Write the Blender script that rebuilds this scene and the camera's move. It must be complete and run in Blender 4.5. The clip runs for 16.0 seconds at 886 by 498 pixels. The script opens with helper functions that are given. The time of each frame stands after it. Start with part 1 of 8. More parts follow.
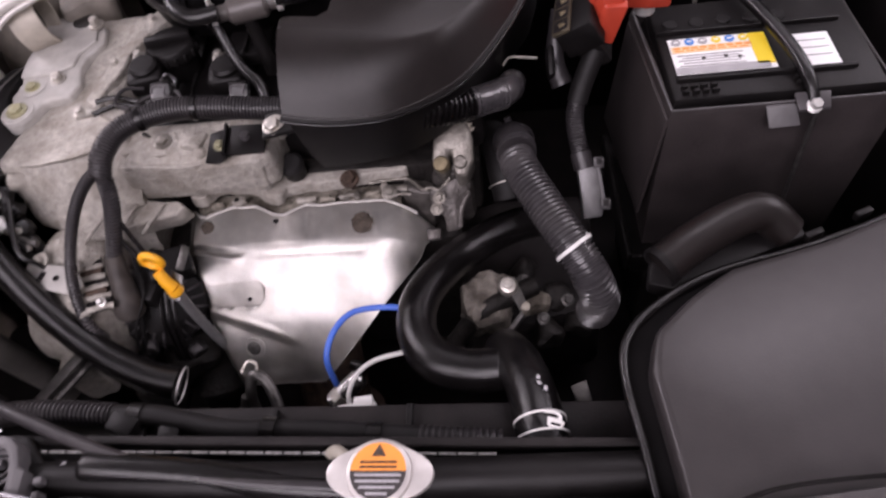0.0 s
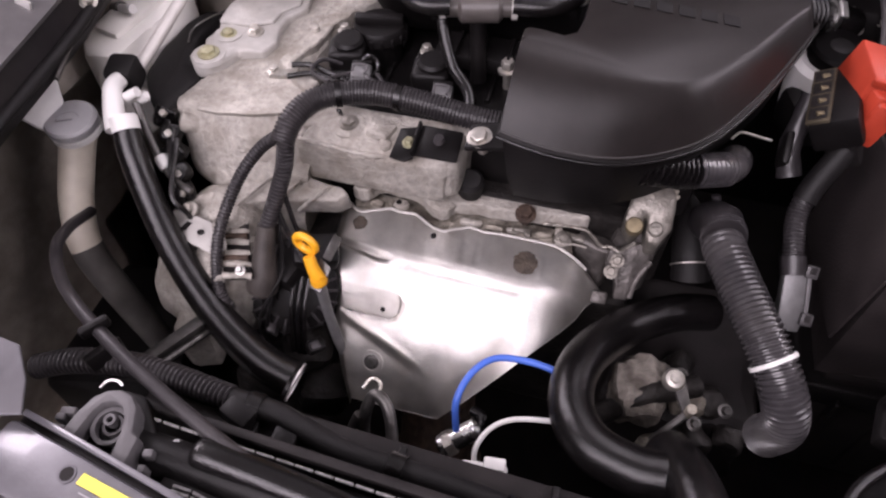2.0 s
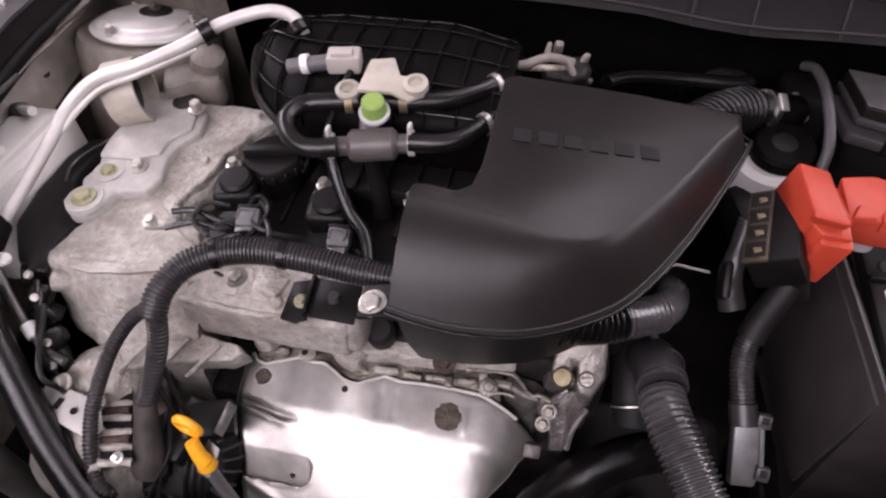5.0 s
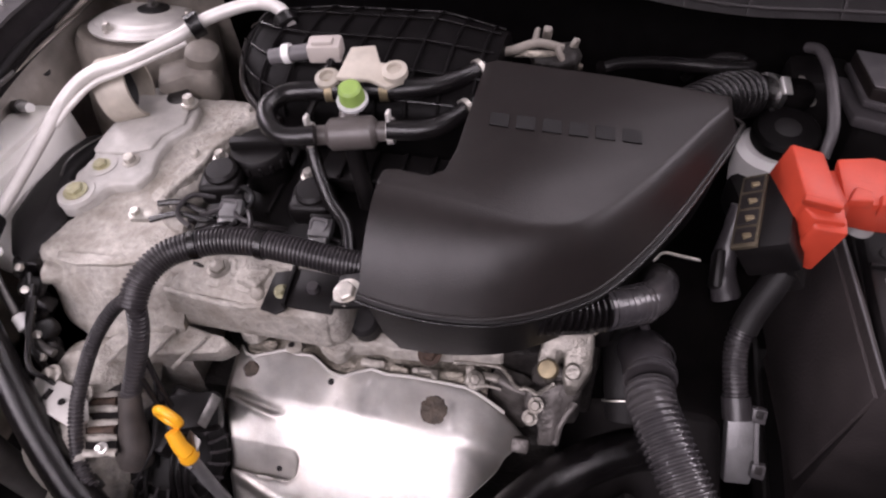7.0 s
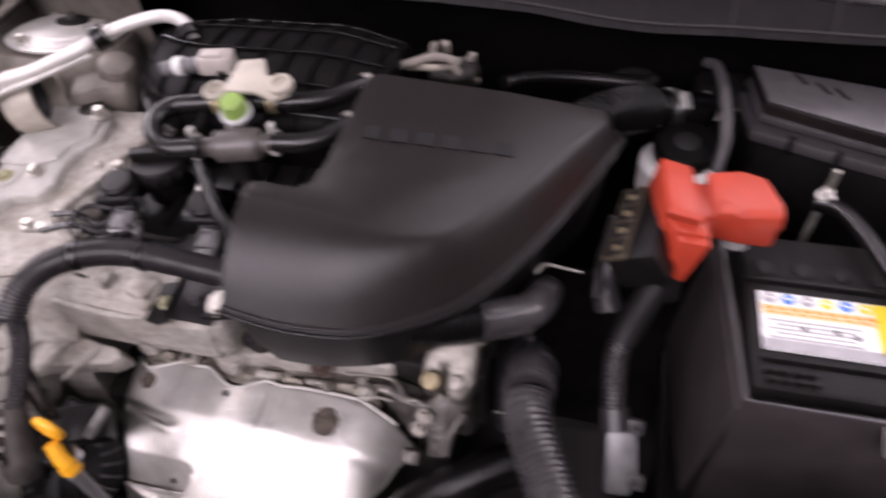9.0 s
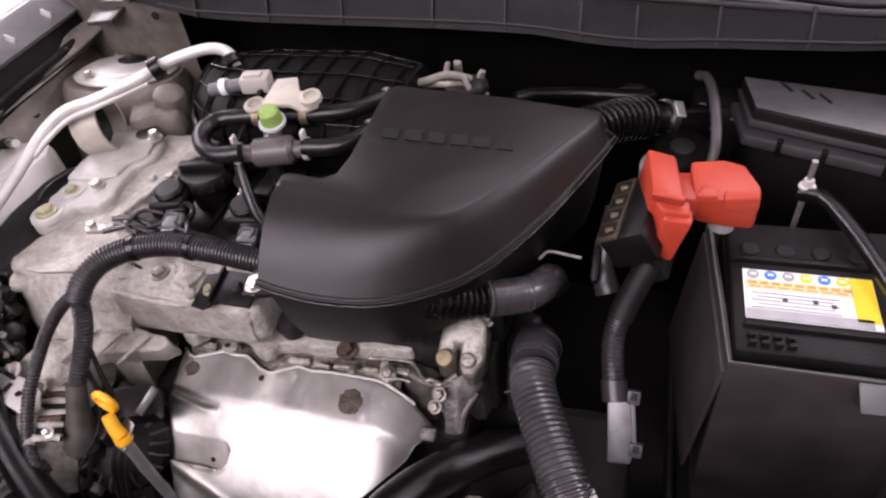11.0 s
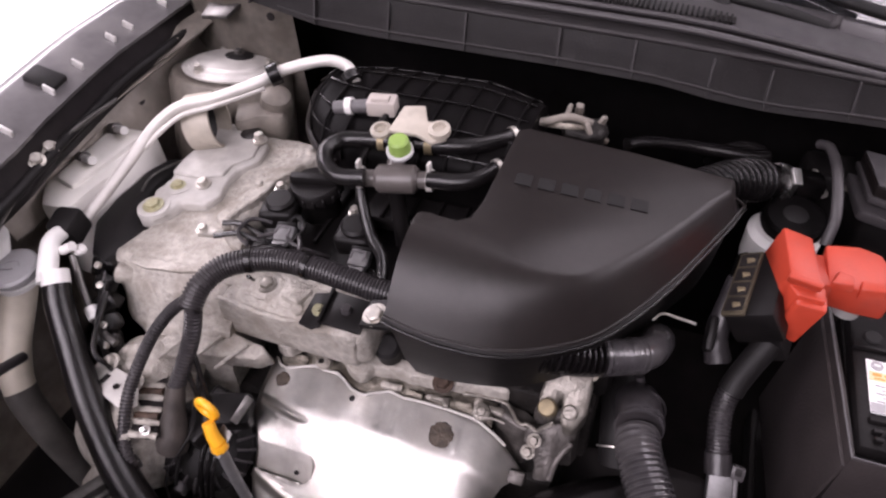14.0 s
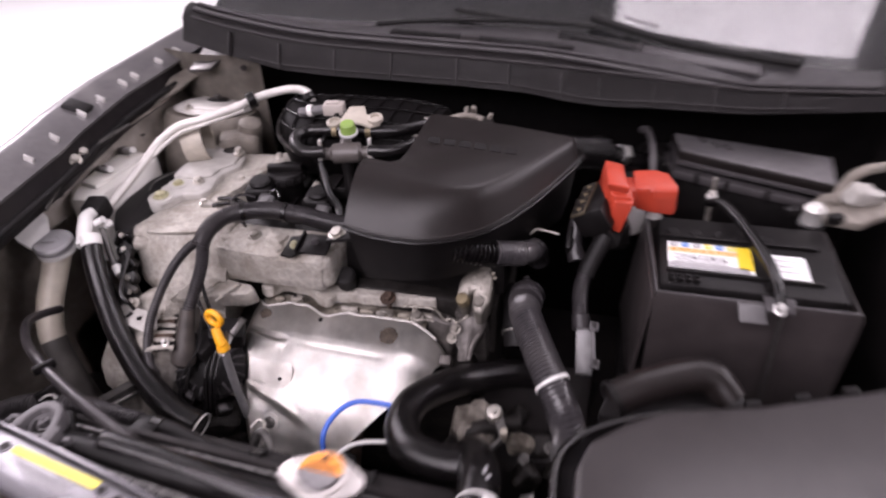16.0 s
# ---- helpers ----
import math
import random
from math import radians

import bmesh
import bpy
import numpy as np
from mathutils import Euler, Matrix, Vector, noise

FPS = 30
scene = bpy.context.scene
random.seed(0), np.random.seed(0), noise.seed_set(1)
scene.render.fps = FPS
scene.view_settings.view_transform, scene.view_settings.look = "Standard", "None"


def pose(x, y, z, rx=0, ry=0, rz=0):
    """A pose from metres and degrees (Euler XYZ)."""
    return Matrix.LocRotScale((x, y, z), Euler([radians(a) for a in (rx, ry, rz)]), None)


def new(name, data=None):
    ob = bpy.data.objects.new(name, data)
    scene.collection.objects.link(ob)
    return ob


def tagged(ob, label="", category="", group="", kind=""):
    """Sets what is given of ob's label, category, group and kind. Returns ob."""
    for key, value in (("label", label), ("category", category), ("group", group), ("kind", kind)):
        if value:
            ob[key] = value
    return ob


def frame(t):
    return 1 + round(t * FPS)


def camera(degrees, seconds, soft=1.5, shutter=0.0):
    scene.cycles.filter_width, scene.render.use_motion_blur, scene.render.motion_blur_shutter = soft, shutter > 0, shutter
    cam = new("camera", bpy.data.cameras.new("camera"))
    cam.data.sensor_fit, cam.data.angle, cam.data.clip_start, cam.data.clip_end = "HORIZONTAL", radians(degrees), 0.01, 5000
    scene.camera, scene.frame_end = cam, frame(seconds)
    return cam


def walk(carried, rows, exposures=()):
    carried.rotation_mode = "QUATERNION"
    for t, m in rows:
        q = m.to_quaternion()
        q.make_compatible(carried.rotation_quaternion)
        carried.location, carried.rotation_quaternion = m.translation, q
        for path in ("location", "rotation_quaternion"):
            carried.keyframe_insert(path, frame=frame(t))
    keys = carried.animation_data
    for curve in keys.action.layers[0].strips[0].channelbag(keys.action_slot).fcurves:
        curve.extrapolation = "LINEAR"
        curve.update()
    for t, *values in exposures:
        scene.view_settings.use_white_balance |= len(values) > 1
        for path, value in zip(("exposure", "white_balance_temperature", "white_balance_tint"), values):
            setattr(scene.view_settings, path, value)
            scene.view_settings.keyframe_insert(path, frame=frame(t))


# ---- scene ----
cam = camera(67.0, 16.0, soft=2.3, shutter=0.5)
# seconds, eye x y z, turns about x y z
PATH = [
    (0, 0.0306, -0.1368, 1.3437, 34.57, 6.19, -0.22),
    (0.3, 0.0190, -0.1391, 1.3593, 32.22, 5.36, 2.00),
    (0.5, -0.0050, -0.1433, 1.3290, 31.82, 5.66, 5.50),
    (0.7, -0.0376, -0.1223, 1.3180, 30.92, 6.04, 9.68),
    (1, -0.0800, -0.1043, 1.2846, 31.15, 4.55, 13.42),
    (1.5, -0.0967, -0.1008, 1.2852, 35.60, 2.21, 14.59),
    (2, -0.1010, -0.1010, 1.2976, 38.26, 0.39, 15.38),
    (2.5, -0.0926, -0.1056, 1.2945, 38.91, -0.07, 14.88),
    (3, -0.1089, -0.1010, 1.2884, 39.77, -2.13, 16.47),
    (3.5, -0.0818, -0.0419, 1.2970, 40.60, -1.37, 14.73),
    (4, -0.0715, 0.0163, 1.2766, 39.13, -0.78, 14.38),
    (4.5, -0.0683, 0.0678, 1.2845, 38.28, 1.51, 11.95),
    (5, -0.0575, 0.0660, 1.3157, 40.00, 1.96, 12.08),
    (7.5, -0.0094, 0.0779, 1.2944, 40.36, 4.38, 14.25),
    (8, -0.0135, 0.0806, 1.2997, 40.48, 3.79, 14.68),
    (8.5, -0.0082, 0.0789, 1.3096, 40.80, 3.80, 14.63),
    (9, 0.0825, 0.0942, 1.2920, 41.34, 3.78, 13.30),
    (9.2, 0.1504, 0.0840, 1.2817, 41.88, 6.31, 11.73),
    (11.3, 0.1198, 0.0125, 1.3031, 46.09, 6.21, 15.73),
    (11.5, 0.1145, 0.0256, 1.3078, 45.37, 6.13, 16.21),
    (12, 0.0928, 0.0313, 1.3198, 45.39, 5.37, 16.45),
    (12.5, 0.0844, 0.0359, 1.3181, 45.40, 4.97, 17.07),
    (13, 0.0611, 0.0489, 1.3427, 45.39, 3.71, 18.24),
    (13.5, 0.0104, 0.0239, 1.3503, 44.98, 2.49, 20.50),
    (14, 0.0234, 0.0194, 1.3410, 45.56, 2.65, 20.59),
    (14.5, 0.0290, 0.0173, 1.3537, 46.26, 2.17, 20.87),
    (15, 0.0585, 0.0137, 1.3616, 46.97, 3.81, 20.45),
    (15.5, 0.1084, -0.0415, 1.3530, 47.52, 6.44, 22.84),
    (15.6, 0.1637, -0.0652, 1.3438, 48.76, 7.88, 24.18),
    (15.8, 0.1913, -0.1596, 1.3474, 51.47, 6.02, 21.42),
    (15.9, 0.1999, -0.2267, 1.3507, 53.43, 5.23, 19.24),
    (16, 0.1422, -0.3124, 1.3560, 54.88, 2.22, 14.41),
]
walk(cam, [(t, pose(x, y, z, rx, ry, rz)) for t, x, y, z, rx, ry, rz in PATH], exposures=[(0.0, -0.60, 6330, 29), (1.0, -0.37, 6330, 29), (3.0, -0.30, 6330, 29), (4.5, -0.36, 6330, 29), (8.0, -0.31, 6330, 29), (9.0, -0.27, 6330, 29), (12.0, -0.18, 6330, 29), (14.5, -0.18, 6330, 29), (15.2, -0.11, 6330, 29), (16.0, -0.26, 6330, 29)])

# ---- light: a white workshop with added ceiling panels ----
world = bpy.data.worlds.new("workshop_world")
scene.world = world
world.use_nodes = True
world.node_tree.nodes["Background"].inputs[0].default_value = (0.75, 0.76, 0.8, 1)
world.node_tree.nodes["Background"].inputs[1].default_value = 0.25


def ceiling_lamp(x, y, z, sx, sy, watts):
    data = bpy.data.lights.new("ceiling_fill_light", "AREA")
    data.shape, data.size, data.size_y, data.energy = "RECTANGLE", sx, sy, watts
    data.color = (1.0, 0.97, 0.95)
    lamp = new("ceiling_fill_light", data)
    lamp.location = (x, y, z)
    return lamp


ceiling_lamp(-1.05, -2.45, 3.0, 3.4, 2.6, 310)
# unseen panel, added for the windscreen's white reflection
ceiling_lamp(0.75, 1.55, 3.0, 1.3, 1.1, 34)
# unseen panel, added for the highlight along the resonator's right fold
ceiling_lamp(3.2, 1.7, 2.9, 1.0, 2.4, 150)
# unseen panel, added to whiten the floor beyond the fender
ceiling_lamp(-3.3, 2.1, 2.9, 1.0, 2.4, 230)


# ---- materials ----
def mat(name, base, rough=0.5, metal=0.0, vary=0.25, scale=60.0, bump=0.15, bscale=400.0, stain=None, stain_amount=0.0, stain_scale=14.0, coat=0.0, spec=0.5, rvary=0.12, lump=0.0, sharp=(0.45, 0.7), soft=(0.3, 0.72)):
    m = bpy.data.materials.new(name)
    m.use_nodes = True
    nt = m.node_tree
    n, l = nt.nodes, nt.links
    b = n["Principled BSDF"]
    b.inputs["Metallic"].default_value = metal
    b.inputs["Specular IOR Level"].default_value = spec
    b.inputs["Coat Weight"].default_value = coat
    tc = n.new("ShaderNodeTexCoord")
    big = n.new("ShaderNodeTexNoise")
    big.inputs["Scale"].default_value, big.inputs["Detail"].default_value = stain_scale, 6
    fine = n.new("ShaderNodeTexNoise")
    fine.inputs["Scale"].default_value, fine.inputs["Detail"].default_value = scale, 5
    l.new(tc.outputs["Object"], big.inputs["Vector"])
    l.new(tc.outputs["Object"], fine.inputs["Vector"])
    ramp = n.new("ShaderNodeValToRGB")
    ramp.color_ramp.elements[0].position, ramp.color_ramp.elements[1].position = soft
    lo, hi = 1 - vary, 1 + vary
    ramp.color_ramp.elements[0].color = (*[min(1, c * lo) for c in base], 1)
    ramp.color_ramp.elements[1].color = (*[min(1, c * hi) for c in base], 1)
    l.new(fine.outputs["Fac"], ramp.inputs["Fac"])
    mix = n.new("ShaderNodeMix")
    mix.data_type = "RGBA"
    sr = n.new("ShaderNodeMapRange")
    sr.inputs["From Min"].default_value, sr.inputs["From Max"].default_value = sharp
    sr.inputs["To Max"].default_value = stain_amount
    l.new(big.outputs["Fac"], sr.inputs["Value"])
    l.new(sr.outputs["Result"], mix.inputs["Factor"])
    l.new(ramp.outputs["Color"], mix.inputs["A"])
    s = stain or [c * 0.5 for c in base]
    mix.inputs["B"].default_value = (*s, 1)
    l.new(mix.outputs["Result"], b.inputs["Base Color"])
    rr = n.new("ShaderNodeMapRange")
    rr.inputs["To Min"].default_value, rr.inputs["To Max"].default_value = max(0.03, rough - rvary), min(1, rough + rvary)
    l.new(big.outputs["Fac"], rr.inputs["Value"])
    l.new(rr.outputs["Result"], b.inputs["Roughness"])
    bn = n.new("ShaderNodeTexNoise")
    bn.inputs["Scale"].default_value, bn.inputs["Detail"].default_value = bscale, 3
    l.new(tc.outputs["Object"], bn.inputs["Vector"])
    bp = n.new("ShaderNodeBump")
    bp.inputs["Strength"].default_value, bp.inputs["Distance"].default_value = bump, 0.002
    if lump:
        add = n.new("ShaderNodeMath")
        add.operation = "MULTIPLY_ADD"
        add.inputs[1].default_value = lump
        l.new(fine.outputs["Fac"], add.inputs[0])
        l.new(bn.outputs["Fac"], add.inputs[2])
        l.new(add.outputs[0], bp.inputs["Height"])
    else:
        l.new(bn.outputs["Fac"], bp.inputs["Height"])
    l.new(bp.outputs["Normal"], b.inputs["Normal"])
    return m


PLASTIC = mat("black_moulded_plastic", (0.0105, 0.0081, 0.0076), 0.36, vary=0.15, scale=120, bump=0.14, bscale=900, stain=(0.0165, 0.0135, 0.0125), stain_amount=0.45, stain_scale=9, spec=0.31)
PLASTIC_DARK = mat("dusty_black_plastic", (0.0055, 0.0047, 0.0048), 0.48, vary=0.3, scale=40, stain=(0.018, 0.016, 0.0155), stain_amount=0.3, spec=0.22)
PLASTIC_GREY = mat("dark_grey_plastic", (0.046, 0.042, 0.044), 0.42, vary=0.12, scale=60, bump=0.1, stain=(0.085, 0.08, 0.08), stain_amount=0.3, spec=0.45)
TRIM = mat("matt_cowl_plastic", (0.024, 0.0208, 0.0215), 0.6, vary=0.2, scale=50, bump=0.2, stain=(0.03, 0.028, 0.028), stain_amount=0.4, spec=0.4)
RUBBER = mat("black_rubber", (0.0050, 0.0043, 0.0045), 0.20, vary=0.25, scale=80, bump=0.22, bscale=700, stain=(0.015, 0.0135, 0.013), stain_amount=0.3, spec=0.42)
RUBBER_MATT = mat("matt_rubber", (0.006, 0.0052, 0.0053), 0.6, vary=0.25, scale=80, bump=0.2, bscale=500, spec=0.3)
CONDUIT = mat("corrugated_conduit_plastic", (0.025, 0.0225, 0.024), 0.36, vary=0.2, scale=70, bump=0.1, stain=(0.055, 0.049, 0.049), stain_amount=0.45, spec=0.45)
CONDUIT_GREY = mat("grey_corrugated_hose_plastic", (0.043, 0.040, 0.0425), 0.20, vary=0.2, scale=70, bump=0.12, stain=(0.10, 0.093, 0.09), stain_amount=0.5, spec=0.55)
CAST = mat("dusty_cast_aluminium", (0.42, 0.395, 0.355), 0.60, 0.25, vary=0.22, scale=130, bump=0.8, bscale=420, stain=(0.22, 0.195, 0.16), stain_amount=0.8, stain_scale=26, lump=2.0, sharp=(0.44, 0.70), soft=(0.3, 0.7))
CAST_GREY = mat("painted_cast_bracket", (0.46, 0.445, 0.42), 0.55, 0.2, vary=0.10, scale=70, bump=0.35, bscale=300, stain=(0.31, 0.29, 0.26), stain_amount=0.65, stain_scale=22, lump=0.6, sharp=(0.45, 0.75))
CAST_DARK = mat("dark_cast_metal", (0.022, 0.0195, 0.018), 0.5, 0.3, vary=0.5, scale=60, bump=0.7, bscale=220, stain=(0.008, 0.007, 0.0065), stain_amount=0.9, stain_scale=26, lump=0.8, spec=0.3)
STEEL = mat("pressed_shield_steel", (0.72, 0.70, 0.665), 0.44, 1.0, vary=0.12, scale=45, bump=0.12, bscale=120, stain=(0.50, 0.455, 0.40), stain_amount=0.6, stain_scale=16, rvary=0.12)
ALLOY = mat("silver_alloy_pipe", (0.72, 0.71, 0.69), 0.42, 0.7, vary=0.08, scale=60, bump=0.08, stain=(0.48, 0.46, 0.43), stain_amount=0.5, stain_scale=24)
ZINC = mat("zinc_bolt", (0.48, 0.46, 0.42), 0.42, 0.8, vary=0.25, scale=150, bump=0.2, stain=(0.3, 0.26, 0.22), stain_amount=0.5, stain_scale=60)
ZINC_YELLOW = mat("yellow_zinc_nut", (0.40, 0.39, 0.26), 0.5, 0.5, vary=0.25, scale=150, bump=0.15, stain=(0.34, 0.30, 0.17), stain_amount=0.6, stain_scale=60)
RUST = mat("rusty_steel", (0.085, 0.055, 0.04), 0.75, 0.3, vary=0.5, scale=120, bump=0.5, stain=(0.035, 0.024, 0.02), stain_amount=0.8)
STEEL_DARK = mat("dark_steel", (0.12, 0.115, 0.11), 0.4, 0.8, vary=0.3, scale=90, bump=0.15)
CHROME = mat("bright_steel", (0.66, 0.65, 0.63), 0.28, 1.0, vary=0.15, scale=60, bump=0.08, stain=(0.45, 0.43, 0.4), stain_amount=0.4, stain_scale=40)
WHITE = mat("white_plastic", (0.72, 0.71, 0.69), 0.45, vary=0.05, scale=40, bump=0.05, stain=(0.55, 0.53, 0.5), stain_amount=0.4)
TANK = mat("milky_tank_plastic", (0.84, 0.82, 0.77), 0.42, vary=0.05, scale=40, bump=0.08, stain=(0.72, 0.69, 0.62), stain_amount=0.5)
NECK = mat("translucent_grey_plastic", (0.64, 0.585, 0.49), 0.42, vary=0.12, scale=30, stain=(0.46, 0.41, 0.33), stain_amount=0.5)
CAPGREY = mat("grey_cap_plastic", (0.46, 0.455, 0.465), 0.45, vary=0.06, scale=60)
YELLOW = mat("yellow_handle_plastic", (0.86, 0.40, 0.015), 0.38, vary=0.06, scale=60, bump=0.05)
RED = mat("red_cover_plastic", (0.43, 0.046, 0.021), 0.45, vary=0.08, scale=60, bump=0.1, stain=(0.40, 0.045, 0.02), stain_amount=0.35)
BLUE = mat("blue_wire_plastic", (0.06, 0.15, 0.58), 0.4, vary=0.08)
GREEN = mat("green_cap_plastic", (0.22, 0.34, 0.075), 0.5, vary=0.08)
DUSTY = mat("dusty_beige_metal", (0.20, 0.18, 0.155), 0.6, 0.1, vary=0.25, scale=60, bump=0.3, stain=(0.14, 0.12, 0.10), stain_amount=0.7, stain_scale=26)
BOOT = mat("dusty_brown_rubber", (0.045, 0.038, 0.034), 0.55, vary=0.3, scale=60, bump=0.3, stain=(0.09, 0.08, 0.07), stain_amount=0.5)
BRASS = mat("tarnished_brass", (0.22, 0.18, 0.11), 0.5, 0.6, vary=0.3, scale=120, bump=0.1)
PLUG_BEIGE = mat("yellowed_white_plastic", (0.42, 0.38, 0.35), 0.5, vary=0.06, scale=40, bump=0.05, stain=(0.33, 0.29, 0.25), stain_amount=0.4)
# grey plastic parts; on the air cleaner lid it stands in for sheen
MOUNTGREY = mat("grey_plastic_and_lid_sheen", (0.105, 0.10, 0.103), 0.48, vary=0.15, scale=60, bump=0.15, stain=(0.065, 0.06, 0.06), stain_amount=0.5)
PIPEM = mat("matt_alloy_pipe", (0.62, 0.60, 0.57), 0.5, 0.35, vary=0.08, scale=60, bump=0.08, stain=(0.42, 0.4, 0.37), stain_amount=0.45, stain_scale=24)
VALVE = mat("brownish_grey_plastic", (0.085, 0.075, 0.07), 0.42, vary=0.15, scale=60, bump=0.1, stain=(0.05, 0.044, 0.042), stain_amount=0.4)
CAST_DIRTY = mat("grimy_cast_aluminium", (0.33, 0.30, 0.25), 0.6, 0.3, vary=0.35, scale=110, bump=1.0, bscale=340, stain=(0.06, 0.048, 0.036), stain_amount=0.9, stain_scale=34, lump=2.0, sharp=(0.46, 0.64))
# deepest black: manifold, bulkhead, reservoir cap and duct cover base
MANIFOLD = mat("deep_black_plastic", (0.0035, 0.003, 0.0031), 0.5, vary=0.3, scale=50, bump=0.2, spec=0.06)
SLEEVE = mat("soft_black_sleeve", (0.033, 0.0275, 0.0275), 0.50, vary=0.25, scale=25, bump=0.25, bscale=300, stain=(0.046, 0.039, 0.037), stain_amount=0.6, stain_scale=7, spec=0.35)
RINGM = mat("beige_bush_metal", (0.44, 0.40, 0.34), 0.55, 0.1, vary=0.15, scale=60, bump=0.2, stain=(0.3, 0.27, 0.22), stain_amount=0.5)
# the neck's plastic again, darkened for the shade low in the bay
NECK_LOW = mat("shaded_neck_plastic", (0.10, 0.093, 0.085), 0.5, vary=0.3, scale=30, stain=(0.04, 0.036, 0.033), stain_amount=0.7)
CAPM = mat("brushed_cap_metal", (0.58, 0.55, 0.53), 0.42, 0.5, vary=0.08, scale=90, bump=0.08, stain=(0.42, 0.38, 0.36), stain_amount=0.4, stain_scale=40)
OLD_BRASS = mat("dark_brown_brass", (0.10, 0.082, 0.055), 0.5, 0.5, vary=0.4, scale=120, bump=0.2, stain=(0.03, 0.025, 0.018), stain_amount=0.7, stain_scale=60)
CAST_MID = mat("mid_grey_cast_aluminium", (0.20, 0.18, 0.155), 0.55, 0.35, vary=0.3, scale=110, bump=0.8, bscale=320, stain=(0.06, 0.05, 0.04), stain_amount=0.85, stain_scale=46, lump=1.6, sharp=(0.44, 0.64))
LUG = mat("dull_grey_lug_metal", (0.20, 0.198, 0.20), 0.45, 0.4, vary=0.2, scale=70, bump=0.2, stain=(0.10, 0.095, 0.09), stain_amount=0.5)
# darker grey than the pale castings above it
CAST_WORN = mat("dark_grey_casting", (0.115, 0.105, 0.098), 0.48, 0.45, vary=0.35, scale=90, bump=0.6, bscale=260, stain=(0.035, 0.030, 0.026), stain_amount=0.8, stain_scale=40, lump=1.2, sharp=(0.44, 0.66))
CAST_BRIGHT = mat("bright_machined_casting", (0.225, 0.21, 0.185), 0.40, 0.55, vary=0.2, scale=120, bump=0.5, bscale=300, stain=(0.13, 0.115, 0.095), stain_amount=0.6, stain_scale=40, lump=0.8)
TARNISH = mat("scorched_brown_steel", (0.075, 0.058, 0.044), 0.7, 0.2, vary=0.4, scale=140, bump=0.4, stain=(0.035, 0.028, 0.023), stain_amount=0.7, stain_scale=60)
COVER = mat("satin_grey_cover_plastic", (0.028, 0.0245, 0.0245), 0.4, vary=0.1, scale=60, bump=0.06, bscale=500, stain=(0.045, 0.041, 0.042), stain_amount=0.4, stain_scale=6, spec=0.5)
TAN = mat("beige_plastic", (0.33, 0.3, 0.25), 0.5, vary=0.15)
PAINT = mat("grey_body_paint", (0.108, 0.102, 0.104), 0.36, 0.3, vary=0.1, scale=90, bump=0.04, stain=(0.2, 0.19, 0.185), stain_amount=0.5, coat=0.25)
GUTTER = mat("dusty_black_gutter_paint", (0.026, 0.022, 0.023), 0.5, vary=0.3, scale=50, bump=0.15, stain=(0.05, 0.043, 0.04), stain_amount=0.5, spec=0.3)
PAINT_SLAM = mat("silver_grey_body_paint", (0.15, 0.145, 0.157), 0.36, 0.35, vary=0.08, scale=90, bump=0.04, stain=(0.14, 0.135, 0.14), stain_amount=0.5, coat=0.2)
APRON = mat("dusty_apron_paint", (0.33, 0.295, 0.255), 0.5, 0.1, vary=0.25, scale=40, bump=0.2, stain=(0.16, 0.14, 0.12), stain_amount=0.7)
FLOORM = mat("white_workshop_floor", (0.8, 0.8, 0.79), 0.4, vary=0.03, scale=5, bump=0.02)
WALLM = mat("white_workshop_paint", (0.38, 0.38, 0.38), 0.8, vary=0.03, scale=5, bump=0.05)
# dirty black of the bay panels; also the painted dark of holes and slots
DARKBAY = mat("dirty_bay_black_and_hole_shade", (0.0135, 0.0115, 0.0115), 0.55, vary=0.4, scale=30, stain=(0.027, 0.0235, 0.0225), stain_amount=0.5, spec=0.18)
LABEL_WHITE = mat("label_paper", (0.82, 0.82, 0.82), 0.5, vary=0.02, bump=0.0)
LABEL_YELLOW = mat("label_yellow", (0.85, 0.62, 0.02), 0.5, vary=0.03, bump=0.0)
LABEL_PALE = mat("label_pale_yellow", (0.83, 0.72, 0.10), 0.5, vary=0.03, bump=0.0)
LABEL_ORANGE = mat("label_orange", (0.85, 0.30, 0.05), 0.5, vary=0.05, bump=0.0)
LABEL_PEACH = mat("label_peach", (0.86, 0.62, 0.36), 0.5, vary=0.05, bump=0.0)
LABEL_BLUE = mat("label_blue", (0.03, 0.2, 0.6), 0.5, vary=0.03, bump=0.0)
LABEL_GREY = mat("label_grey", (0.36, 0.35, 0.36), 0.5, vary=0.1, bump=0.0)
LABEL_BLACK = mat("label_black", (0.04, 0.035, 0.035), 0.5, vary=0.1, bump=0.0)
FIN = mat("radiator_fin_metal", (0.24, 0.235, 0.23), 0.5, 0.5, vary=0.4, scale=200, bump=0.2)
glass = bpy.data.materials.new("windscreen_glass")
glass.use_nodes = True
_g = glass.node_tree.nodes["Principled BSDF"]
_g.inputs["Base Color"].default_value = (0.02, 0.02, 0.022, 1)
_g.inputs["Roughness"].default_value = 0.03
_g.inputs["IOR"].default_value = 1.75
_g.inputs["Coat Weight"].default_value = 1.0
_g.inputs["Coat IOR"].default_value = 1.75
_g.inputs["Coat Roughness"].default_value = 0.02


# ---- building helpers ----
ORIGIN = {}


def thing(name, at, label, category, group="", kind="", move=(0, 0, 0)):
    """An Empty at the thing's base, for its parts. move: how far the whole thing sits from where its parts are drawn."""
    ob = new(name)
    ob.location = Vector(at) + Vector(move)
    ob.empty_display_size = 0.02
    ORIGIN[ob] = Vector(at)
    return tagged(ob, label, category, group, kind)


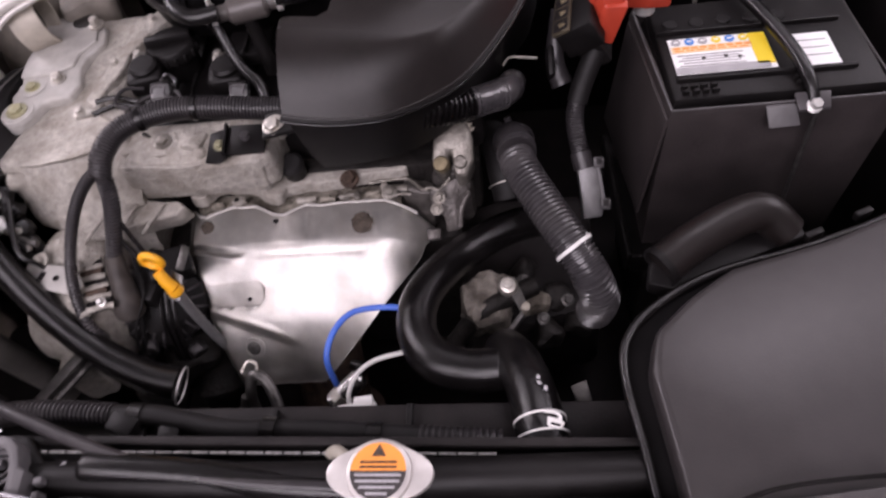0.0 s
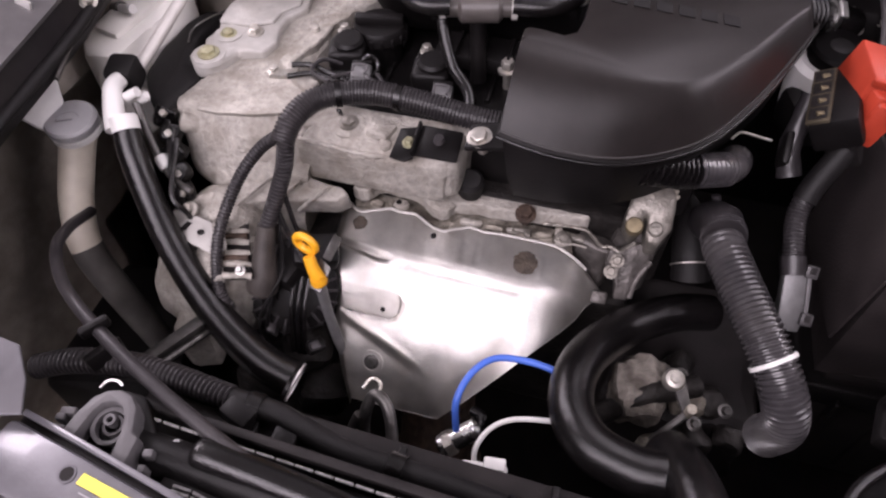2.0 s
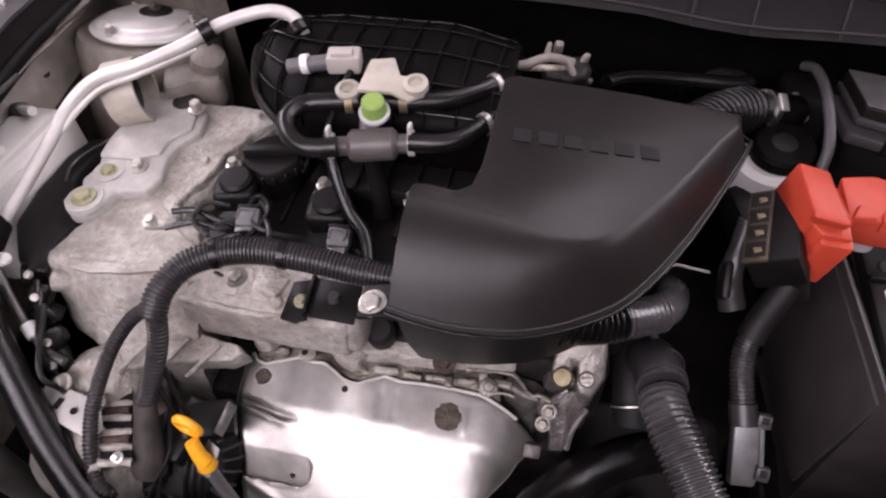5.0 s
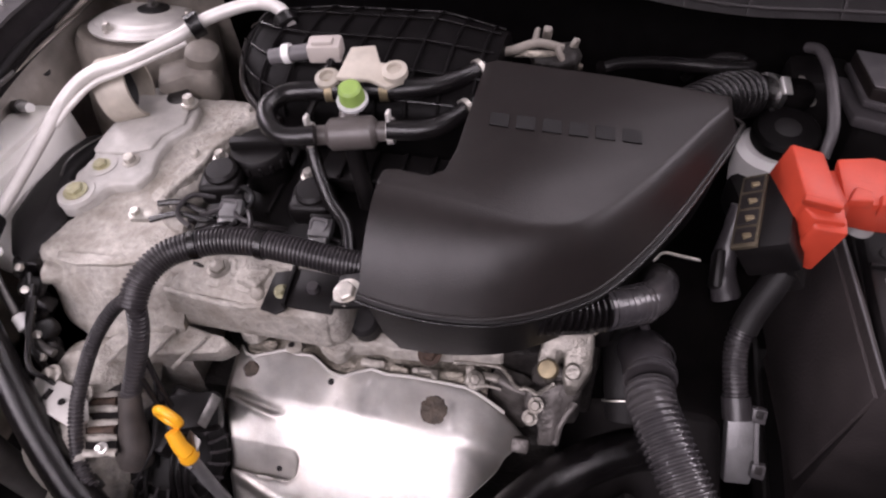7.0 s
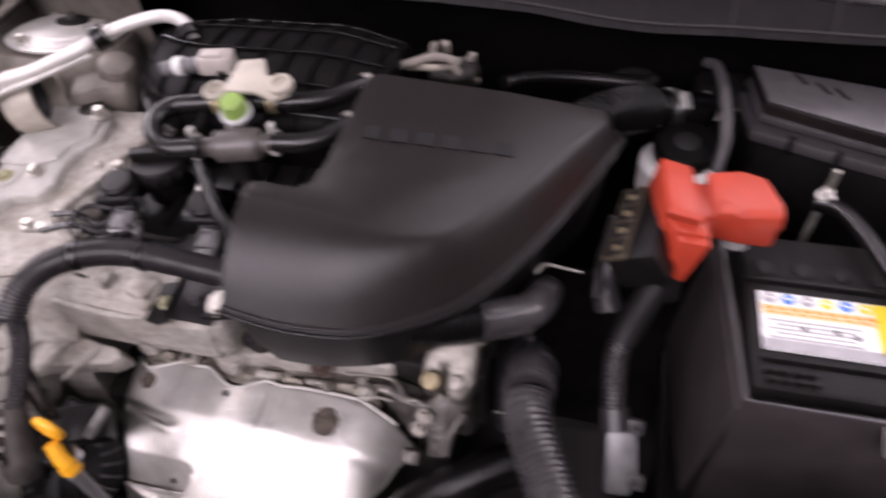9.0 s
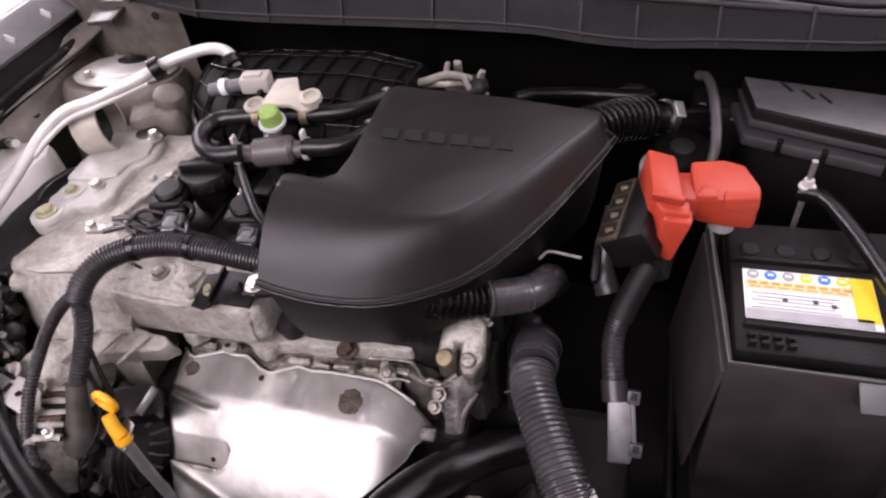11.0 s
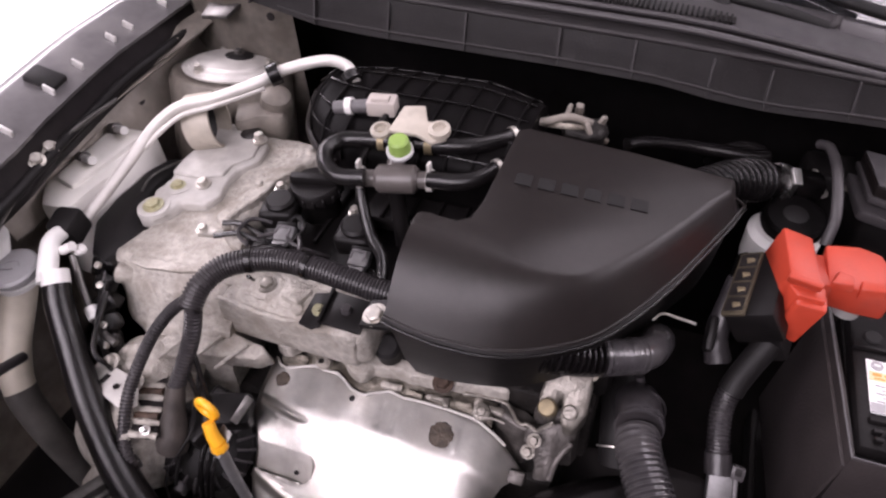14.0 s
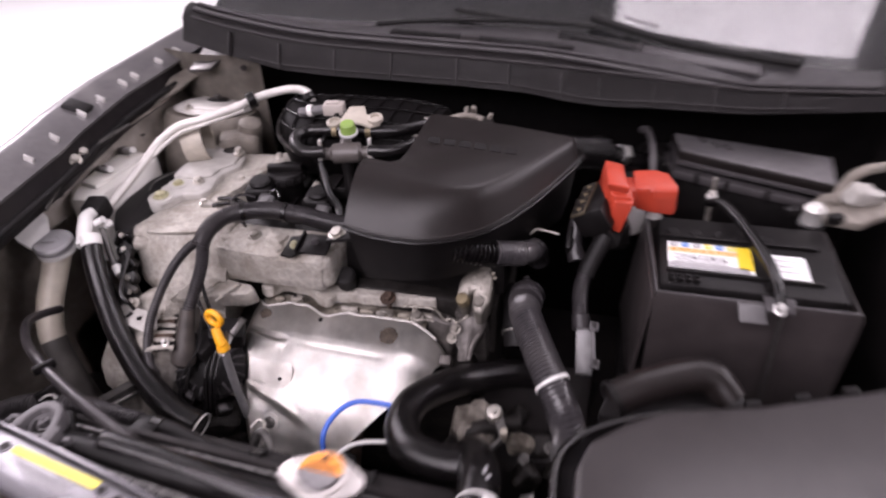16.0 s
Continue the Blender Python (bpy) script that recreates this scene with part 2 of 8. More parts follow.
def finish(me, material, angle=38):
    me.materials.append(material)
    me.shade_smooth()
    me.set_sharp_from_angle(angle=radians(angle))


def part(name, bm, material, parent=None, label="", angle=38):
    """One mesh object from bm (in world places), under parent."""
    bmesh.ops.recalc_face_normals(bm, faces=bm.faces)
    me = bpy.data.meshes.new(name)
    o = ORIGIN.get(parent, Vector((0, 0, 0)))
    bmesh.ops.translate(bm, verts=bm.verts, vec=-o)
    bm.to_mesh(me)
    bm.free()
    finish(me, material, angle)
    ob = new(name, me)
    if parent:
        ob.parent = parent
        ORIGIN[ob] = o
    return tagged(ob, label)


def setting(name, bm, material, label, category, angle=38, move=(0, 0, 0)):
    ob = part(name, bm, material, None, label, angle)
    ob.location = move
    return tagged(ob, label, category, kind="structure")


def solo(name, bm, material, label, category, group="", angle=38, move=(0, 0, 0)):
    """A thing of one mesh."""
    ob = part(name, bm, material, None, label, angle)
    ob.location = move
    return tagged(ob, label, category, group)


def spline(pts, n=8):
    """A smooth line through pts."""
    p = [Vector(q) for q in pts]
    if len(p) < 3:
        return [p[0].lerp(p[-1], i / n) for i in range(n + 1)]
    p = [2 * p[0] - p[1]] + p + [2 * p[-1] - p[-2]]
    out = []
    for i in range(1, len(p) - 2):
        a, b, c, d = p[i - 1:i + 3]
        for k in range(n):
            t = k / n
            out.append(0.5 * (2 * b + (c - a) * t + (2 * a - 5 * b + 4 * c - d) * t * t + (3 * b - a - 3 * c + d) * t ** 3))
    out.append(p[-2])
    return out


def resample(line, step):
    out, left = [line[0]], step
    for a, b in zip(line, line[1:]):
        seg = (b - a).length
        while seg > left:
            a = a.lerp(b, left / seg)
            out.append(a)
            seg = (b - a).length
            left = step
        left -= seg
    out.append(line[-1])
    return out


def tube(pts, r, seg=14, n=8, rib=0.0, depth=0.0, bm=None, caps=True, taper=None, smooth=True):
    """A hose, pipe or wire along pts. rib: the pitch of its corrugation, depth: how deep it is."""
    bm = bm or bmesh.new()
    line = spline(pts, n) if smooth else [Vector(q) for q in pts]
    if rib:
        line = resample(line, rib / 4)
    m = len(line)
    up = Vector((0.13, 0.31, 0.94))
    rings = []
    for i, c in enumerate(line):
        d = (line[min(i + 1, m - 1)] - line[max(i - 1, 0)]).normalized()
        side = d.cross(up)
        if side.length < 1e-4:
            side = d.orthogonal()
        side.normalize()
        up = side.cross(d).normalized()
        rad = r if taper is None else r + (taper - r) * i / (m - 1)
        if rib:
            rad += (0, depth, depth, 0)[i % 4] - depth * 0.5
        rings.append([bm.verts.new(c + rad * (math.cos(a) * side + math.sin(a) * up)) for a in (2 * math.pi * k / seg for k in range(seg))])
    for a, b in zip(rings, rings[1:]):
        for k in range(seg):
            bm.faces.new((a[k], a[(k + 1) % seg], b[(k + 1) % seg], b[k]))
    if caps:
        bm.faces.new(rings[0][::-1])
        bm.faces.new(rings[-1])
    return bm


def box(c, size, bevel=0.002, rot=(0, 0, 0), bm=None, seg=2):
    made = bmesh.new()
    bmesh.ops.create_cube(made, size=1)
    bmesh.ops.scale(made, vec=size, verts=made.verts)
    if bevel:
        bmesh.ops.bevel(made, geom=made.edges[:], offset=min(bevel, min(size) * 0.45), segments=seg, affect="EDGES", profile=0.5)
    bmesh.ops.transform(made, matrix=pose(*c, *rot), verts=made.verts)
    return join(bm, made)


def join(bm, made):
    if bm is None:
        return made
    me = bpy.data.meshes.new("join")
    made.to_mesh(me)
    made.free()
    bm.from_mesh(me)
    bpy.data.meshes.remove(me)
    return bm


def axis_pose(a, axis):
    q = Vector(axis).normalized().to_track_quat("Z", "Y")
    return Matrix.Translation(a) @ q.to_matrix().to_4x4()


def lathe(profile, at=(0, 0, 0), axis=(0, 0, 1), seg=24, bm=None):
    """A turned shape: profile is (radius, height) from below to above."""
    made = bmesh.new()
    rings = []
    for r, h in profile:
        if r < 1e-5:
            rings.append([made.verts.new((0, 0, h))])
        else:
            rings.append([made.verts.new((r * math.cos(2 * math.pi * k / seg), r * math.sin(2 * math.pi * k / seg), h)) for k in range(seg)])
    for a, b in zip(rings, rings[1:]):
        for k in range(seg):
            j = (k + 1) % seg
            if len(a) == 1 and len(b) > 1:
                made.faces.new((a[0], b[j], b[k]))
            elif len(b) == 1 and len(a) > 1:
                made.faces.new((a[k], a[j], b[0]))
            elif len(a) > 1:
                made.faces.new((a[k], a[j], b[j], b[k]))
    for ring, flip in ((rings[0], True), (rings[-1], False)):
        if len(ring) > 1:
            made.faces.new(ring[::-1] if flip else ring)
    bmesh.ops.transform(made, matrix=axis_pose(at, axis), verts=made.verts)
    return join(bm, made)


def rod(a, b, r, seg=16, bevel=0.0, bm=None):
    a, b = Vector(a), Vector(b)
    h = (b - a).length
    e = min(bevel, r * 0.5, h * 0.4)
    prof = [(r - e, 0), (r, e), (r, h - e), (r - e, h)] if e else [(r, 0), (r, h)]
    return lathe(prof, a, b - a, seg, bm)


def ring(at, axis, r, thick, wide, seg=28, bm=None):
    """A flat band round an axis."""
    made = bmesh.new()
    prof = [(r - thick, -wide / 2), (r, -wide / 2), (r, wide / 2), (r - thick, wide / 2)]
    loops = [[made.verts.new((q * math.cos(2 * math.pi * k / seg), q * math.sin(2 * math.pi * k / seg), h)) for k in range(seg)] for q, h in prof]
    for i in range(4):
        a, b = loops[i], loops[(i + 1) % 4]
        for k in range(seg):
            j = (k + 1) % seg
            made.faces.new((a[k], a[j], b[j], b[k]))
    bmesh.ops.transform(made, matrix=axis_pose(at, axis), verts=made.verts)
    return join(bm, made)


def plate(outline, lift, bevel=0.003, bm=None, seg=2):
    """A solid from an outline (world places) pushed along lift."""
    made = bmesh.new()
    vs = [made.verts.new(p) for p in outline]
    f = made.faces.new(vs)
    got = bmesh.ops.extrude_face_region(made, geom=[f])
    bmesh.ops.translate(made, verts=[g for g in got["geom"] if isinstance(g, bmesh.types.BMVert)], vec=lift)
    bmesh.ops.recalc_face_normals(made, faces=made.faces)
    if bevel:
        bmesh.ops.bevel(made, geom=made.edges[:], offset=bevel, segments=seg, affect="EDGES", profile=0.5)
    return join(bm, made)


def block(lower, upper, bevel=0.003, seg=2):
    """A solid between a lower and an upper outline of equal count."""
    made = bmesh.new()
    a, b = [made.verts.new(p) for p in lower], [made.verts.new(p) for p in upper]
    made.faces.new(a[::-1])
    made.faces.new(b)
    for k in range(len(a)):
        made.faces.new((a[k], a[(k + 1) % len(a)], b[(k + 1) % len(a)], b[k]))
    bmesh.ops.recalc_face_normals(made, faces=made.faces)
    bmesh.ops.bevel(made, geom=made.edges[:], offset=bevel, segments=seg, affect="EDGES", profile=0.5)
    return made


def flat(points2, z, lift, bevel=0.003, bm=None):
    return plate([(x, y, z) for x, y in points2], (0, 0, lift), bevel, bm)


def box_at(m, size):
    """A small bevelled block turned and placed by a matrix."""
    bm = box((0, 0, 0), size, 0.001)
    bmesh.ops.transform(bm, matrix=m, verts=bm.verts)
    return bm


def join_dome(bm, at, axis, r):
    """Closes a pipe's end with a rounded cap."""
    lathe([(r, -0.0005), (r * 0.97, r * 0.22), (r * 0.85, r * 0.46), (r * 0.6, r * 0.66), (r * 0.28, r * 0.76), (0, r * 0.78)], at, axis, 24, bm)
    return bm


def hexhead(at, axis, r, high, bm=None, flange=True):
    prof = ([(r * 1.45, 0), (r * 1.45, high * 0.22), (r * 1.05, high * 0.3)] if flange else []) 
    if prof:
        bm = lathe(prof, at, axis, 20, bm)
    at = Vector(at) + Vector(axis).normalized() * high * 0.25
    return lathe([(r, 0), (r, high * 0.65), (r * 0.82, high * 0.78)], at, axis, 6, bm)


def bolt(at, axis=(0, 0, 1), r=0.006, high=0.008, material=None, label="zinc-plated flange bolt screwed into the metal", group="bolts", stem=0.02, move=(0, 0, 0)):
    t = thing("bolt", at, label, "bolt", group, move=move)
    part("head", hexhead(at, axis, r, high), material or ZINC, t)
    a = Vector(at)
    part("shank", rod(a - Vector(axis).normalized() * stem, a + Vector(axis).normalized() * 0.001, r * 0.6, 10), material or ZINC, t)
    return t


def rough_up(bm, amount, scale, seed=0.0):
    """Uneven cast or pressed skin: pushes the corners about by noise."""
    for v in bm.verts:
        p = v.co * scale + Vector((seed, seed * 2, seed * 3))
        v.co += amount * noise.noise_vector(p)
    return bm


def divide(bm, cuts=2):
    bmesh.ops.subdivide_edges(bm, edges=bm.edges[:], cuts=cuts, use_grid_fill=True)
    return bm


# ---- the workshop round the car ----
setting("floor", box((0, 0, -0.05), (11, 11, 0.1), 0), FLOORM, "glossy white painted workshop floor under the car", "floor")
setting("ceiling", box((0, 0, 3.3), (11, 11, 0.1), 0), WALLM, "plain white workshop ceiling above the car", "ceiling")
setting("wall_north", box((0, 5.45, 1.62), (11, 0.1, 3.24), 0), WALLM, "plain white workshop wall behind the car", "wall")
setting("wall_south", box((0, -5.45, 1.62), (11, 0.1, 3.24), 0), WALLM, "plain white workshop wall facing the car's nose", "wall")
setting("wall_west", box((-5.45, 0, 1.62), (0.1, 10.8, 3.24), 0), WALLM, "plain white workshop wall beside the car", "wall")
setting("wall_east", box((5.45, 0, 1.62), (0.1, 10.8, 3.24), 0), WALLM, "plain white workshop wall beside the car", "wall")


# ---- the car's body round the engine bay ----
def along(xs, section, closed=False):
    """A skin swept along x: section(x) gives its (y, z) line."""
    bm = bmesh.new()
    rows = [[bm.verts.new((x, y, z)) for y, z in section(x)] for x in xs]
    for a, b in zip(rows, rows[1:]):
        for k in range(len(a) - 1):
            bm.faces.new((a[k], a[k + 1], b[k + 1], b[k]))
        if closed:
            bm.faces.new((a[-1], a[0], b[0], b[-1]))
    if closed:
        bm.faces.new(rows[0])
        bm.faces.new(rows[-1][::-1])
    return bm


def steps(a, b, n):
    return [a + (b - a) * i / n for i in range(n + 1)]


def interp(x, table):
    for (x0, y0), (x1, y1) in zip(table, table[1:]):
        if x <= x1:
            return y0 + (y1 - y0) * max(0, (x - x0)) / (x1 - x0)
    return table[-1][1]


def sm(a, b, x):
    t = max(0.0, min(1.0, (x - a) / (b - a)))
    return t * t * (3 - 2 * t)


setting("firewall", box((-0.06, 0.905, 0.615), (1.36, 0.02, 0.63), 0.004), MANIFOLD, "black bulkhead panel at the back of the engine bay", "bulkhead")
setting("undertray", box((-0.08, 0.40, 0.33), (1.36, 1.05, 0.02), 0.004), DARKBAY, "dirty black tray below the engine", "undertray")
setting("apron_front", box((-0.08, -0.105, 0.58), (1.3, 0.02, 0.4), 0.004), DARKBAY, "black panel ahead of the radiator", "panel")

# inner wing of the dusty painted steel, with its folded top edge, holes and brackets
wing = thing("inner_wing", (-0.7, 0.4, 0.34), "dusty grey painted inner wing panel with pressed holes", "wing panel", kind="structure")


def wing_section(y):
    return [(-0.715, 0.34), (-0.715, 0.60), (-0.712, 0.80), (-0.705, 0.868), (-0.688, 0.885), (-0.672, 0.888), (-0.668, 0.884)]


bm = bmesh.new()
rows = [[bm.verts.new((x - (0.0 if y > 0.3 else (0.3 - y) * 0.05), y, z)) for x, z in wing_section(y)] for y in steps(-0.05, 0.87, 16)]
for a, b in zip(rows, rows[1:]):
    for k in range(len(a) - 1):
        bm.faces.new((a[k], a[k + 1], b[k + 1], b[k]))
bmesh.ops.solidify(bm, geom=bm.faces[:], thickness=0.004)
part("wing_panel", bm, APRON, wing)
for y, z, r in ((0.42, 0.80, 0.012), (0.53, 0.83, 0.009), (0.60, 0.80, 0.012), (0.66, 0.83, 0.008), (0.35, 0.82, 0.007)):
    hole = part("pressed_hole", ring((-0.7095, y, z), (1, 0, 0.1), r * 1.35, r * 0.35, 0.004), APRON, wing)
    # flat dark disc stands in for the shade inside the hole
    part("hole_shade", lathe([(r, 0), (r * 0.9, 0.0015)], (-0.7112, y, z), (1, 0, 0.1), 20), DARKBAY, hole)
slope = plate([(-0.728, 0.38, 0.885), (-0.728, 0.80, 0.905), (-0.668, 0.78, 0.845), (-0.690, 0.58, 0.80), (-0.694, 0.38, 0.80)], (-0.004, 0, -0.004), 0.001)
part("wing_slope", rough_up(divide(slope, 3), 0.0015, 30), APRON, wing, "dusty brown sloping panel")
for x, y, z, r in ((-0.694, 0.635, 0.845, 0.007), (-0.700, 0.575, 0.842, 0.006), (-0.704, 0.53, 0.835, 0.006), (-0.708, 0.43, 0.836, 0.009)):
    # these holes too are dark discs in place of shade
    part("slope_hole", lathe([(r, 0), (r * 0.9, 0.0022)], (x, y, z), (0.75, -0.05, 0.6), 16), DARKBAY, wing)
part("slope_bead", tube([(-0.712, 0.60, 0.865), (-0.700, 0.58, 0.850), (-0.699, 0.50, 0.838), (-0.712, 0.46, 0.85), (-0.714, 0.42, 0.855)], 0.0022, 8), APRON, wing)
tab = [(x + 0.030, y - 0.006, z + 0.004) for x, y, z in [(-0.742, 0.648, 0.892), (-0.728, 0.640, 0.886), (-0.700, 0.668, 0.884), (-0.684, 0.74, 0.892), (-0.668, 0.80, 0.905), (-0.69, 0.81, 0.915), (-0.712, 0.75, 0.905), (-0.722, 0.69, 0.898)]]
strip = part("bracket_tab", plate(tab, (0, 0, 0.003), 0.0008), DUSTY, wing, "dusty grey bent steel strip with a bolt eye")
part("tab_eye", ring((-0.708, 0.639, 0.896), (0.3, -0.3, 1), 0.012, 0.005, 0.005), DUSTY, strip)
for x, y, z in ((-0.685, 0.666, 0.899), (-0.668, 0.714, 0.903)):
    part("tab_rivet", lathe([(0.005, 0), (0.004, 0.003), (0, 0.0035)], (x, y, z), (0.1, -0.1, 1), 12), DUSTY, strip)
for y in (0.40, 0.435):
    part("wing_bolt", hexhead((-0.686, y, 0.8885), (0, 0, 1), 0.006, 0.008), ZINC, wing, "zinc-plated bolt")
setting("inner_wing_right", box((0.60, 0.38, 0.605), (0.02, 1.06, 0.56), 0.004), DARKBAY, "black inner wing panel beside the battery", "wing panel")

# the front fender: outer skin, top flange with clips
fender = thing("fender", (-0.8, 0.4, 0.3), "dark grey painted front fender with its bolted top flange", "fender", kind="structure", move=(0.026, 0, 0))


def fender_x(y):
    return interp(y, [(-0.2, -0.70), (0.1, -0.715), (0.4, -0.728), (0.6, -0.765), (1.2, -0.775)])


bm = bmesh.new()
rows = []
for y in steps(-0.12, 1.25, 26):
    x, z = fender_x(y), 0.955 - (0.0 if y > 0.45 else (0.45 - y) * 0.07)
    sec = [(x + 0.063, z - 0.027), (x + 0.0645, z - 0.022), (x + 0.058, z - 0.0195), (x + 0.030, z - 0.009), (x + 0.008, z - 0.002), (x, z), (x - 0.012, z - 0.004), (x - 0.05, z - 0.07), (x - 0.085, z - 0.22), (x - 0.09, z - 0.5)]
    rows.append([bm.verts.new((px, y, pz)) for px, pz in sec])
for a, b in zip(rows, rows[1:]):
    for k in range(len(a) - 1):
        bm.faces.new((a[k], a[k + 1], b[k + 1], b[k]))
part("fender_skin", bm, PAINT, fender)
bm = bmesh.new()
rows = []
for y in steps(0.02, 0.87, 20):
    x, z = fender_x(y), 0.955 - (0.0 if y > 0.45 else (0.45 - y) * 0.07)
    rows.append([bm.verts.new((px, y, pz)) for px, pz in ((x + 0.056, z - 0.023), (x + 0.062, z - 0.040), (x + 0.070, z - 0.064), (x + 0.060, z - 0.080))])
for a, b in zip(rows, rows[1:]):
    for k in range(len(a) - 1):
        bm.faces.new((a[k], a[k + 1], b[k + 1], b[k]))
bmesh.ops.solidify(bm, geom=bm.faces[:], thickness=0.003)
part("gutter_wall", bm, GUTTER, fender, "black drain channel below the flange")
for y in (0.36, 0.42, 0.5, 0.56, 0.63, 0.665, 0.74, 0.80):
    x, z = fender_x(y), 0.955 - (0.0 if y > 0.45 else (0.45 - y) * 0.07)
    part("flange_clip", box((x + 0.046, y, z - 0.012), (0.016, 0.0035, 0.011), 0.001, (0, 22, 0)), ALLOY, fender, "pale upright clip")
for y, z in ((0.444, 0.905), (0.420, 0.906)):
    part("flange_bolt", hexhead((fender_x(y) + 0.068, y, z), (0.5, -0.2, 0.85), 0.0068, 0.009), ZINC, fender, "pale flange bolt")
part("rubber_stop", rough_up(divide(box((fender_x(0.516) + 0.030, 0.516, 0.9475), (0.040, 0.030, 0.010), 0.004, (0, 22, 10)), 1), 0.0008, 60), RUBBER_MATT, fender, "black rubber bonnet stop")
seal = [(fender_x(y) + 0.072, y, 0.952 - 0.050 - (0.0 if y > 0.45 else (0.45 - y) * 0.07)) for y in steps(0.05, 0.85, 10)]
part("rubber_strip", tube(seal, 0.006, 10, 3), RUBBER_MATT, fender, "black rubber weather strip")
cable = [(-0.655, 0.33, 0.874), (-0.662, 0.40, 0.897), (-0.668, 0.48, 0.905), (-0.672, 0.56, 0.90)]
part("release_cable", tube(cable, 0.003, 8, 6), STEEL_DARK, fender, "thin dark release cable along the flange")
part("hood_hinge", plate([(-0.665, 0.745, 0.922), (-0.615, 0.74, 0.93), (-0.60, 0.80, 0.945), (-0.665, 0.81, 0.945)], (0, 0, 0.006), 0.002), STEEL_DARK, fender, "dark grey steel hinge plate")

# the cowl below the windscreen
LIP = [(-0.66, 0.980), (-0.56, 0.955), (-0.45, 0.934), (-0.35, 0.929), (-0.10, 0.924), (0.0, 0.919), (0.06, 0.909), (0.12, 0.904), (0.2, 0.906), (0.35, 0.905), (0.56, 0.920)]

SEAL = [(-0.66, 0.988), (-0.56, 0.967), (-0.45, 0.951), (-0.35, 0.943), (-0.22, 0.938), (-0.10, 0.9335), (0.0, 0.929), (0.10, 0.9225), (0.20, 0.915), (0.35, 0.903), (0.56, 0.906)]


def lip(x):
    return interp(x, LIP)


cowl = thing("cowl_panel", (0, 0.72, 0.9), "matt black plastic cowl panel with moulded ribs below the windscreen", "cowl panel", kind="structure", move=(0, 0.018, 0.006))


def glass_z(y):
    return 0.976 + (y - 0.862) * 0.65


def cowl_section(x):
    z = lip(x)
    D = 0.143 - 0.12 * max(0.0, min(0.5, x))
    y = 0.722 + 0.05 * max(0.0, abs(x + 0.05) - 0.35)
    s = -0.20 * max(0, min(0.3, x - 0.03))
    up = interp(x, SEAL)
    return [(y + 0.012, z - 0.006), (y, z), (y + 0.004, z + 0.008), (y + 0.010, z + 0.020), (y + 0.016, up + 0.030), (y + 0.030, up + 0.042 + s * 0.3), (y + 0.044, up + 0.045 + s * 0.3), (y + 0.055, up + 0.046 + s * 0.3), (y + 0.055 + (D - 0.055) * 0.45, (up + 0.050 + s * 0.3) * 0.5 + 0.5 * glass_z(y + D)), (y + D - 0.012, glass_z(y + D) - 0.004), (y + D, glass_z(y + D) + 0.001)]


bm = along(steps(-0.64, 0.55, 60), cowl_section)
bmesh.ops.solidify(bm, geom=bm.faces[:], thickness=0.003)
part("cowl_skin", bm, TRIM, cowl)
bm = along(steps(-0.62, 0.54, 50), lambda x: [(y + 0.002, z + 0.0025) for y, z in cowl_section(x)[7:]])
bmesh.ops.solidify(bm, geom=bm.faces[:], thickness=0.0015)
part("cowl_deck", bm, MOUNTGREY, cowl, "grey plastic deck below the glass")
for x in (-0.545, -0.45, -0.345, -0.242, -0.125, -0.037, 0.050, 0.112, 0.198, 0.29, 0.39):
    z = lip(x)
    part("rib", plate([(x, 0.720, z + 0.002), (x, 0.7240, z + 0.016), (x, 0.735, z + 0.043), (x, 0.742, z + 0.040), (x, 0.742, z + 0.004)], (0.003, 0, 0), 0), TRIM, cowl)
part("seal_bead", tube([(x, cowl_section(x)[5][0] + 0.001, cowl_section(x)[5][1] + 0.004) for x in steps(-0.62, 0.53, 24)], 0.0042, 10, 3), PLASTIC_GREY, cowl, "soft dark rubber bonnet seal")
part("seal_lip", tube([(x, cowl_section(x)[6][0] + 0.004, cowl_section(x)[6][1] + 0.004) for x in steps(-0.62, 0.53, 24)], 0.0032, 8, 3), PLASTIC_GREY, cowl)
# flat dark sheet painted as the shade between the slats
grille = part("grille", plate([(x, cowl_section(x)[7][0] + 0.004, cowl_section(x)[7][1] + 0.0048) for x in (-0.255, 0.065)] + [(x, cowl_section(x)[7][0] + 0.020, cowl_section(x)[7][1] + 0.0048) for x in (0.065, -0.255)], (0, 0, 0.0008), 0), DARKBAY, cowl, "dark sheet for the shade behind the inlet slats")
for x in steps(-0.25, 0.06, 50):
    if abs(x + 0.115) > 0.014:
        y, z = cowl_section(x)[7]
        part("grille_slat", box((x, y + 0.012, z + 0.0055), (0.0026, 0.020, 0.005), 0.0008, seg=1), RUBBER_MATT, grille)
part("seal_foot", tube([(x, cowl_section(x)[4][0] + 0.001, cowl_section(x)[4][1] + 0.004) for x in steps(-0.62, 0.53, 24)], 0.003, 8, 3), TRIM, cowl)
part("lip_moulding", tube([(x, 0.7205, lip(x) + 0.011) for x in steps(-0.5, 0.45, 18)], 0.0016, 6, 2), TRIM, cowl)

# windscreen, wipers
screen = thing("windscreen", (0, 0.97, 0.98), "dark windscreen glass with bright reflections above the cowl", "windscreen", kind="structure", move=(0, 0.018, 0.006))
bm = bmesh.new()
rows = [[bm.verts.new((x * (1 - 0.12 * v), cowl_section(x)[-1][0] - 0.008 + 0.8 * v, glass_z(cowl_section(x)[-1][0] - 0.008 + 0.8 * v))) for x in steps(-0.66, 0.58, 16)] for v in steps(0, 1, 6)]
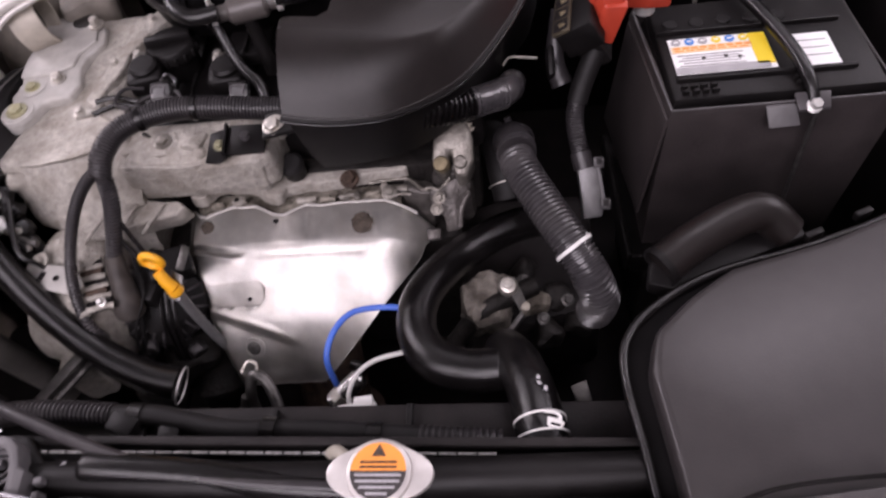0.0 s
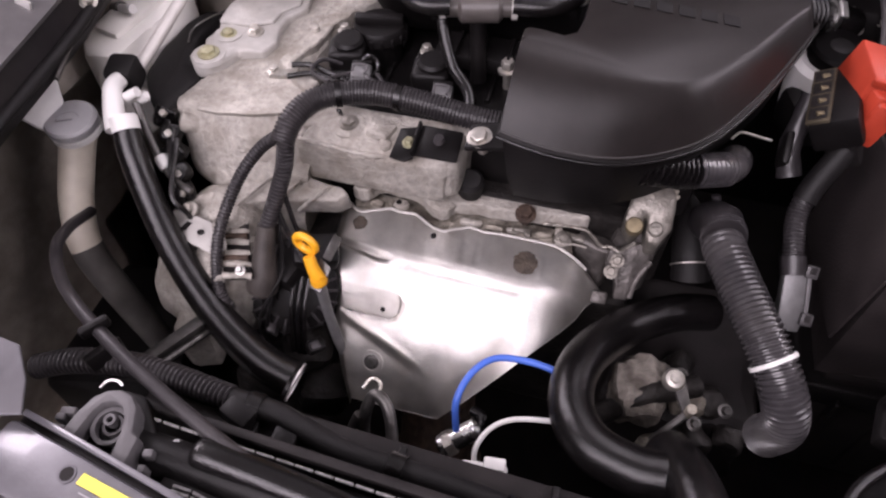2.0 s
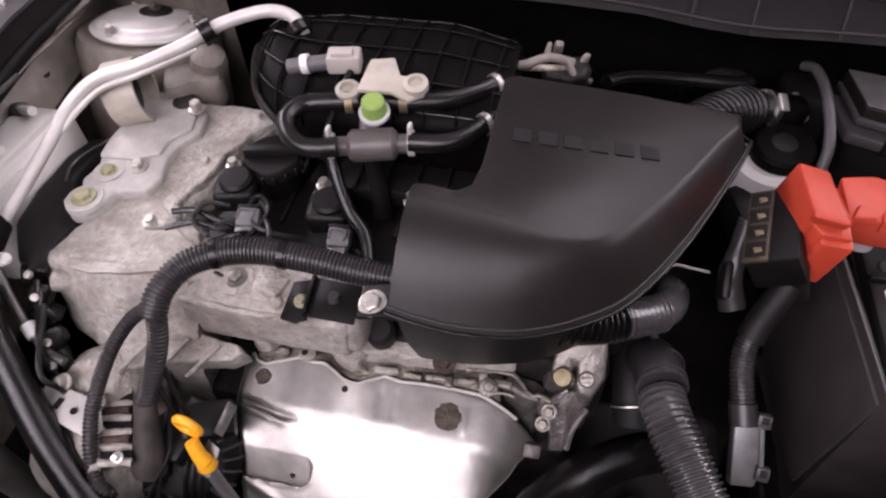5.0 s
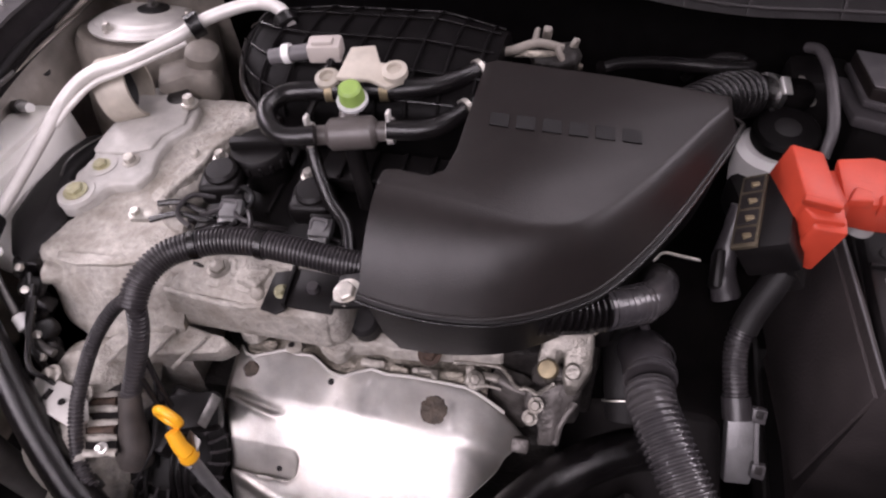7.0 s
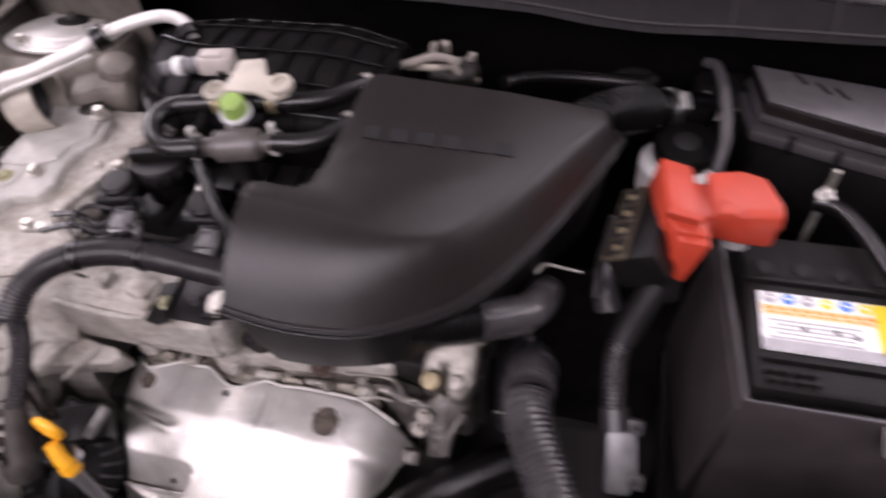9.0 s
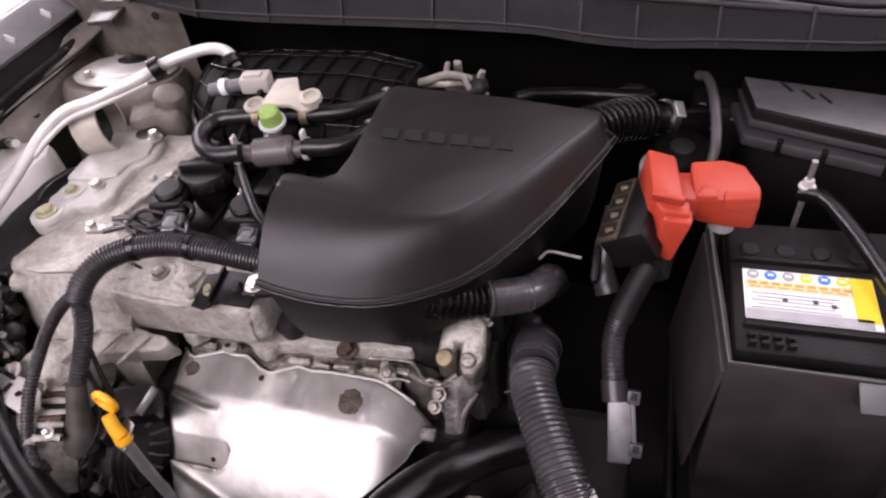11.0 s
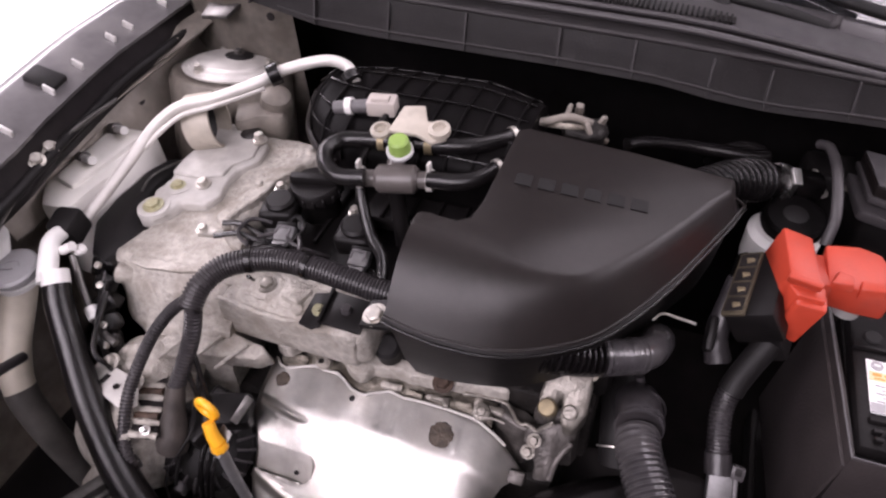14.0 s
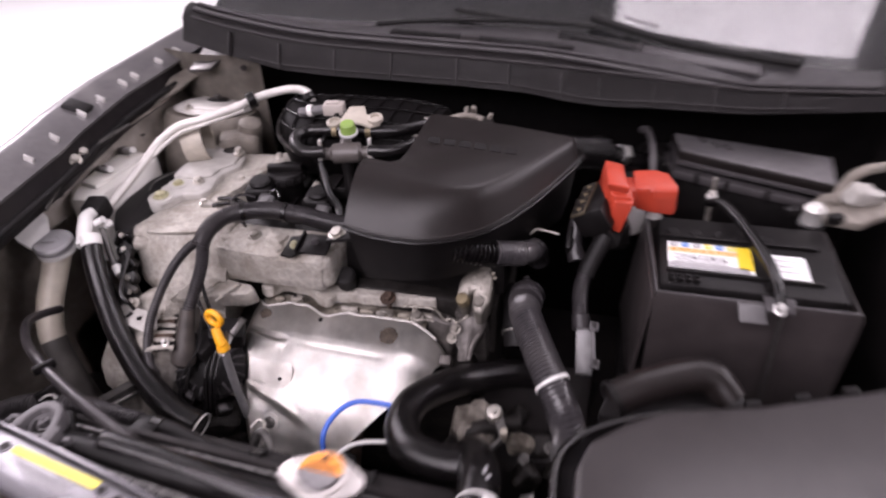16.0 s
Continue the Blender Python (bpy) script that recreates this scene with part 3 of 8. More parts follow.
for a, b in zip(rows, rows[1:]):
    for k in range(len(a) - 1):
        bm.faces.new((a[k], a[k + 1], b[k + 1], b[k]))
bmesh.ops.solidify(bm, geom=bm.faces[:], thickness=0.004)
part("glass_sheet", bm, glass, screen)
w = thing("wiper", (0.04, 0.84, 0.96), "black wiper arm and blade lying along the windscreen base", "wiper", "wipers", move=(0, 0.018, 0.006))
arm = part("arm", tube([(0.035, 0.842, 0.980), (0.114, 0.830, 0.972), (0.150, 0.823, 0.966), (0.165, 0.820, 0.964)], 0.0065, 10), RUBBER_MATT, w)
part("arm_hook", tube([(0.160, 0.821, 0.965), (0.169, 0.822, 0.966), (0.172, 0.830, 0.972)], 0.005, 8), TRIM, arm)
part("blade", tube([(0.085, 0.878, 1.001), (0.167, 0.852, 0.985), (0.229, 0.837, 0.976), (0.30, 0.824, 0.968), (0.42, 0.81, 0.958)], 0.0075, 10), RUBBER_MATT, w)
part("blade_rib", tube([(0.143, 0.878, 1.002), (0.17, 0.870, 0.997), (0.199, 0.862, 0.992)], 0.002, 6), RUBBER_MATT, w)
part("pivot_cap", lathe([(0.016, 0), (0.016, 0.008), (0.01, 0.016), (0, 0.018)], (0.045, 0.836, 0.962), (0, -0.2, 1), 18), RUBBER_MATT, w)
part("end_cover", plate([(0.175, 0.830, 0.968), (0.36, 0.80, 0.951), (0.36, 0.785, 0.943), (0.175, 0.812, 0.958)], (0, 0, 0.004), 0.0015), PLASTIC_GREY, w, "grey plastic wiper end cover")
w = thing("wiper", (-0.28, 0.88, 0.98), "black wiper arm and blade lying along the windscreen base", "wiper", "wipers", move=(0, 0.018, 0.006))
part("arm", tube([(-0.30, 0.845, 0.985), (-0.2, 0.860, 0.990), (-0.05, 0.868, 0.993), (0.05, 0.864, 0.991)], 0.0045, 10), RUBBER_MATT, w)
part("blade", tube([(-0.16, 0.885, 1.004), (-0.03, 0.868, 0.993), (0.035, 0.866, 0.992), (0.095, 0.860, 0.989)], 0.0045, 10), RUBBER_MATT, w)
part("pivot_cap", lathe([(0.016, 0), (0.016, 0.008), (0.01, 0.016), (0, 0.018)], (-0.30, 0.842, 0.966), (0, -0.2, 1), 18), RUBBER_MATT, w)

# slam panel over the radiator, bumper below it
slam = thing("slam_panel", (0, -0.03, 0.8), "silver-grey painted front crossmember with a warning label", "crossmember", kind="structure", move=(0.0087, -0.0007, -0.004))
rear = [(-0.475, 0.016), (-0.40, 0.002), (-0.30, -0.018), (-0.2, -0.042), (-0.1, -0.058), (0.0, -0.055), (0.07, -0.03), (0.12, -0.012), (0.3, -0.004), (0.52, 0.03)]
front = [(0.52, -0.03), (0.3, -0.07), (0.0, -0.105), (-0.2, -0.09), (-0.3, -0.066), (-0.40, -0.046), (-0.485, -0.028)]
part("top_plate", flat([p for p in rear if p[0] < -0.08] + [(-0.085, -0.0580), (-0.085, -0.0985)] + [p for p in front if p[0] < -0.09], 0.815, 0.025, 0.005), PAINT_SLAM, slam)
# same silver panel; its dark reflection is painted as a black end piece
part("side_plate", flat([(-0.083, -0.0578)] + [p for p in rear if p[0] > -0.08] + [p for p in front if p[0] > -0.08] + [(-0.083, -0.0985)], 0.815, 0.024, 0.005), TRIM, slam, "crossmember's right end, coloured black for its dark reflection")
for x, y, r in ((-0.409, -0.011, 0.0052), (-0.281, -0.033, 0.0048), (-0.262, -0.038, 0.004)):
    hole = part("plate_hole", lathe([(r, 0), (r, 0.0006)], (x, y, 0.8402), (0, 0, 1), 18), DARKBAY, slam)
    part("hole_rim", ring((x, y, 0.8404), (0, 0, 1), r * 1.25, r * 0.28, 0.0012), PAINT_SLAM, hole)
ya = math.degrees(math.atan2(-0.018, 0.107))
part("rear_groove", plate([(x, y, 0.826) for x, y in rear[:7]] + [(x, y + 0.0055, 0.826) for x, y in rear[6::-1]], (0, 0, 0.002), 0), DARKBAY, slam)
part("rear_fold", plate([(x, y + 0.0055, 0.826) for x, y in rear[:7]] + [(x, y + 0.0105, 0.826) for x, y in rear[6::-1]], (0, 0, 0.006), 0.0008), PAINT_SLAM, slam)
stripe = part("yellow_stripe", box((-0.343, -0.0205, 0.8408), (0.112, 0.008, 0.0008), 0, (0, 0, ya)), LABEL_PALE, slam, "pale yellow printed label stripe")
for k in range(7):
    part("text_bar", box((-0.352 + 0.003 * k, -0.0272 - 0.0027 * k, 0.8407), (0.084 - 0.007 * (k % 3) - 0.004 * k, 0.0010, 0.0006), 0, (0, 0, ya)), LABEL_GREY, stripe)
for k, (x, y) in enumerate(((-0.49, 0.03),)):
    part("edge_bolt", hexhead((x, y - 0.02, 0.84), (0, 0, 1), 0.006, 0.008), ZINC, slam)
setting("bumper_cover", plate([(-0.62, 0.02, 0.80), (-0.486, -0.034, 0.822), (-0.40, -0.052, 0.822), (-0.3, -0.072, 0.822), (-0.2, -0.097, 0.822), (0, -0.112, 0.822), (0.3, -0.077, 0.822), (0.55, -0.04, 0.81), (0.6, -0.2, 0.74), (0, -0.3, 0.72), (-0.6, -0.2, 0.74)], (0, 0, 0.006), 0.002), PAINT_SLAM, "silver-grey painted bumper cover ahead of the crossmember", "bumper")
for x, y in ((-0.386, -0.066), (-0.18, -0.13), (0.1, -0.13)):
    b = thing("push_clip", (x, y, 0.826), "round grey push-in clip in the bumper cover", "clip", "bumper clips")
    part("clip_head", lathe([(0.0095, 0), (0.0095, 0.0015), (0.007, 0.003), (0, 0.0032)], (x, y, 0.8275), (0, 0, 1), 20), PAINT_SLAM, b)
    part("clip_rim", ring((x, y, 0.829), (0, 0, 1), 0.0105, 0.0012, 0.002), RUBBER_MATT, b)
corner = thing("corner_bracket", (-0.5, 0.06, 0.83), "silver-grey steel corner bracket bolted between fender and crossmember", "bracket")
part("bracket_plate", plate([(-0.480, 0.008, 0.841), (-0.453, 0.016, 0.842), (-0.466, 0.040, 0.844), (-0.488, 0.064, 0.846), (-0.56, 0.070, 0.852), (-0.64, 0.02, 0.855), (-0.55, -0.01, 0.845)], (0, 0, 0.004), 0.0015), PAINT_SLAM, corner)
part("bracket_bolt", hexhead((-0.492, 0.036, 0.846), (0, 0, 1), 0.006, 0.008), ZINC, corner)
part("bracket_slot", box((-0.515, 0.042, 0.8475), (0.008, 0.016, 0.0012), 0.0), DARKBAY, corner)

# the smooth grey duct cover beside the battery
cover = thing("duct_cover", (0.3, 0.1, 0.8), "large smooth dark grey plastic duct cover with a raised rim", "duct cover", move=(0.014, -0.006, 0))
edge = [(0.122, -0.045), (0.118, 0.03), (0.112, 0.10), (0.122, 0.135), (0.155, 0.165), (0.21, 0.192), (0.30, 0.215), (0.40, 0.252), (0.52, 0.31), (0.56, 0.30), (0.56, -0.045)]
bm = flat([(x + 0.017 if x < 0.2 else x + 0.003, y - (0.008 if y > 0 else 0)) for x, y in edge], 0.805, 0.03, 0.008)
divide(bm, 2)
for v in bm.verts:
    if v.co.z > 0.82:
        v.co.z += 0.006 * sm(0.14, 0.40, v.co.x) + 0.004 * noise.noise(Vector((v.co.x * 5, v.co.y * 5, 0)))
part("cover_panel", bm, COVER, cover, angle=60)
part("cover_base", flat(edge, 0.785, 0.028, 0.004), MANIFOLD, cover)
part("rim_lip", tube([(x, y, 0.815) for x, y in edge[:9]], 0.0042, 10, 6), RUBBER, cover, "black raised edge lip")
part("lower_panel", plate([(0.13, -0.05, 0.838), (0.18, -0.015, 0.84), (0.30, -0.002, 0.84), (0.55, 0.0, 0.84), (0.55, -0.14, 0.82), (0.13, -0.12, 0.82)], (0, 0, 0.008), 0.003), COVER, cover)
part("panel_seam", tube([(0.128, -0.04, 0.846), (0.17, -0.013, 0.8475), (0.24, -0.001, 0.8485), (0.42, 0.006, 0.8485)], 0.0018, 8), RUBBER, cover)
snork = thing("air_snorkel", (0.23, 0.2, 0.79), "glossy black plastic air snorkel elbow on the duct cover", "air duct", move=(0.0026, 0.0087, -0.0037))
part("elbow", tube([(0.172, 0.185, 0.822), (0.20, 0.203, 0.828), (0.245, 0.227, 0.83), (0.272, 0.232, 0.828), (0.292, 0.220, 0.812)], 0.0185, 22), PLASTIC, snork)
part("cradle", plate([(0.158, 0.172, 0.795), (0.168, 0.212, 0.795), (0.24, 0.255, 0.795), (0.30, 0.255, 0.795), (0.31, 0.215, 0.795), (0.18, 0.165, 0.795)], (0, 0, 0.018), 0.004), PLASTIC_DARK, snork)
part("mouth_rim", ring((0.171, 0.1845, 0.822), (-0.83, -0.55, -0.2), 0.0200, 0.003, 0.006), PLASTIC_DARK, snork)
for k in range(5):
    part("rim_clip", box((0.30 + 0.05 * k, 0.225 + 0.02 * k, 0.815), (0.018, 0.007, 0.01), 0.002, (0, 0, 22)), PLASTIC_DARK, cover)

# radiator, its tank and fins
rad = thing("radiator", (-0.06, 0.02, 0.4), "black radiator with metal fins and a plastic top tank", "radiator", move=(0.0185, -0.0005, 0.0075))
part("core", box((-0.04, 0.025, 0.58), (0.80, 0.045, 0.38), 0.003), DARKBAY, rad)
part("top_tank", tube([(-0.43, 0.03, 0.785), (-0.2, 0.02, 0.788), (0.1, 0.018, 0.788), (0.36, 0.02, 0.785)], 0.017, 14), PLASTIC_DARK, rad)
part("front_rail", plate([(x, 0.0065 - 0.118 * (x + 0.3545) + 0.100 * (x + 0.3545) ** 2 + w, 0.775) for w, xs in ((-0.006, steps(-0.37, 0.12, 10)), (0.006, steps(0.12, -0.37, 10))) for x in xs], (0, 0, 0.0195), 0), DARKBAY, rad)
part("rear_rail", box((-0.08, 0.050, 0.780), (0.72, 0.008, 0.02), 0.002, (0, 0, -2.5)), DARKBAY, rad)
for k in range(26):
    x = -0.352 + k * 0.0164
    d = x + 0.3545
    for off in (-0.0019, 0.0019):
        part("front_fin", box((x, 0.0065 - 0.118 * d + 0.100 * d * d + off, 0.7955), (0.0148, 0.0026, 0.003), 0.0006, (0, 0, math.degrees(math.atan(-0.118 + 0.2 * d)) + 5 * (-1) ** k), seg=1), FIN, rad)
for k in range(26):
    x = -0.42 + k * 0.0164
    part("rear_fin", box((x, 0.0535 - 0.043 * (x + 0.42), 0.7905), (0.0150, 0.0024, 0.003), 0.0006, (0, 0, -2.5), seg=1), FIN, rad)
part("filler_neck", lathe([(0.019, 0), (0.019, 0.05), (0.026, 0.054), (0.026, 0.06)], (-0.083, 0.001, 0.797), (0, 0, 1), 24), STEEL_DARK, rad)
shroud = thing("fan_shroud", (-0.05, 0.08, 0.4), "black plastic fan shroud behind the radiator", "fan shroud", move=(0.0055, 0.0026, 0.0034))
part("shroud_panel", box((-0.05, 0.085, 0.56), (0.78, 0.03, 0.34), 0.006), DARKBAY, shroud)
part("top_edge", box((-0.05, 0.082, 0.735), (0.78, 0.036, 0.012), 0.003, (0, 0, -1.5)), DARKBAY, shroud)
for x in (-0.33, -0.2, -0.07, 0.06):
    part("stiffener", box((x, 0.082, 0.742), (0.006, 0.034, 0.01), 0.001), PLASTIC_DARK, shroud)


# ---- the engine ----
# top edge of the heat shield, which the head's edge follows
SHIELD_EDGE = [(-0.368, 0.370), (-0.358, 0.383), (-0.348, 0.379), (-0.341, 0.3725), (-0.332, 0.370), (-0.316, 0.377), (-0.301, 0.3835), (-0.289, 0.381), (-0.271, 0.382), (-0.260, 0.376), (-0.247, 0.368), (-0.237, 0.3655), (-0.230, 0.366), (-0.220, 0.372), (-0.205, 0.379), (-0.188, 0.376), (-0.165, 0.378), (-0.136, 0.378), (-0.107, 0.377), (-0.090, 0.372), (-0.071, 0.367), (-0.055, 0.360), (-0.040, 0.352)]
eng = thing("engine", (-0.22, 0.4, 0.36), "dusty cast aluminium four-cylinder engine with a black rocker cover", "engine", move=(0.0066, -0.0023, 0.0082))
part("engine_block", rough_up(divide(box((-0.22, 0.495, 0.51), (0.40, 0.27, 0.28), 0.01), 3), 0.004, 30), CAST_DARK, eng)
# the resonator's shadow is put into the head's dark colour
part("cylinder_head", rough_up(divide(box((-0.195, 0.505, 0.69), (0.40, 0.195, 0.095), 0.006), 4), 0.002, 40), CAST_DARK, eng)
part("rocker_cover", box((-0.20, 0.525, 0.77), (0.43, 0.20, 0.07), 0.012), PLASTIC_DARK, eng, "black plastic rocker cover")
for k in range(5):
    part("cover_rib", box((-0.34 + 0.06 * k, 0.545, 0.806), (0.006, 0.13, 0.008), 0.002), PLASTIC_DARK, eng)

# cast cam housing along the exhaust side
bm = plate([(-0.405, 0.374, 0.745), (-0.405, 0.372, 0.797), (-0.395, 0.385, 0.809), (-0.385, 0.43, 0.812), (-0.385, 0.44, 0.745)], (0.165, -0.002, 0.004), 0.004)
rough_up(divide(bm, 2), 0.0016, 60)
part("cam_housing", bm, CAST, eng, "pale dusty cast aluminium housing")
part("housing_end", rough_up(divide(box((-0.240, 0.404, 0.780), (0.03, 0.060, 0.058), 0.014, seg=3), 1), 0.001, 70), CAST, eng)
part("housing_ridge", tube([(-0.40, 0.374, 0.804), (-0.33, 0.371, 0.802), (-0.30, 0.376, 0.800)], 0.003, 8), CAST, eng)
# the scalloped head edge above the heat shield: dark shelf, pale ledge with lobes, studs and nuts
HEAD = (-0.0066, 0.0023, -0.0082)


def on_head(x, y, z):
    return (x + HEAD[0], y + HEAD[1], z + HEAD[2])


shelf = [(x, y + 0.006) for x, y in SHIELD_EDGE[2:-3]]
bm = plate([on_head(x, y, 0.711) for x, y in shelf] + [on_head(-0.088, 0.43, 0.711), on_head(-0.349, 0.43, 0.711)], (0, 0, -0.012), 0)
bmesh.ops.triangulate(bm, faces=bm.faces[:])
# dirt, and the shade of the gap below the ledge, in one colour
part("head_flange", rough_up(divide(bm, 3), 0.0035, 70), CAST_DIRTY, eng, "dirty joint face of the cylinder head, darkened for the gap's shade", angle=80)
ledge = [(-0.345, 0.381), (-0.335, 0.377), (-0.325, 0.379), (-0.316, 0.394), (-0.303, 0.396), (-0.291, 0.394), (-0.276, 0.393), (-0.264, 0.388), (-0.257, 0.381), (-0.249, 0.3745), (-0.238, 0.3715), (-0.229, 0.3755), (-0.2255, 0.385), (-0.208, 0.389), (-0.197, 0.391), (-0.184, 0.388), (-0.160, 0.391), (-0.139, 0.394), (-0.111, 0.399), (-0.083, 0.400), (-0.076, 0.405), (-0.076, 0.425), (-0.345, 0.425)]
part("head_ledge", rough_up(divide(plate([on_head(x, y, 0.723) for x, y in ledge], (0, 0.002, 0.019), 0.0035, seg=3), 2), 0.0013, 80), CAST, eng, "pale cast ledge with rounded lobes", angle=75)
rim_ = [(-0.125, 0.396), (-0.111, 0.398), (-0.083, 0.3995), (-0.0755, 0.3975), (-0.068, 0.390), (-0.060, 0.381), (-0.052, 0.3795)]
part("flange_rim", rough_up(tube([on_head(x, y, 0.727) for x, y in rim_], 0.0022, 8, 5), 0.0008, 160), CAST_BRIGHT, eng, "bright worn edge of the head")
part("flange_rim", rough_up(tube([on_head(x, y, 0.722) for x, y in ((-0.110, 0.3795), (-0.098, 0.377), (-0.086, 0.3795), (-0.074, 0.378))], 0.0013, 8, 5), 0.0005, 160), CAST, eng)
part("flange_lug", rough_up(divide(box(on_head(-0.0865, 0.3905, 0.7195), (0.020, 0.009, 0.009), 0.0035, (14, 0, -4), seg=3), 2), 0.0010, 120), CAST_BRIGHT, eng, angle=75)
for k, (x, y, w, d, turn) in enumerate(((-0.205, 0.385, 0.026, 0.007, 4), (-0.178, 0.3835, 0.020, 0.006, -3), (-0.158, 0.386, 0.014, 0.006, 6), (-0.122, 0.388, 0.018, 0.006, 8), (-0.290, 0.391, 0.016, 0.006, 0), (-0.318, 0.386, 0.016, 0.008, -8))):
    part("flange_lump", rough_up(divide(box(on_head(x, y, 0.7165), (w, d, 0.008), 0.0025, (12, 0, turn), seg=3), 2), 0.0012, 120, k), CAST_DIRTY if k % 2 else CAST, eng, angle=75)
ear = part("flange_ear", rough_up(divide(flat([on_head(-0.287 + 0.0095 * math.cos(a), 0.3815 + 0.0068 * math.sin(a), 0)[:2] for a in steps(0, 2 * math.pi, 18)[:-1]], 0.716, 0.0055, 0.0018), 1), 0.0005, 110), CAST, eng, "small cast ear with a hole")
part("ear_hole", lathe([(0.0034, 0), (0.0034, 0.0008)], on_head(-0.290, 0.3825, 0.7293), (0, 0, 1), 14), CAST_DARK, ear)
part("flange_boss", rough_up(divide(lathe([(0.0105, -0.010), (0.0100, 0.002), (0.0085, 0.0036), (0, 0.0038)], on_head(-0.1005, 0.384, 0.720), (0.1, -0.45, 0.9), 16), 1), 0.0008, 120), CAST_BRIGHT, eng, "bright round boss")
part("flange_nut", hexhead(on_head(-0.1005, 0.383, 0.7235), (0.1, -0.45, 0.9), 0.0058, 0.006), CAST_BRIGHT, eng)
part("flange_stud", rough_up(divide(box(on_head(-0.147, 0.3835, 0.722), (0.022, 0.0055, 0.006), 0.002, (10, 0, -2)), 1), 0.0006, 120), CAST_BRIGHT, eng)
part("flange_stud", rough_up(divide(box(on_head(-0.140, 0.3815, 0.722), (0.008, 0.011, 0.006), 0.002, (10, 0, 8)), 1), 0.0006, 120), CAST_BRIGHT, eng)
part("flange_stud", rough_up(divide(box(on_head(-0.107, 0.3925, 0.722), (0.008, 0.010, 0.008), 0.002, (10, 0, 8)), 1), 0.0006, 120), CAST, eng)
part("flange_web", rough_up(divide(box(on_head(-0.066, 0.389, 0.690), (0.042, 0.022, 0.064), 0.006, (-6, 0, -20), seg=3), 2), 0.0030, 70), CAST_WORN, eng, "dark grey casting below the head's end", angle=75)
part("rubber_plug", lathe([(0.0145, -0.02), (0.0150, 0.002), (0.011, 0.006), (0, 0.0065)], on_head(-0.211, 0.399, 0.768), (0.05, -0.3, 0.9), 20), RUBBER_MATT, eng, "black rubber plug under the resonator")
# ledge, ridge and bosses on the cam housing
part("housing_ledge", rough_up(divide(plate([(-0.404, 0.392, 0.8045), (-0.316, 0.381, 0.8045), (-0.290, 0.385, 0.806), (-0.284, 0.412, 0.808), (-0.39, 0.428, 0.808)], (0, 0, 0.006), 0.0015), 2), 0.0008, 80), CAST, eng, "flat machined ledge", angle=70)
part("bolt_boss", lathe([(0.019, -0.006), (0.0185, 0.003), (0.016, 0.0048), (0, 0.005)], (-0.352, 0.401, 0.809), (0, -0.1, 1), 24), CAST, eng)
part("boss_bolt", hexhead((-0.352, 0.4005, 0.8138), (0, -0.1, 1), 0.0075, 0.007), CAST_BRIGHT, eng)
part("corner_boss", rough_up(divide(box((-0.3145, 0.398, 0.813), (0.026, 0.024, 0.012), 0.003, (0, 0, -14)), 1), 0.0008, 90), CAST, eng)
part("corner_pin", lathe([(0.0072, -0.012), (0.0070, 0.004), (0.005, 0.006), (0, 0.0062)], (-0.306, 0.384, 0.808), (0.1, -0.4, 0.9), 16), CAST, eng)

# timing case with its sloping front
case = [(-0.557, 0.403), (-0.551, 0.428), (-0.537, 0.462), (-0.53, 0.56), (-0.50, 0.645), (-0.448, 0.642), (-0.413, 0.637), (-0.383, 0.617), (-0.409, 0.578), (-0.425, 0.548), (-0.431, 0.512), (-0.445, 0.474), (-0.425, 0.458), (-0.398, 0.442), (-0.398, 0.405), (-0.455, 0.395), (-0.499, 0.390)]
bm = bmesh.new()
levels = ((0.0, 0.812), (0.005, 0.808), (0.010, 0.79), (0.004, 0.74), (-0.02, 0.66), (-0.03, 0.50))
cx, cy = -0.47, 0.48
rings_ = []
for grow, z in levels:
    r_ = []
    for x, y in case:
        d = Vector((x - cx, y - cy)).normalized()
        lean = (0.81 - z) * (0.55 if y < 0.42 else 0.0) if z > 0.7 else 0.06 * (y < 0.42)
        r_.append(bm.verts.new((x + d.x * grow + 0.35 * max(0.0, 0.81 - z) * (x < -0.5) * (y < 0.42), y + d.y * grow - lean, z + 0.10 * (x + 0.47))))
    rings_.append(r_)
bm.faces.new(rings_[0])
for a, b in zip(rings_, rings_[1:]):
    for k in range(len(a)):
        bm.faces.new((a[k], a[(k + 1) % len(a)], b[(k + 1) % len(a)], b[k]))
bmesh.ops.triangulate(bm, faces=bm.faces[:1])
bmesh.ops.subdivide_edges(bm, edges=bm.edges[:], cuts=4, use_grid_fill=True)
rough_up(bm, 0.0035, 42)
rough_up(bm, 0.0012, 160, 3.0)
part("timing_case", bm, CAST, eng, "mottled grey cast timing case", angle=75)
# broad raised rim along the chain side of the case
inner = [(-0.398, 0.442), (-0.425, 0.458), (-0.445, 0.474), (-0.431, 0.512), (-0.425, 0.548), (-0.409, 0.578), (-0.383, 0.617)]
outer = [(-0.405, 0.64), (-0.428, 0.60), (-0.444, 0.556), (-0.452, 0.512), (-0.464, 0.472), (-0.43, 0.44), (-0.40, 0.425)]
bm = bmesh.new()
plate([(x, y, 0.806 + 0.10 * (x + 0.47)) for x, y in inner + outer], (0, 0, 0.016), 0.003, bm)
rough_up(divide(bm, 2), 0.0022, 70)
part("case_rim", bm, CAST, eng, "rough raised rim of the timing case", angle=75)
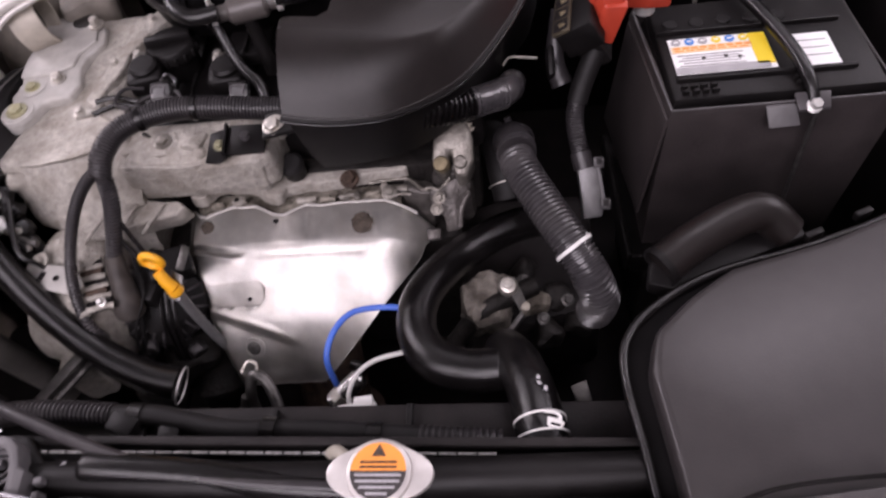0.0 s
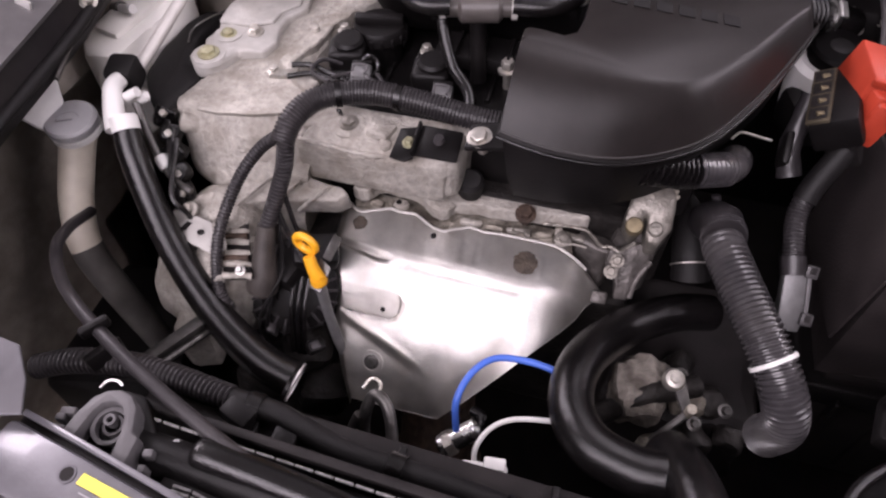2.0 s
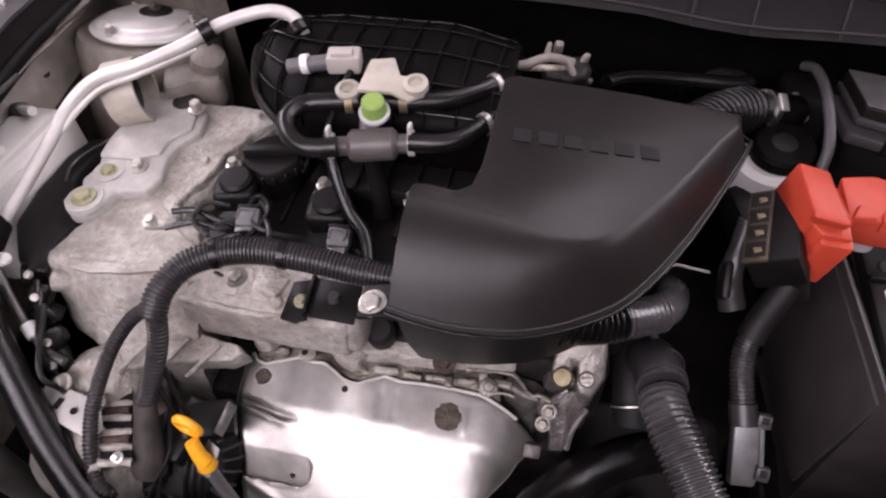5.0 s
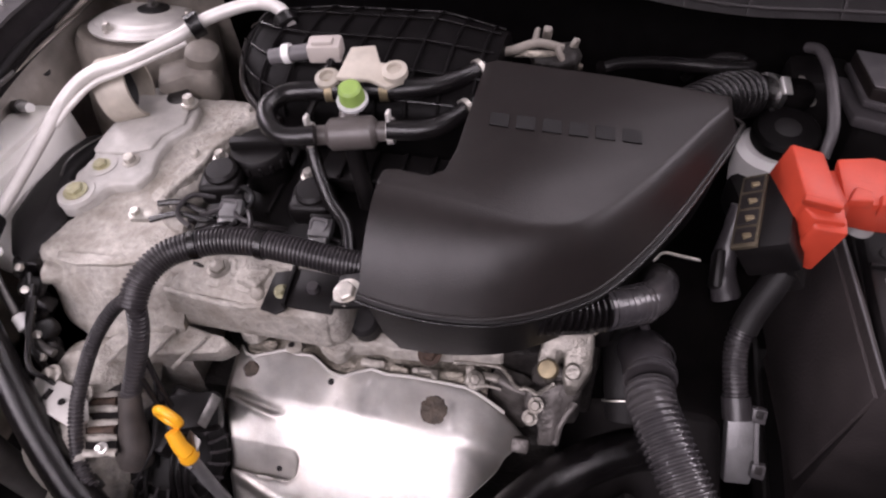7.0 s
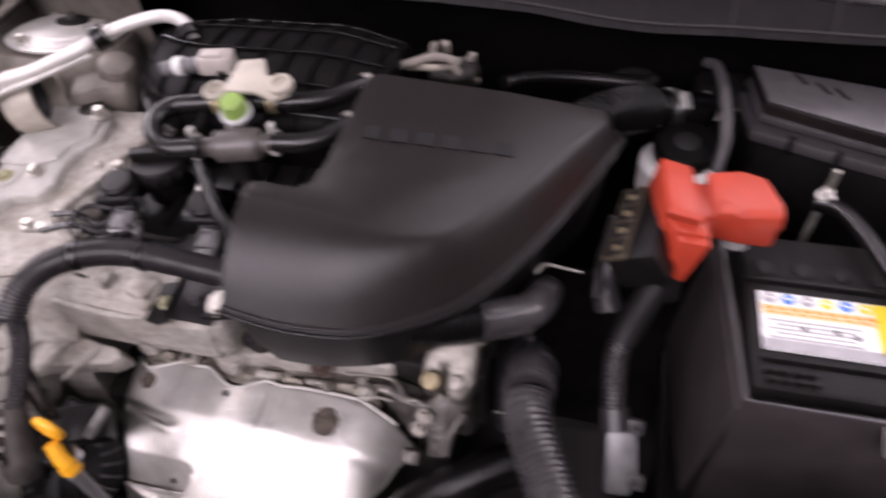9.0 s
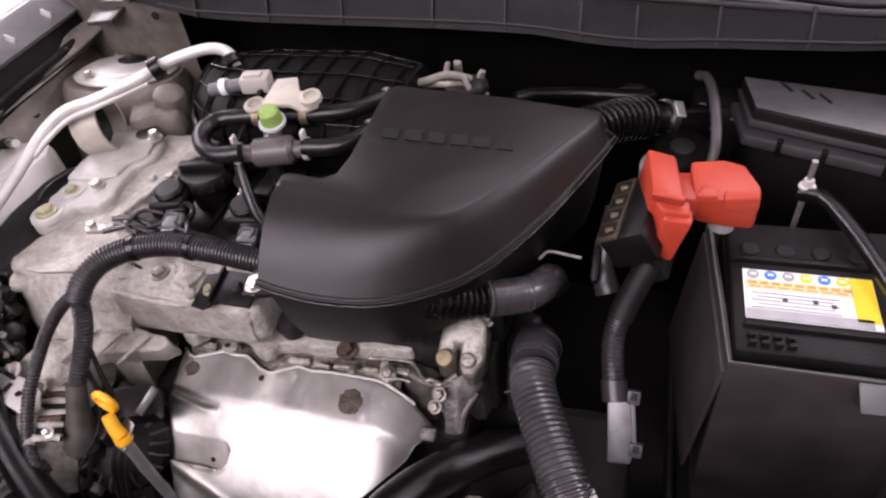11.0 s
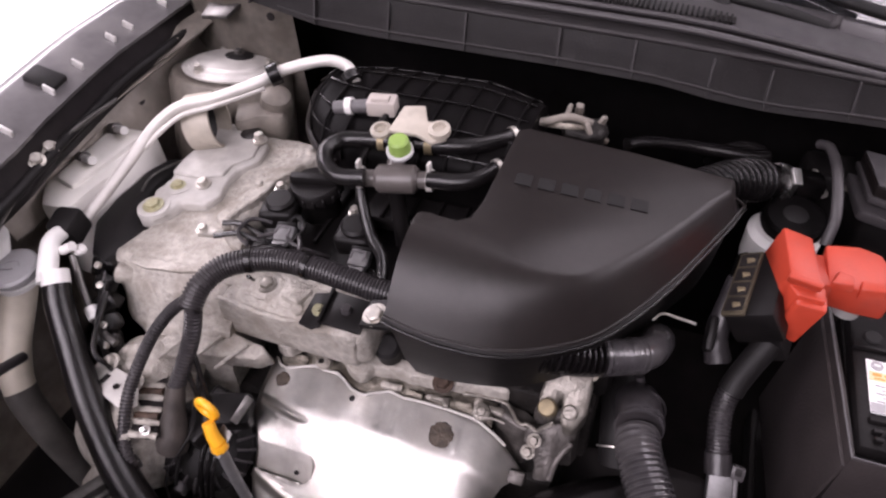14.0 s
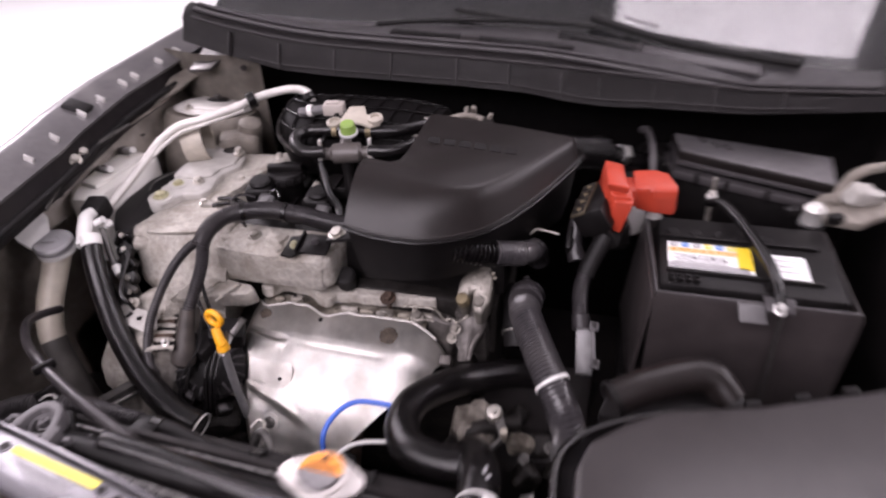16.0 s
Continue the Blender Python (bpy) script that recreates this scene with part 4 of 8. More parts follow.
part("case_ridge", rough_up(divide(plate([(-0.527, 0.388, 0.802), (-0.498, 0.382, 0.808), (-0.455, 0.386, 0.811), (-0.402, 0.396, 0.818), (-0.402, 0.404, 0.819), (-0.455, 0.397, 0.813), (-0.498, 0.394, 0.810), (-0.53, 0.398, 0.803)], (0, -0.002, 0.006), 0.0015), 1), 0.001, 90), CAST, eng)
for p in ((-0.432, 0.452, 0.826), (-0.442, 0.535, 0.822), (-0.41, 0.61, 0.828), (-0.47, 0.372, 0.775)):
    part("case_bolt", hexhead(p, (0, -0.1, 1), 0.0052, 0.008), CAST, eng)
part("case_dimple", lathe([(0.010, 0), (0.009, 0.0012), (0.006, 0.0008), (0, 0.0004)], (-0.478, 0.366, 0.765), (0, -0.87, 0.5), 16), CAST_DARK, eng)
part("side_lug", rough_up(divide(lathe([(0.012, -0.01), (0.012, 0.012), (0.007, 0.014)], (-0.537, 0.385, 0.785), (-0.8, -0.3, 0.3), 14), 1), 0.001, 90), CAST, eng)
part("lower_ledge", rough_up(divide(plate([(-0.485, 0.334, 0.74), (-0.454, 0.369, 0.75), (-0.395, 0.371, 0.75), (-0.355, 0.366, 0.75), (-0.346, 0.360, 0.745), (-0.360, 0.350, 0.742), (-0.395, 0.343, 0.740), (-0.43, 0.338, 0.738), (-0.465, 0.322, 0.736)], (0, 0.008, -0.03), 0.0035, seg=3), 2), 0.0018, 60), CAST, eng, angle=75)
part("pump_housing", rough_up(divide(lathe([(0.04, -0.05), (0.046, -0.01), (0.04, 0.01), (0.03, 0.022), (0.0, 0.024)], (-0.487, 0.312, 0.712), (-0.1, -0.55, 0.75), 20), 1), 0.003, 60), CAST, eng)
for p in ((-0.507, 0.298, 0.742), (-0.468, 0.288, 0.734)):
    part("pump_bolt", hexhead(p, (-0.1, -0.5, 0.8), 0.006, 0.01), CAST, eng)
# ridged black valley behind the resonator
part("valley_cover", box((-0.19, 0.56, 0.83), (0.20, 0.10, 0.02), 0.005), PLASTIC_DARK, eng)
for k in range(6):
    part("valley_rib", box((-0.265 + 0.03 * k, 0.555, 0.842), (0.004, 0.09, 0.006), 0.001), PLASTIC_DARK, eng)
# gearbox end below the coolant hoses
# housing in the bay's black, its lug in a mid grey
part("gearbox", rough_up(divide(box((0.06, 0.37, 0.50), (0.18, 0.20, 0.16), 0.02), 3), 0.010, 24), DARKBAY, eng, "black gearbox housing")
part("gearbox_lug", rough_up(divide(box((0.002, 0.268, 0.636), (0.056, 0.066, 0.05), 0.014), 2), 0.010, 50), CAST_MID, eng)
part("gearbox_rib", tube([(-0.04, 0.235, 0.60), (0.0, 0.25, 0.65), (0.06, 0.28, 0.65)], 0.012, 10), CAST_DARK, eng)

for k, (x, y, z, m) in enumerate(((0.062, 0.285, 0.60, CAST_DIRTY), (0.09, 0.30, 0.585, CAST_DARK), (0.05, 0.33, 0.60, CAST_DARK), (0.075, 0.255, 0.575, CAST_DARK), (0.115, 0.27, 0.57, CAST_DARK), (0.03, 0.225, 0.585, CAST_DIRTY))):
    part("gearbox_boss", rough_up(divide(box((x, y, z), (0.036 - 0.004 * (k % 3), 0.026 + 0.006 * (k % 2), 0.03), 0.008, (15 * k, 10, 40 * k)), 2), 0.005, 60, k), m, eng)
for x, y, z in ((0.07, 0.262, 0.60), (0.102, 0.285, 0.602), (0.048, 0.305, 0.622)):
    part("gearbox_bolt", hexhead((x, y, z), (0.1, -0.4, 0.9), 0.0055, 0.009), STEEL_DARK, eng)
for k in range(3):
    part("ledge_rib", rough_up(tube([(-0.462 + 0.035 * k, 0.318 + 0.004 * k, 0.742), (-0.448 + 0.034 * k, 0.336 + 0.003 * k, 0.749), (-0.436 + 0.033 * k, 0.360, 0.752)], 0.0022, 8), 0.0006, 90), CAST, eng)

# heat shield: pressed bright steel
shield = thing("heat_shield", (-0.2, 0.29, 0.59), "bright pressed steel exhaust heat shield bolted to the engine", "heat shield")
FOLD = [(-0.37, 0.339), (-0.355, 0.336), (-0.30, 0.3265), (-0.286, 0.3265), (-0.279, 0.3335), (-0.272, 0.3365), (-0.23, 0.3345), (-0.184, 0.331), (-0.127, 0.328), (-0.10, 0.330), (-0.04, 0.334)]


def shield_point(u, v):
    xl, xr = -0.361 + 0.010 * sm(0.2, 0.6, v) + 0.047 * v ** 2.6, -0.047 - 0.15 * v ** 1.7
    x = xl + (xr - xl) * u
    fold = interp(x, FOLD)
    lip = interp(x, SHIELD_EDGE)
    if v < 0.25:
        y = lip + (fold - lip) * v / 0.25
    else:
        y = fold + (0.203 - fold) * (v - 0.25) / 0.75
    down = 0.3368 - 0.024 * (x + 0.37) - y
    groove = fold - y
    # flat top strip, then the sloping face, with a softened bend between
    soft = 0.0028
    z = 0.6990 + 0.0150 * max(0.0, min(1.0, -down / max(0.01, lip - 0.333))) - 0.70 * 0.5 * (down + math.sqrt(down * down + soft * soft)) - 0.25 * ((0.256 - y) + math.sqrt((0.256 - y) ** 2 + 0.014 ** 2))
    # pressed groove along the bend at the chain end, a fine bead along the rest
    chain_end = 1 - sm(-0.302, -0.281, x)
    z -= 0.0030 * math.exp(-((groove + 0.0015) / 0.0032) ** 2) * chain_end * sm(-0.366, -0.350, x)
    z += 0.0016 * math.exp(-((groove - 0.0055) / 0.003) ** 2) * chain_end
    z -= 0.0006 * math.exp(-((down - 0.010) / 0.0028) ** 2) * sm(-0.27, -0.24, x) * (1 - sm(-0.145, -0.125, x))
    # the end beside the gearbox turns down
    bend = max(0.0, x + 0.121)
    z -= 0.16 * bend * sm(-0.002, 0.012, down) + 9.0 * max(0.0, x + 0.112) ** 2
    z -= 0.016 * (1 - sm(0.0, 0.05, u)) ** 2
    # long pocket with a rounded end: the floor sinks towards its lower wall
    px = max(0.0, x + 0.274)
    py = (y - 0.2865) / 0.0125
    inside = 1 - sm(0.90, 1.06, math.hypot(px / 0.0125, py))
    z -= 0.0090 * inside * (0.5 - 0.5 * max(-1.0, min(1.0, py)))
    z += 0.0012 * math.exp(-((math.hypot(px / 0.0125, py) - 1.12) / 0.12) ** 2) * (py < 0.2)
    # diagonal pressed fold at the lower chain end
    fold_at = (0.262 - y) - 0.30 * (x + 0.30)
    z -= 0.0040 * sm(0.0, 0.007, fold_at) * (1 - sm(-0.25, -0.21, x)) * (1 - sm(0.9, 1.0, v))
    z += 0.0014 * math.exp(-(fold_at / 0.0035) ** 2) * (1 - sm(-0.26, -0.22, x))
    # shallow dents across the strip and waves in the face
    z -= 0.0008 * (math.exp(-((x + 0.206) / 0.004) ** 2) + 0.8 * math.exp(-((x + 0.190) / 0.003) ** 2) + 0.6 * math.exp(-((x + 0.232) / 0.004) ** 2)) * sm(0.004, 0.012, -down) * sm(-0.040, -0.028, down)
    z += 0.0010 * math.exp(-((x + 0.118) / 0.003) ** 2) * sm(-0.004, -0.014, down) * sm(-0.034, -0.022, down)
    wave = 0.0006 * math.sin(26 * u) * sm(0.25, 0.4, v)
    return Vector((x, y, z + wave + 0.0008 * noise.noise(Vector((x * 25, y * 25, 3.1)))))


bm = bmesh.new()
NU, NV = 170, 110
rows = [[bm.verts.new(shield_point(i / NU, j / NV)) for i in range(NU + 1)] for j in range(NV + 1)]
for a, b in zip(rows, rows[1:]):
    for k in range(NU):
        bm.faces.new((a[k], a[k + 1], b[k + 1], b[k]))
bmesh.ops.solidify(bm, geom=bm.faces[:], thickness=0.0012)
part("pressed_panel", bm, STEEL, shield, angle=60)
part("rolled_edge", tube([shield_point(u, 0.0) + Vector((0, 0.0003, 0.0016)) for u in steps(0.035, 0.93, 110)], 0.0016, 8, 2), PIPEM, shield, "bright rolled top edge")


def shield_at(x, y):
    best = None
    for j in range(0, NV + 1, 2):
        for i in range(0, NU + 1, 2):
            p = shield_point(i / NU, j / NV)
            d = (p.x - x) ** 2 + (p.y - y) ** 2
            if best is None or d < best[0]:
                best = (d, i / NU, j / NV)
    u, v = best[1:]
    p = shield_point(u, v)
    n = (shield_point(min(1, u + 0.02), v) - shield_point(max(0, u - 0.02), v)).cross(shield_point(u, max(0, v - 0.02)) - shield_point(u, min(1, v + 0.02))).normalized()
    return p, n if n.z > 0 else -n


for x, y, r, nm, m in ((-0.137, 0.352, 0.0130, "nut_hole", TARNISH), (-0.330, 0.358, 0.0078, "small_dent", TARNISH), (-0.2435, 0.359, 0.0032, "pin_hole", DARKBAY), (-0.283, 0.2825, 0.0028, "pin_hole", DARKBAY)):
    p, n = shield_at(x, y)
    part(nm, rough_up(lathe([(r * 1.1, -0.0004), (r, 0.0008), (r * 0.8, 0.0011), (0, 0.0012)], p, n, 30), r * 0.13, 300), m, shield)
p, n = shield_at(-0.284, 0.236)
part("shield_bolt", hexhead(p, n, 0.006, 0.006), STEEL_DARK, shield)
part("bolt_dish", ring(p, n, 0.014, 0.004, 0.003), STEEL, shield)
man = thing("exhaust_manifold", (-0.19, 0.22, 0.42), "dark rusty exhaust manifold below the heat shield", "exhaust manifold", move=(0, 0.012, -0.035))
part("collector", tube([(-0.22, 0.32, 0.62), (-0.21, 0.25, 0.575), (-0.20, 0.19, 0.52), (-0.20, 0.17, 0.40)], 0.045, 16), RUST, man)
part("flange_ring", ring((-0.20, 0.185, 0.50), (0, -0.3, -1), 0.06, 0.02, 0.012), RUST, man)

# thermostat lug at the head's end
lug = thing("water_outlet", (-0.01, 0.40, 0.68), "worn cast metal water outlet bolted to the head's end", "water outlet", move=(0.0001, 0.0005, 0.0215))
part("outlet_body", rough_up(divide(plate([(-0.043, 0.388, 0.744), (-0.041, 0.406, 0.760), (-0.029, 0.421, 0.772), (-0.004, 0.424, 0.775), (0.005, 0.415, 0.768), (0.006, 0.388, 0.742), (-0.004, 0.374, 0.730), (-0.015, 0.374, 0.730), (-0.0185, 0.382, 0.738), (-0.0195, 0.396, 0.751), (-0.0225, 0.396, 0.751), (-0.024, 0.382, 0.738), (-0.033, 0.378, 0.734)], (0, 0.010, -0.030), 0.004), 2), 0.0012, 90), CAST_BRIGHT, lug, angle=70)
part("outlet_crown", rough_up(divide(box((-0.016, 0.428, 0.770), (0.040, 0.016, 0.014), 0.006, (-35, 0, 5), seg=3), 1), 0.001, 90), CAST_BRIGHT, lug)
part("outlet_base", rough_up(divide(box((-0.024, 0.412, 0.665), (0.050, 0.040, 0.10), 0.012), 2), 0.003, 60), CAST_WORN, lug, "dark grey casting behind the outlet")
part("outlet_foot", rough_up(divide(plate([(-0.050, 0.379, 0.7065), (-0.036, 0.380, 0.7065), (-0.026, 0.3865, 0.7125), (-0.006, 0.391, 0.7135), (0.002, 0.392, 0.700), (-0.004, 0.380, 0.690), (-0.012, 0.366, 0.6785), (-0.016, 0.361, 0.672), (-0.018, 0.350, 0.6585), (-0.034, 0.348, 0.6585), (-0.036, 0.360, 0.6735), (-0.045, 0.363, 0.6835), (-0.052, 0.371, 0.6965)], (0, 0.014, -0.014), 0.0035, seg=3), 3), 0.0014, 80), CAST_WORN, lug, "grey casting below the outlet", angle=75)
part("foot_rim", rough_up(tube([(-0.054, 0.3795, 0.7075), (-0.047, 0.3790, 0.7080), (-0.040, 0.3765, 0.7065), (-0.034, 0.381, 0.7085), (-0.025, 0.3865, 0.7135)], 0.0022, 8, 5), 0.0008, 160), CAST_BRIGHT, lug, "bright worn casting edge")
part("foot_rib", rough_up(tube([(-0.004, 0.381, 0.694), (-0.014, 0.366, 0.682), (-0.018, 0.352, 0.662)], 0.0035, 8, 5), 0.0008, 120), CAST_WORN, lug)
part("foot_block", rough_up(divide(box((-0.050, 0.346, 0.658), (0.017, 0.014, 0.018), 0.002, (35, 0, 0)), 1), 0.0008, 90), CAST_WORN, lug)
part("outlet_bolt", lathe([(0.0092, -0.006), (0.0092, 0.006), (0.0078, 0.0085), (0, 0.009)], (-0.032, 0.384, 0.742), (-0.1, -0.5, 0.85), 18), BRASS, lug, "brown tarnished plug")
part("outlet_bolt", lathe([(0.0078, -0.006), (0.0078, 0.004), (0.006, 0.0058), (0, 0.006)], (-0.010, 0.386, 0.741), (-0.1, -0.5, 0.85), 18), CAST_BRIGHT, lug)
for p in ((-0.0395, 0.368, 0.701), (-0.0435, 0.360, 0.690)):
    part("stud_nut", hexhead(p, (-0.1, -0.6, 0.8), 0.0052, 0.007), CAST_BRIGHT, lug)
bolt((-0.146, 0.392, 0.741), (0, -0.3, 1), 0.008, 0.010, RUST, "rusty brown steel bolt on the head")
bolt((0.012, 0.428, 0.792), (0, -0.3, 1), 0.006, 0.009, TAN, "brownish round bolt beside the elbow duct", move=(-0.0119, -0.0029, -0.0118))

# oil filler cap, coils
oc = thing("oil_filler_cap", (-0.359, 0.538, 0.79), "black ribbed plastic oil filler cap on its neck", "oil cap", move=(0.0057, -0.0058, 0.0098))
part("neck", lathe([(0.025, 0), (0.025, 0.035), (0.028, 0.04)], (-0.359, 0.538, 0.79), (0, 0, 1), 24), PLASTIC_DARK, oc)
disc = part("cap_disc", lathe([(0.027, 0), (0.031, 0.004), (0.031, 0.015), (0.028, 0.019), (0, 0.0195)], (-0.359, 0.538, 0.829), (0, 0, 1), 28), PLASTIC_DARK, oc)
part("grip_bar", box((-0.359, 0.538, 0.852), (0.056, 0.012, 0.012), 0.003, (0, 0, 12)), PLASTIC_DARK, disc)
for k in range(16):
    a = 2 * math.pi * k / 16
    part("grip_rib", box((-0.359 + 0.0312 * math.cos(a), 0.538 + 0.0312 * math.sin(a), 0.8375), (0.003, 0.004, 0.011), 0.001, (0, 0, math.degrees(a)), seg=1), PLASTIC_DARK, disc)


def coil(x, y, z, turn, cx_, cy_, cz, lbl):
    t = thing("ignition_coil", (x, y, z - 0.03), lbl, "ignition coil", "ignition coils", move=(0.0141, -0.0108, 0.0184))
    part("coil_body", rough_up(divide(box((x, y, z), (0.042, 0.038, 0.026), 0.007, (0, 0, turn), seg=3), 1), 0.0008, 80), PLASTIC_DARK, t)
    part("coil_top", lathe([(0.017, 0), (0.017, 0.006), (0.014, 0.009), (0, 0.0095)], (x + 0.002, y + 0.002, z + 0.012), (0, -0.1, 1), 18), PLASTIC_DARK, t)
    part("coil_flange", flat([(x - 0.022, y + 0.012), (x - 0.020, y + 0.034), (x - 0.004, y + 0.036), (x + 0.004, y + 0.014)], z + 0.003, 0.007, 0.002), PLASTIC_DARK, t)
    plug = part("plug", box((cx_, cy_, cz), (0.022, 0.026, 0.017), 0.004, (8, 6, turn)), LUG, t, "grey plastic plug")
    part("plug_clip", tube([(cx_ - 0.007, cy_ - 0.008, cz + 0.008), (cx_ - 0.007, cy_ + 0.002, cz + 0.0105), (cx_ + 0.007, cy_ + 0.002, cz + 0.0105), (cx_ + 0.007, cy_ - 0.008, cz + 0.008)], 0.0012, 6, 4), MOUNTGREY, plug, "grey wire latch")
    part("plug_boot", box((cx_ + 0.002, cy_ - 0.017, cz - 0.003), (0.018, 0.014, 0.013), 0.003, (8, 0, turn)), LUG, plug)
    part("plug_lip", box((cx_ - 0.001, cy_ + 0.009, cz + 0.002), (0.022, 0.005, 0.018), 0.002, (8, 0, turn)), PLASTIC_DARK, plug)
    b = Vector((x - 0.012, y + 0.026, z + 0.010))
    part("coil_bolt", hexhead(b, (0, 0, 1), 0.0055, 0.009), ZINC, t)
    return t


coil(-0.292, 0.492, 0.818, 8, -0.270, 0.458, 0.822, "black ignition coil with a grey plug and zinc bolt")
coil(-0.392, 0.500, 0.822, 14, -0.362, 0.462, 0.828, "black ignition coil with a grey plug and tangled wires")
for k, pts in enumerate((
        [(-0.362, 0.452, 0.826), (-0.385, 0.45, 0.835), (-0.41, 0.455, 0.838), (-0.43, 0.448, 0.84)],
        [(-0.358, 0.45, 0.822), (-0.375, 0.438, 0.836), (-0.40, 0.437, 0.842), (-0.425, 0.425, 0.842)],
        [(-0.352, 0.45, 0.82), (-0.345, 0.435, 0.84), (-0.35, 0.42, 0.852), (-0.362, 0.405, 0.858)],
        [(-0.366, 0.468, 0.83), (-0.35, 0.478, 0.845), (-0.335, 0.465, 0.842), (-0.338, 0.43, 0.845), (-0.345, 0.405, 0.855)])):
    solo("plug_wire", tube(pts, 0.0032, 8), RUBBER, "thin black ignition wire lying over the cam cover", "wire", "ignition wires", move=(0.0028, -0.0012, 0.0065))
for pts in ([(-0.300, 0.452, 0.822), (-0.315, 0.44, 0.838), (-0.335, 0.438, 0.846), (-0.352, 0.452, 0.842), (-0.372, 0.448, 0.838), (-0.39, 0.432, 0.838)],
            [(-0.345, 0.462, 0.832), (-0.33, 0.447, 0.846), (-0.318, 0.425, 0.85), (-0.325, 0.405, 0.858)],
            [(-0.38, 0.47, 0.835), (-0.398, 0.462, 0.843), (-0.405, 0.446, 0.842), (-0.395, 0.43, 0.846), (-0.37, 0.412, 0.856)]):
    solo("plug_wire", tube(pts, 0.0024, 8), CONDUIT, "thin dark grey ignition wire lying over the cam cover", "wire", "ignition wires", move=(0.0033, -0.001, 0.0064))
solo("plug_wire", tube([(-0.262, 0.445, 0.822), (-0.245, 0.44, 0.83), (-0.235, 0.43, 0.836), (-0.232, 0.41, 0.842), (-0.236, 0.398, 0.852)], 0.0032, 8), RUBBER, "thin black ignition wire looping to the harness", "wire", "ignition wires", move=(0.0062, -0.0022, 0.0079))
solo("breather_pipe", tube([(-0.283, 0.51, 0.90), (-0.272, 0.488, 0.875), (-0.258, 0.47, 0.852), (-0.238, 0.452, 0.84), (-0.225, 0.42, 0.83)], 0.0065, 10), RUBBER, "thin black rubber breather pipe running down to the cover", "pipe", move=(0.0105, -0.0079, 0.0143))
clip = thing("wire_clip", (-0.428, 0.43, 0.835), "bright metal wire clip screwed on the timing case", "clip", move=(-0.0012, 0.0016, 0.0041))
part("clip_strip", box((-0.428, 0.427, 0.843), (0.03, 0.012, 0.006), 0.002, (0, 0, 12)), ZINC, clip)
part("clip_screw", hexhead((-0.438, 0.427, 0.845), (0, 0, 1), 0.005, 0.006), ZINC, clip)

# engine mount: bracket on the timing case, bush and strut tower
mount = thing("engine_mount", (-0.5, 0.52, 0.79), "grey cast engine mount bracket with rubber bush and yellow nuts", "engine mount", move=(-0.0122, 0.0079, 0.0006))
out = [(-0.552, 0.448), (-0.551, 0.46), (-0.541, 0.466), (-0.549, 0.481), (-0.543, 0.504), (-0.549, 0.523), (-0.552, 0.55), (-0.547, 0.591), (-0.547, 0.635), (-0.504, 0.641), (-0.484, 0.624), (-0.462, 0.608), (-0.455, 0.575), (-0.471, 0.549), (-0.472, 0.526), (-0.463, 0.498), (-0.471, 0.476), (-0.502, 0.472), (-0.509, 0.452), (-0.522, 0.437), (-0.54, 0.436)]
part("bracket", rough_up(divide(flat(out, 0.805, 0.023, 0.004), 1), 0.0008, 60), CAST_GREY, mount, angle=60)
part("bracket_web", rough_up(divide(flat([(-0.547, 0.515), (-0.55, 0.55), (-0.545, 0.59), (-0.545, 0.630), (-0.506, 0.636), (-0.488, 0.618), (-0.470, 0.600), (-0.464, 0.575), (-0.480, 0.552), (-0.48, 0.53), (-0.505, 0.517)], 0.826, 0.006, 0.003), 1), 0.0008, 60), CAST_GREY, mount, angle=60)
part("nut_pad", lathe([(0.021, -0.004), (0.0195, 0.0012), (0.0, 0.0016)], (-0.529, 0.454, 0.828), (0, 0, 1), 24), CAST_GREY, mount)
part("nut_recess", lathe([(0.016, 0), (0.017, 0.0012), (0.0, 0.0014)], (-0.525, 0.496, 0.828), (0, 0, 1), 24), CAST_GREY, mount)
for p, r in (((-0.529, 0.454, 0.830), 0.0088), ((-0.525, 0.496, 0.828), 0.0072)):
    part("nut", hexhead(p, (0, -0.05, 1), r, 0.0065), ZINC_YELLOW, mount, "yellow zinc-plated nut")
part("silver_bolt", hexhead((-0.495, 0.508, 0.828), (0, -0.1, 1), 0.0068, 0.009), ZINC, mount)
part("rear_bolt", hexhead((-0.472, 0.606, 0.832), (0, 0, 1), 0.007, 0.012), ZINC, mount)
part("rear_notch", lathe([(0.014, 0), (0.0145, 0.001), (0.0, 0.0012)], (-0.494, 0.618, 0.832), (0, 0, 1), 18), CAST_DARK, mount)
part("bush_ring", ring((-0.540, 0.594, 0.858), (0.92, 0.34, 0.12), 0.037, 0.004, 0.036, 40), RINGM, mount, "dusty beige metal bush ring")
part("bush_rubber", lathe([(0.0342, -0.014), (0.0342, -0.002), (0.024, 0.002), (0.018, -0.006), (0, -0.006)], (-0.540, 0.594, 0.858), (0.92, 0.34, 0.12), 28), RUBBER_MATT, mount)
part("bush_housing", rough_up(divide(lathe([(0.020, -0.03), (0.022, 0.0), (0.020, 0.012), (0.012, 0.018), (0, 0.019)], (-0.482, 0.672, 0.85), (0.25, -0.1, 1), 20), 1), 0.0012, 60), DUSTY, mount)
part("bush_foot", rough_up(divide(box((-0.50, 0.655, 0.825), (0.07, 0.05, 0.05), 0.012, (0, 0, 30)), 1), 0.003, 50), DUSTY, mount)

tower = thing("strut_tower", (-0.58, 0.70, 0.5), "dusty metal strut tower with a pale round top plate", "strut tower", move=(-0.018, 0.022, 0.006))
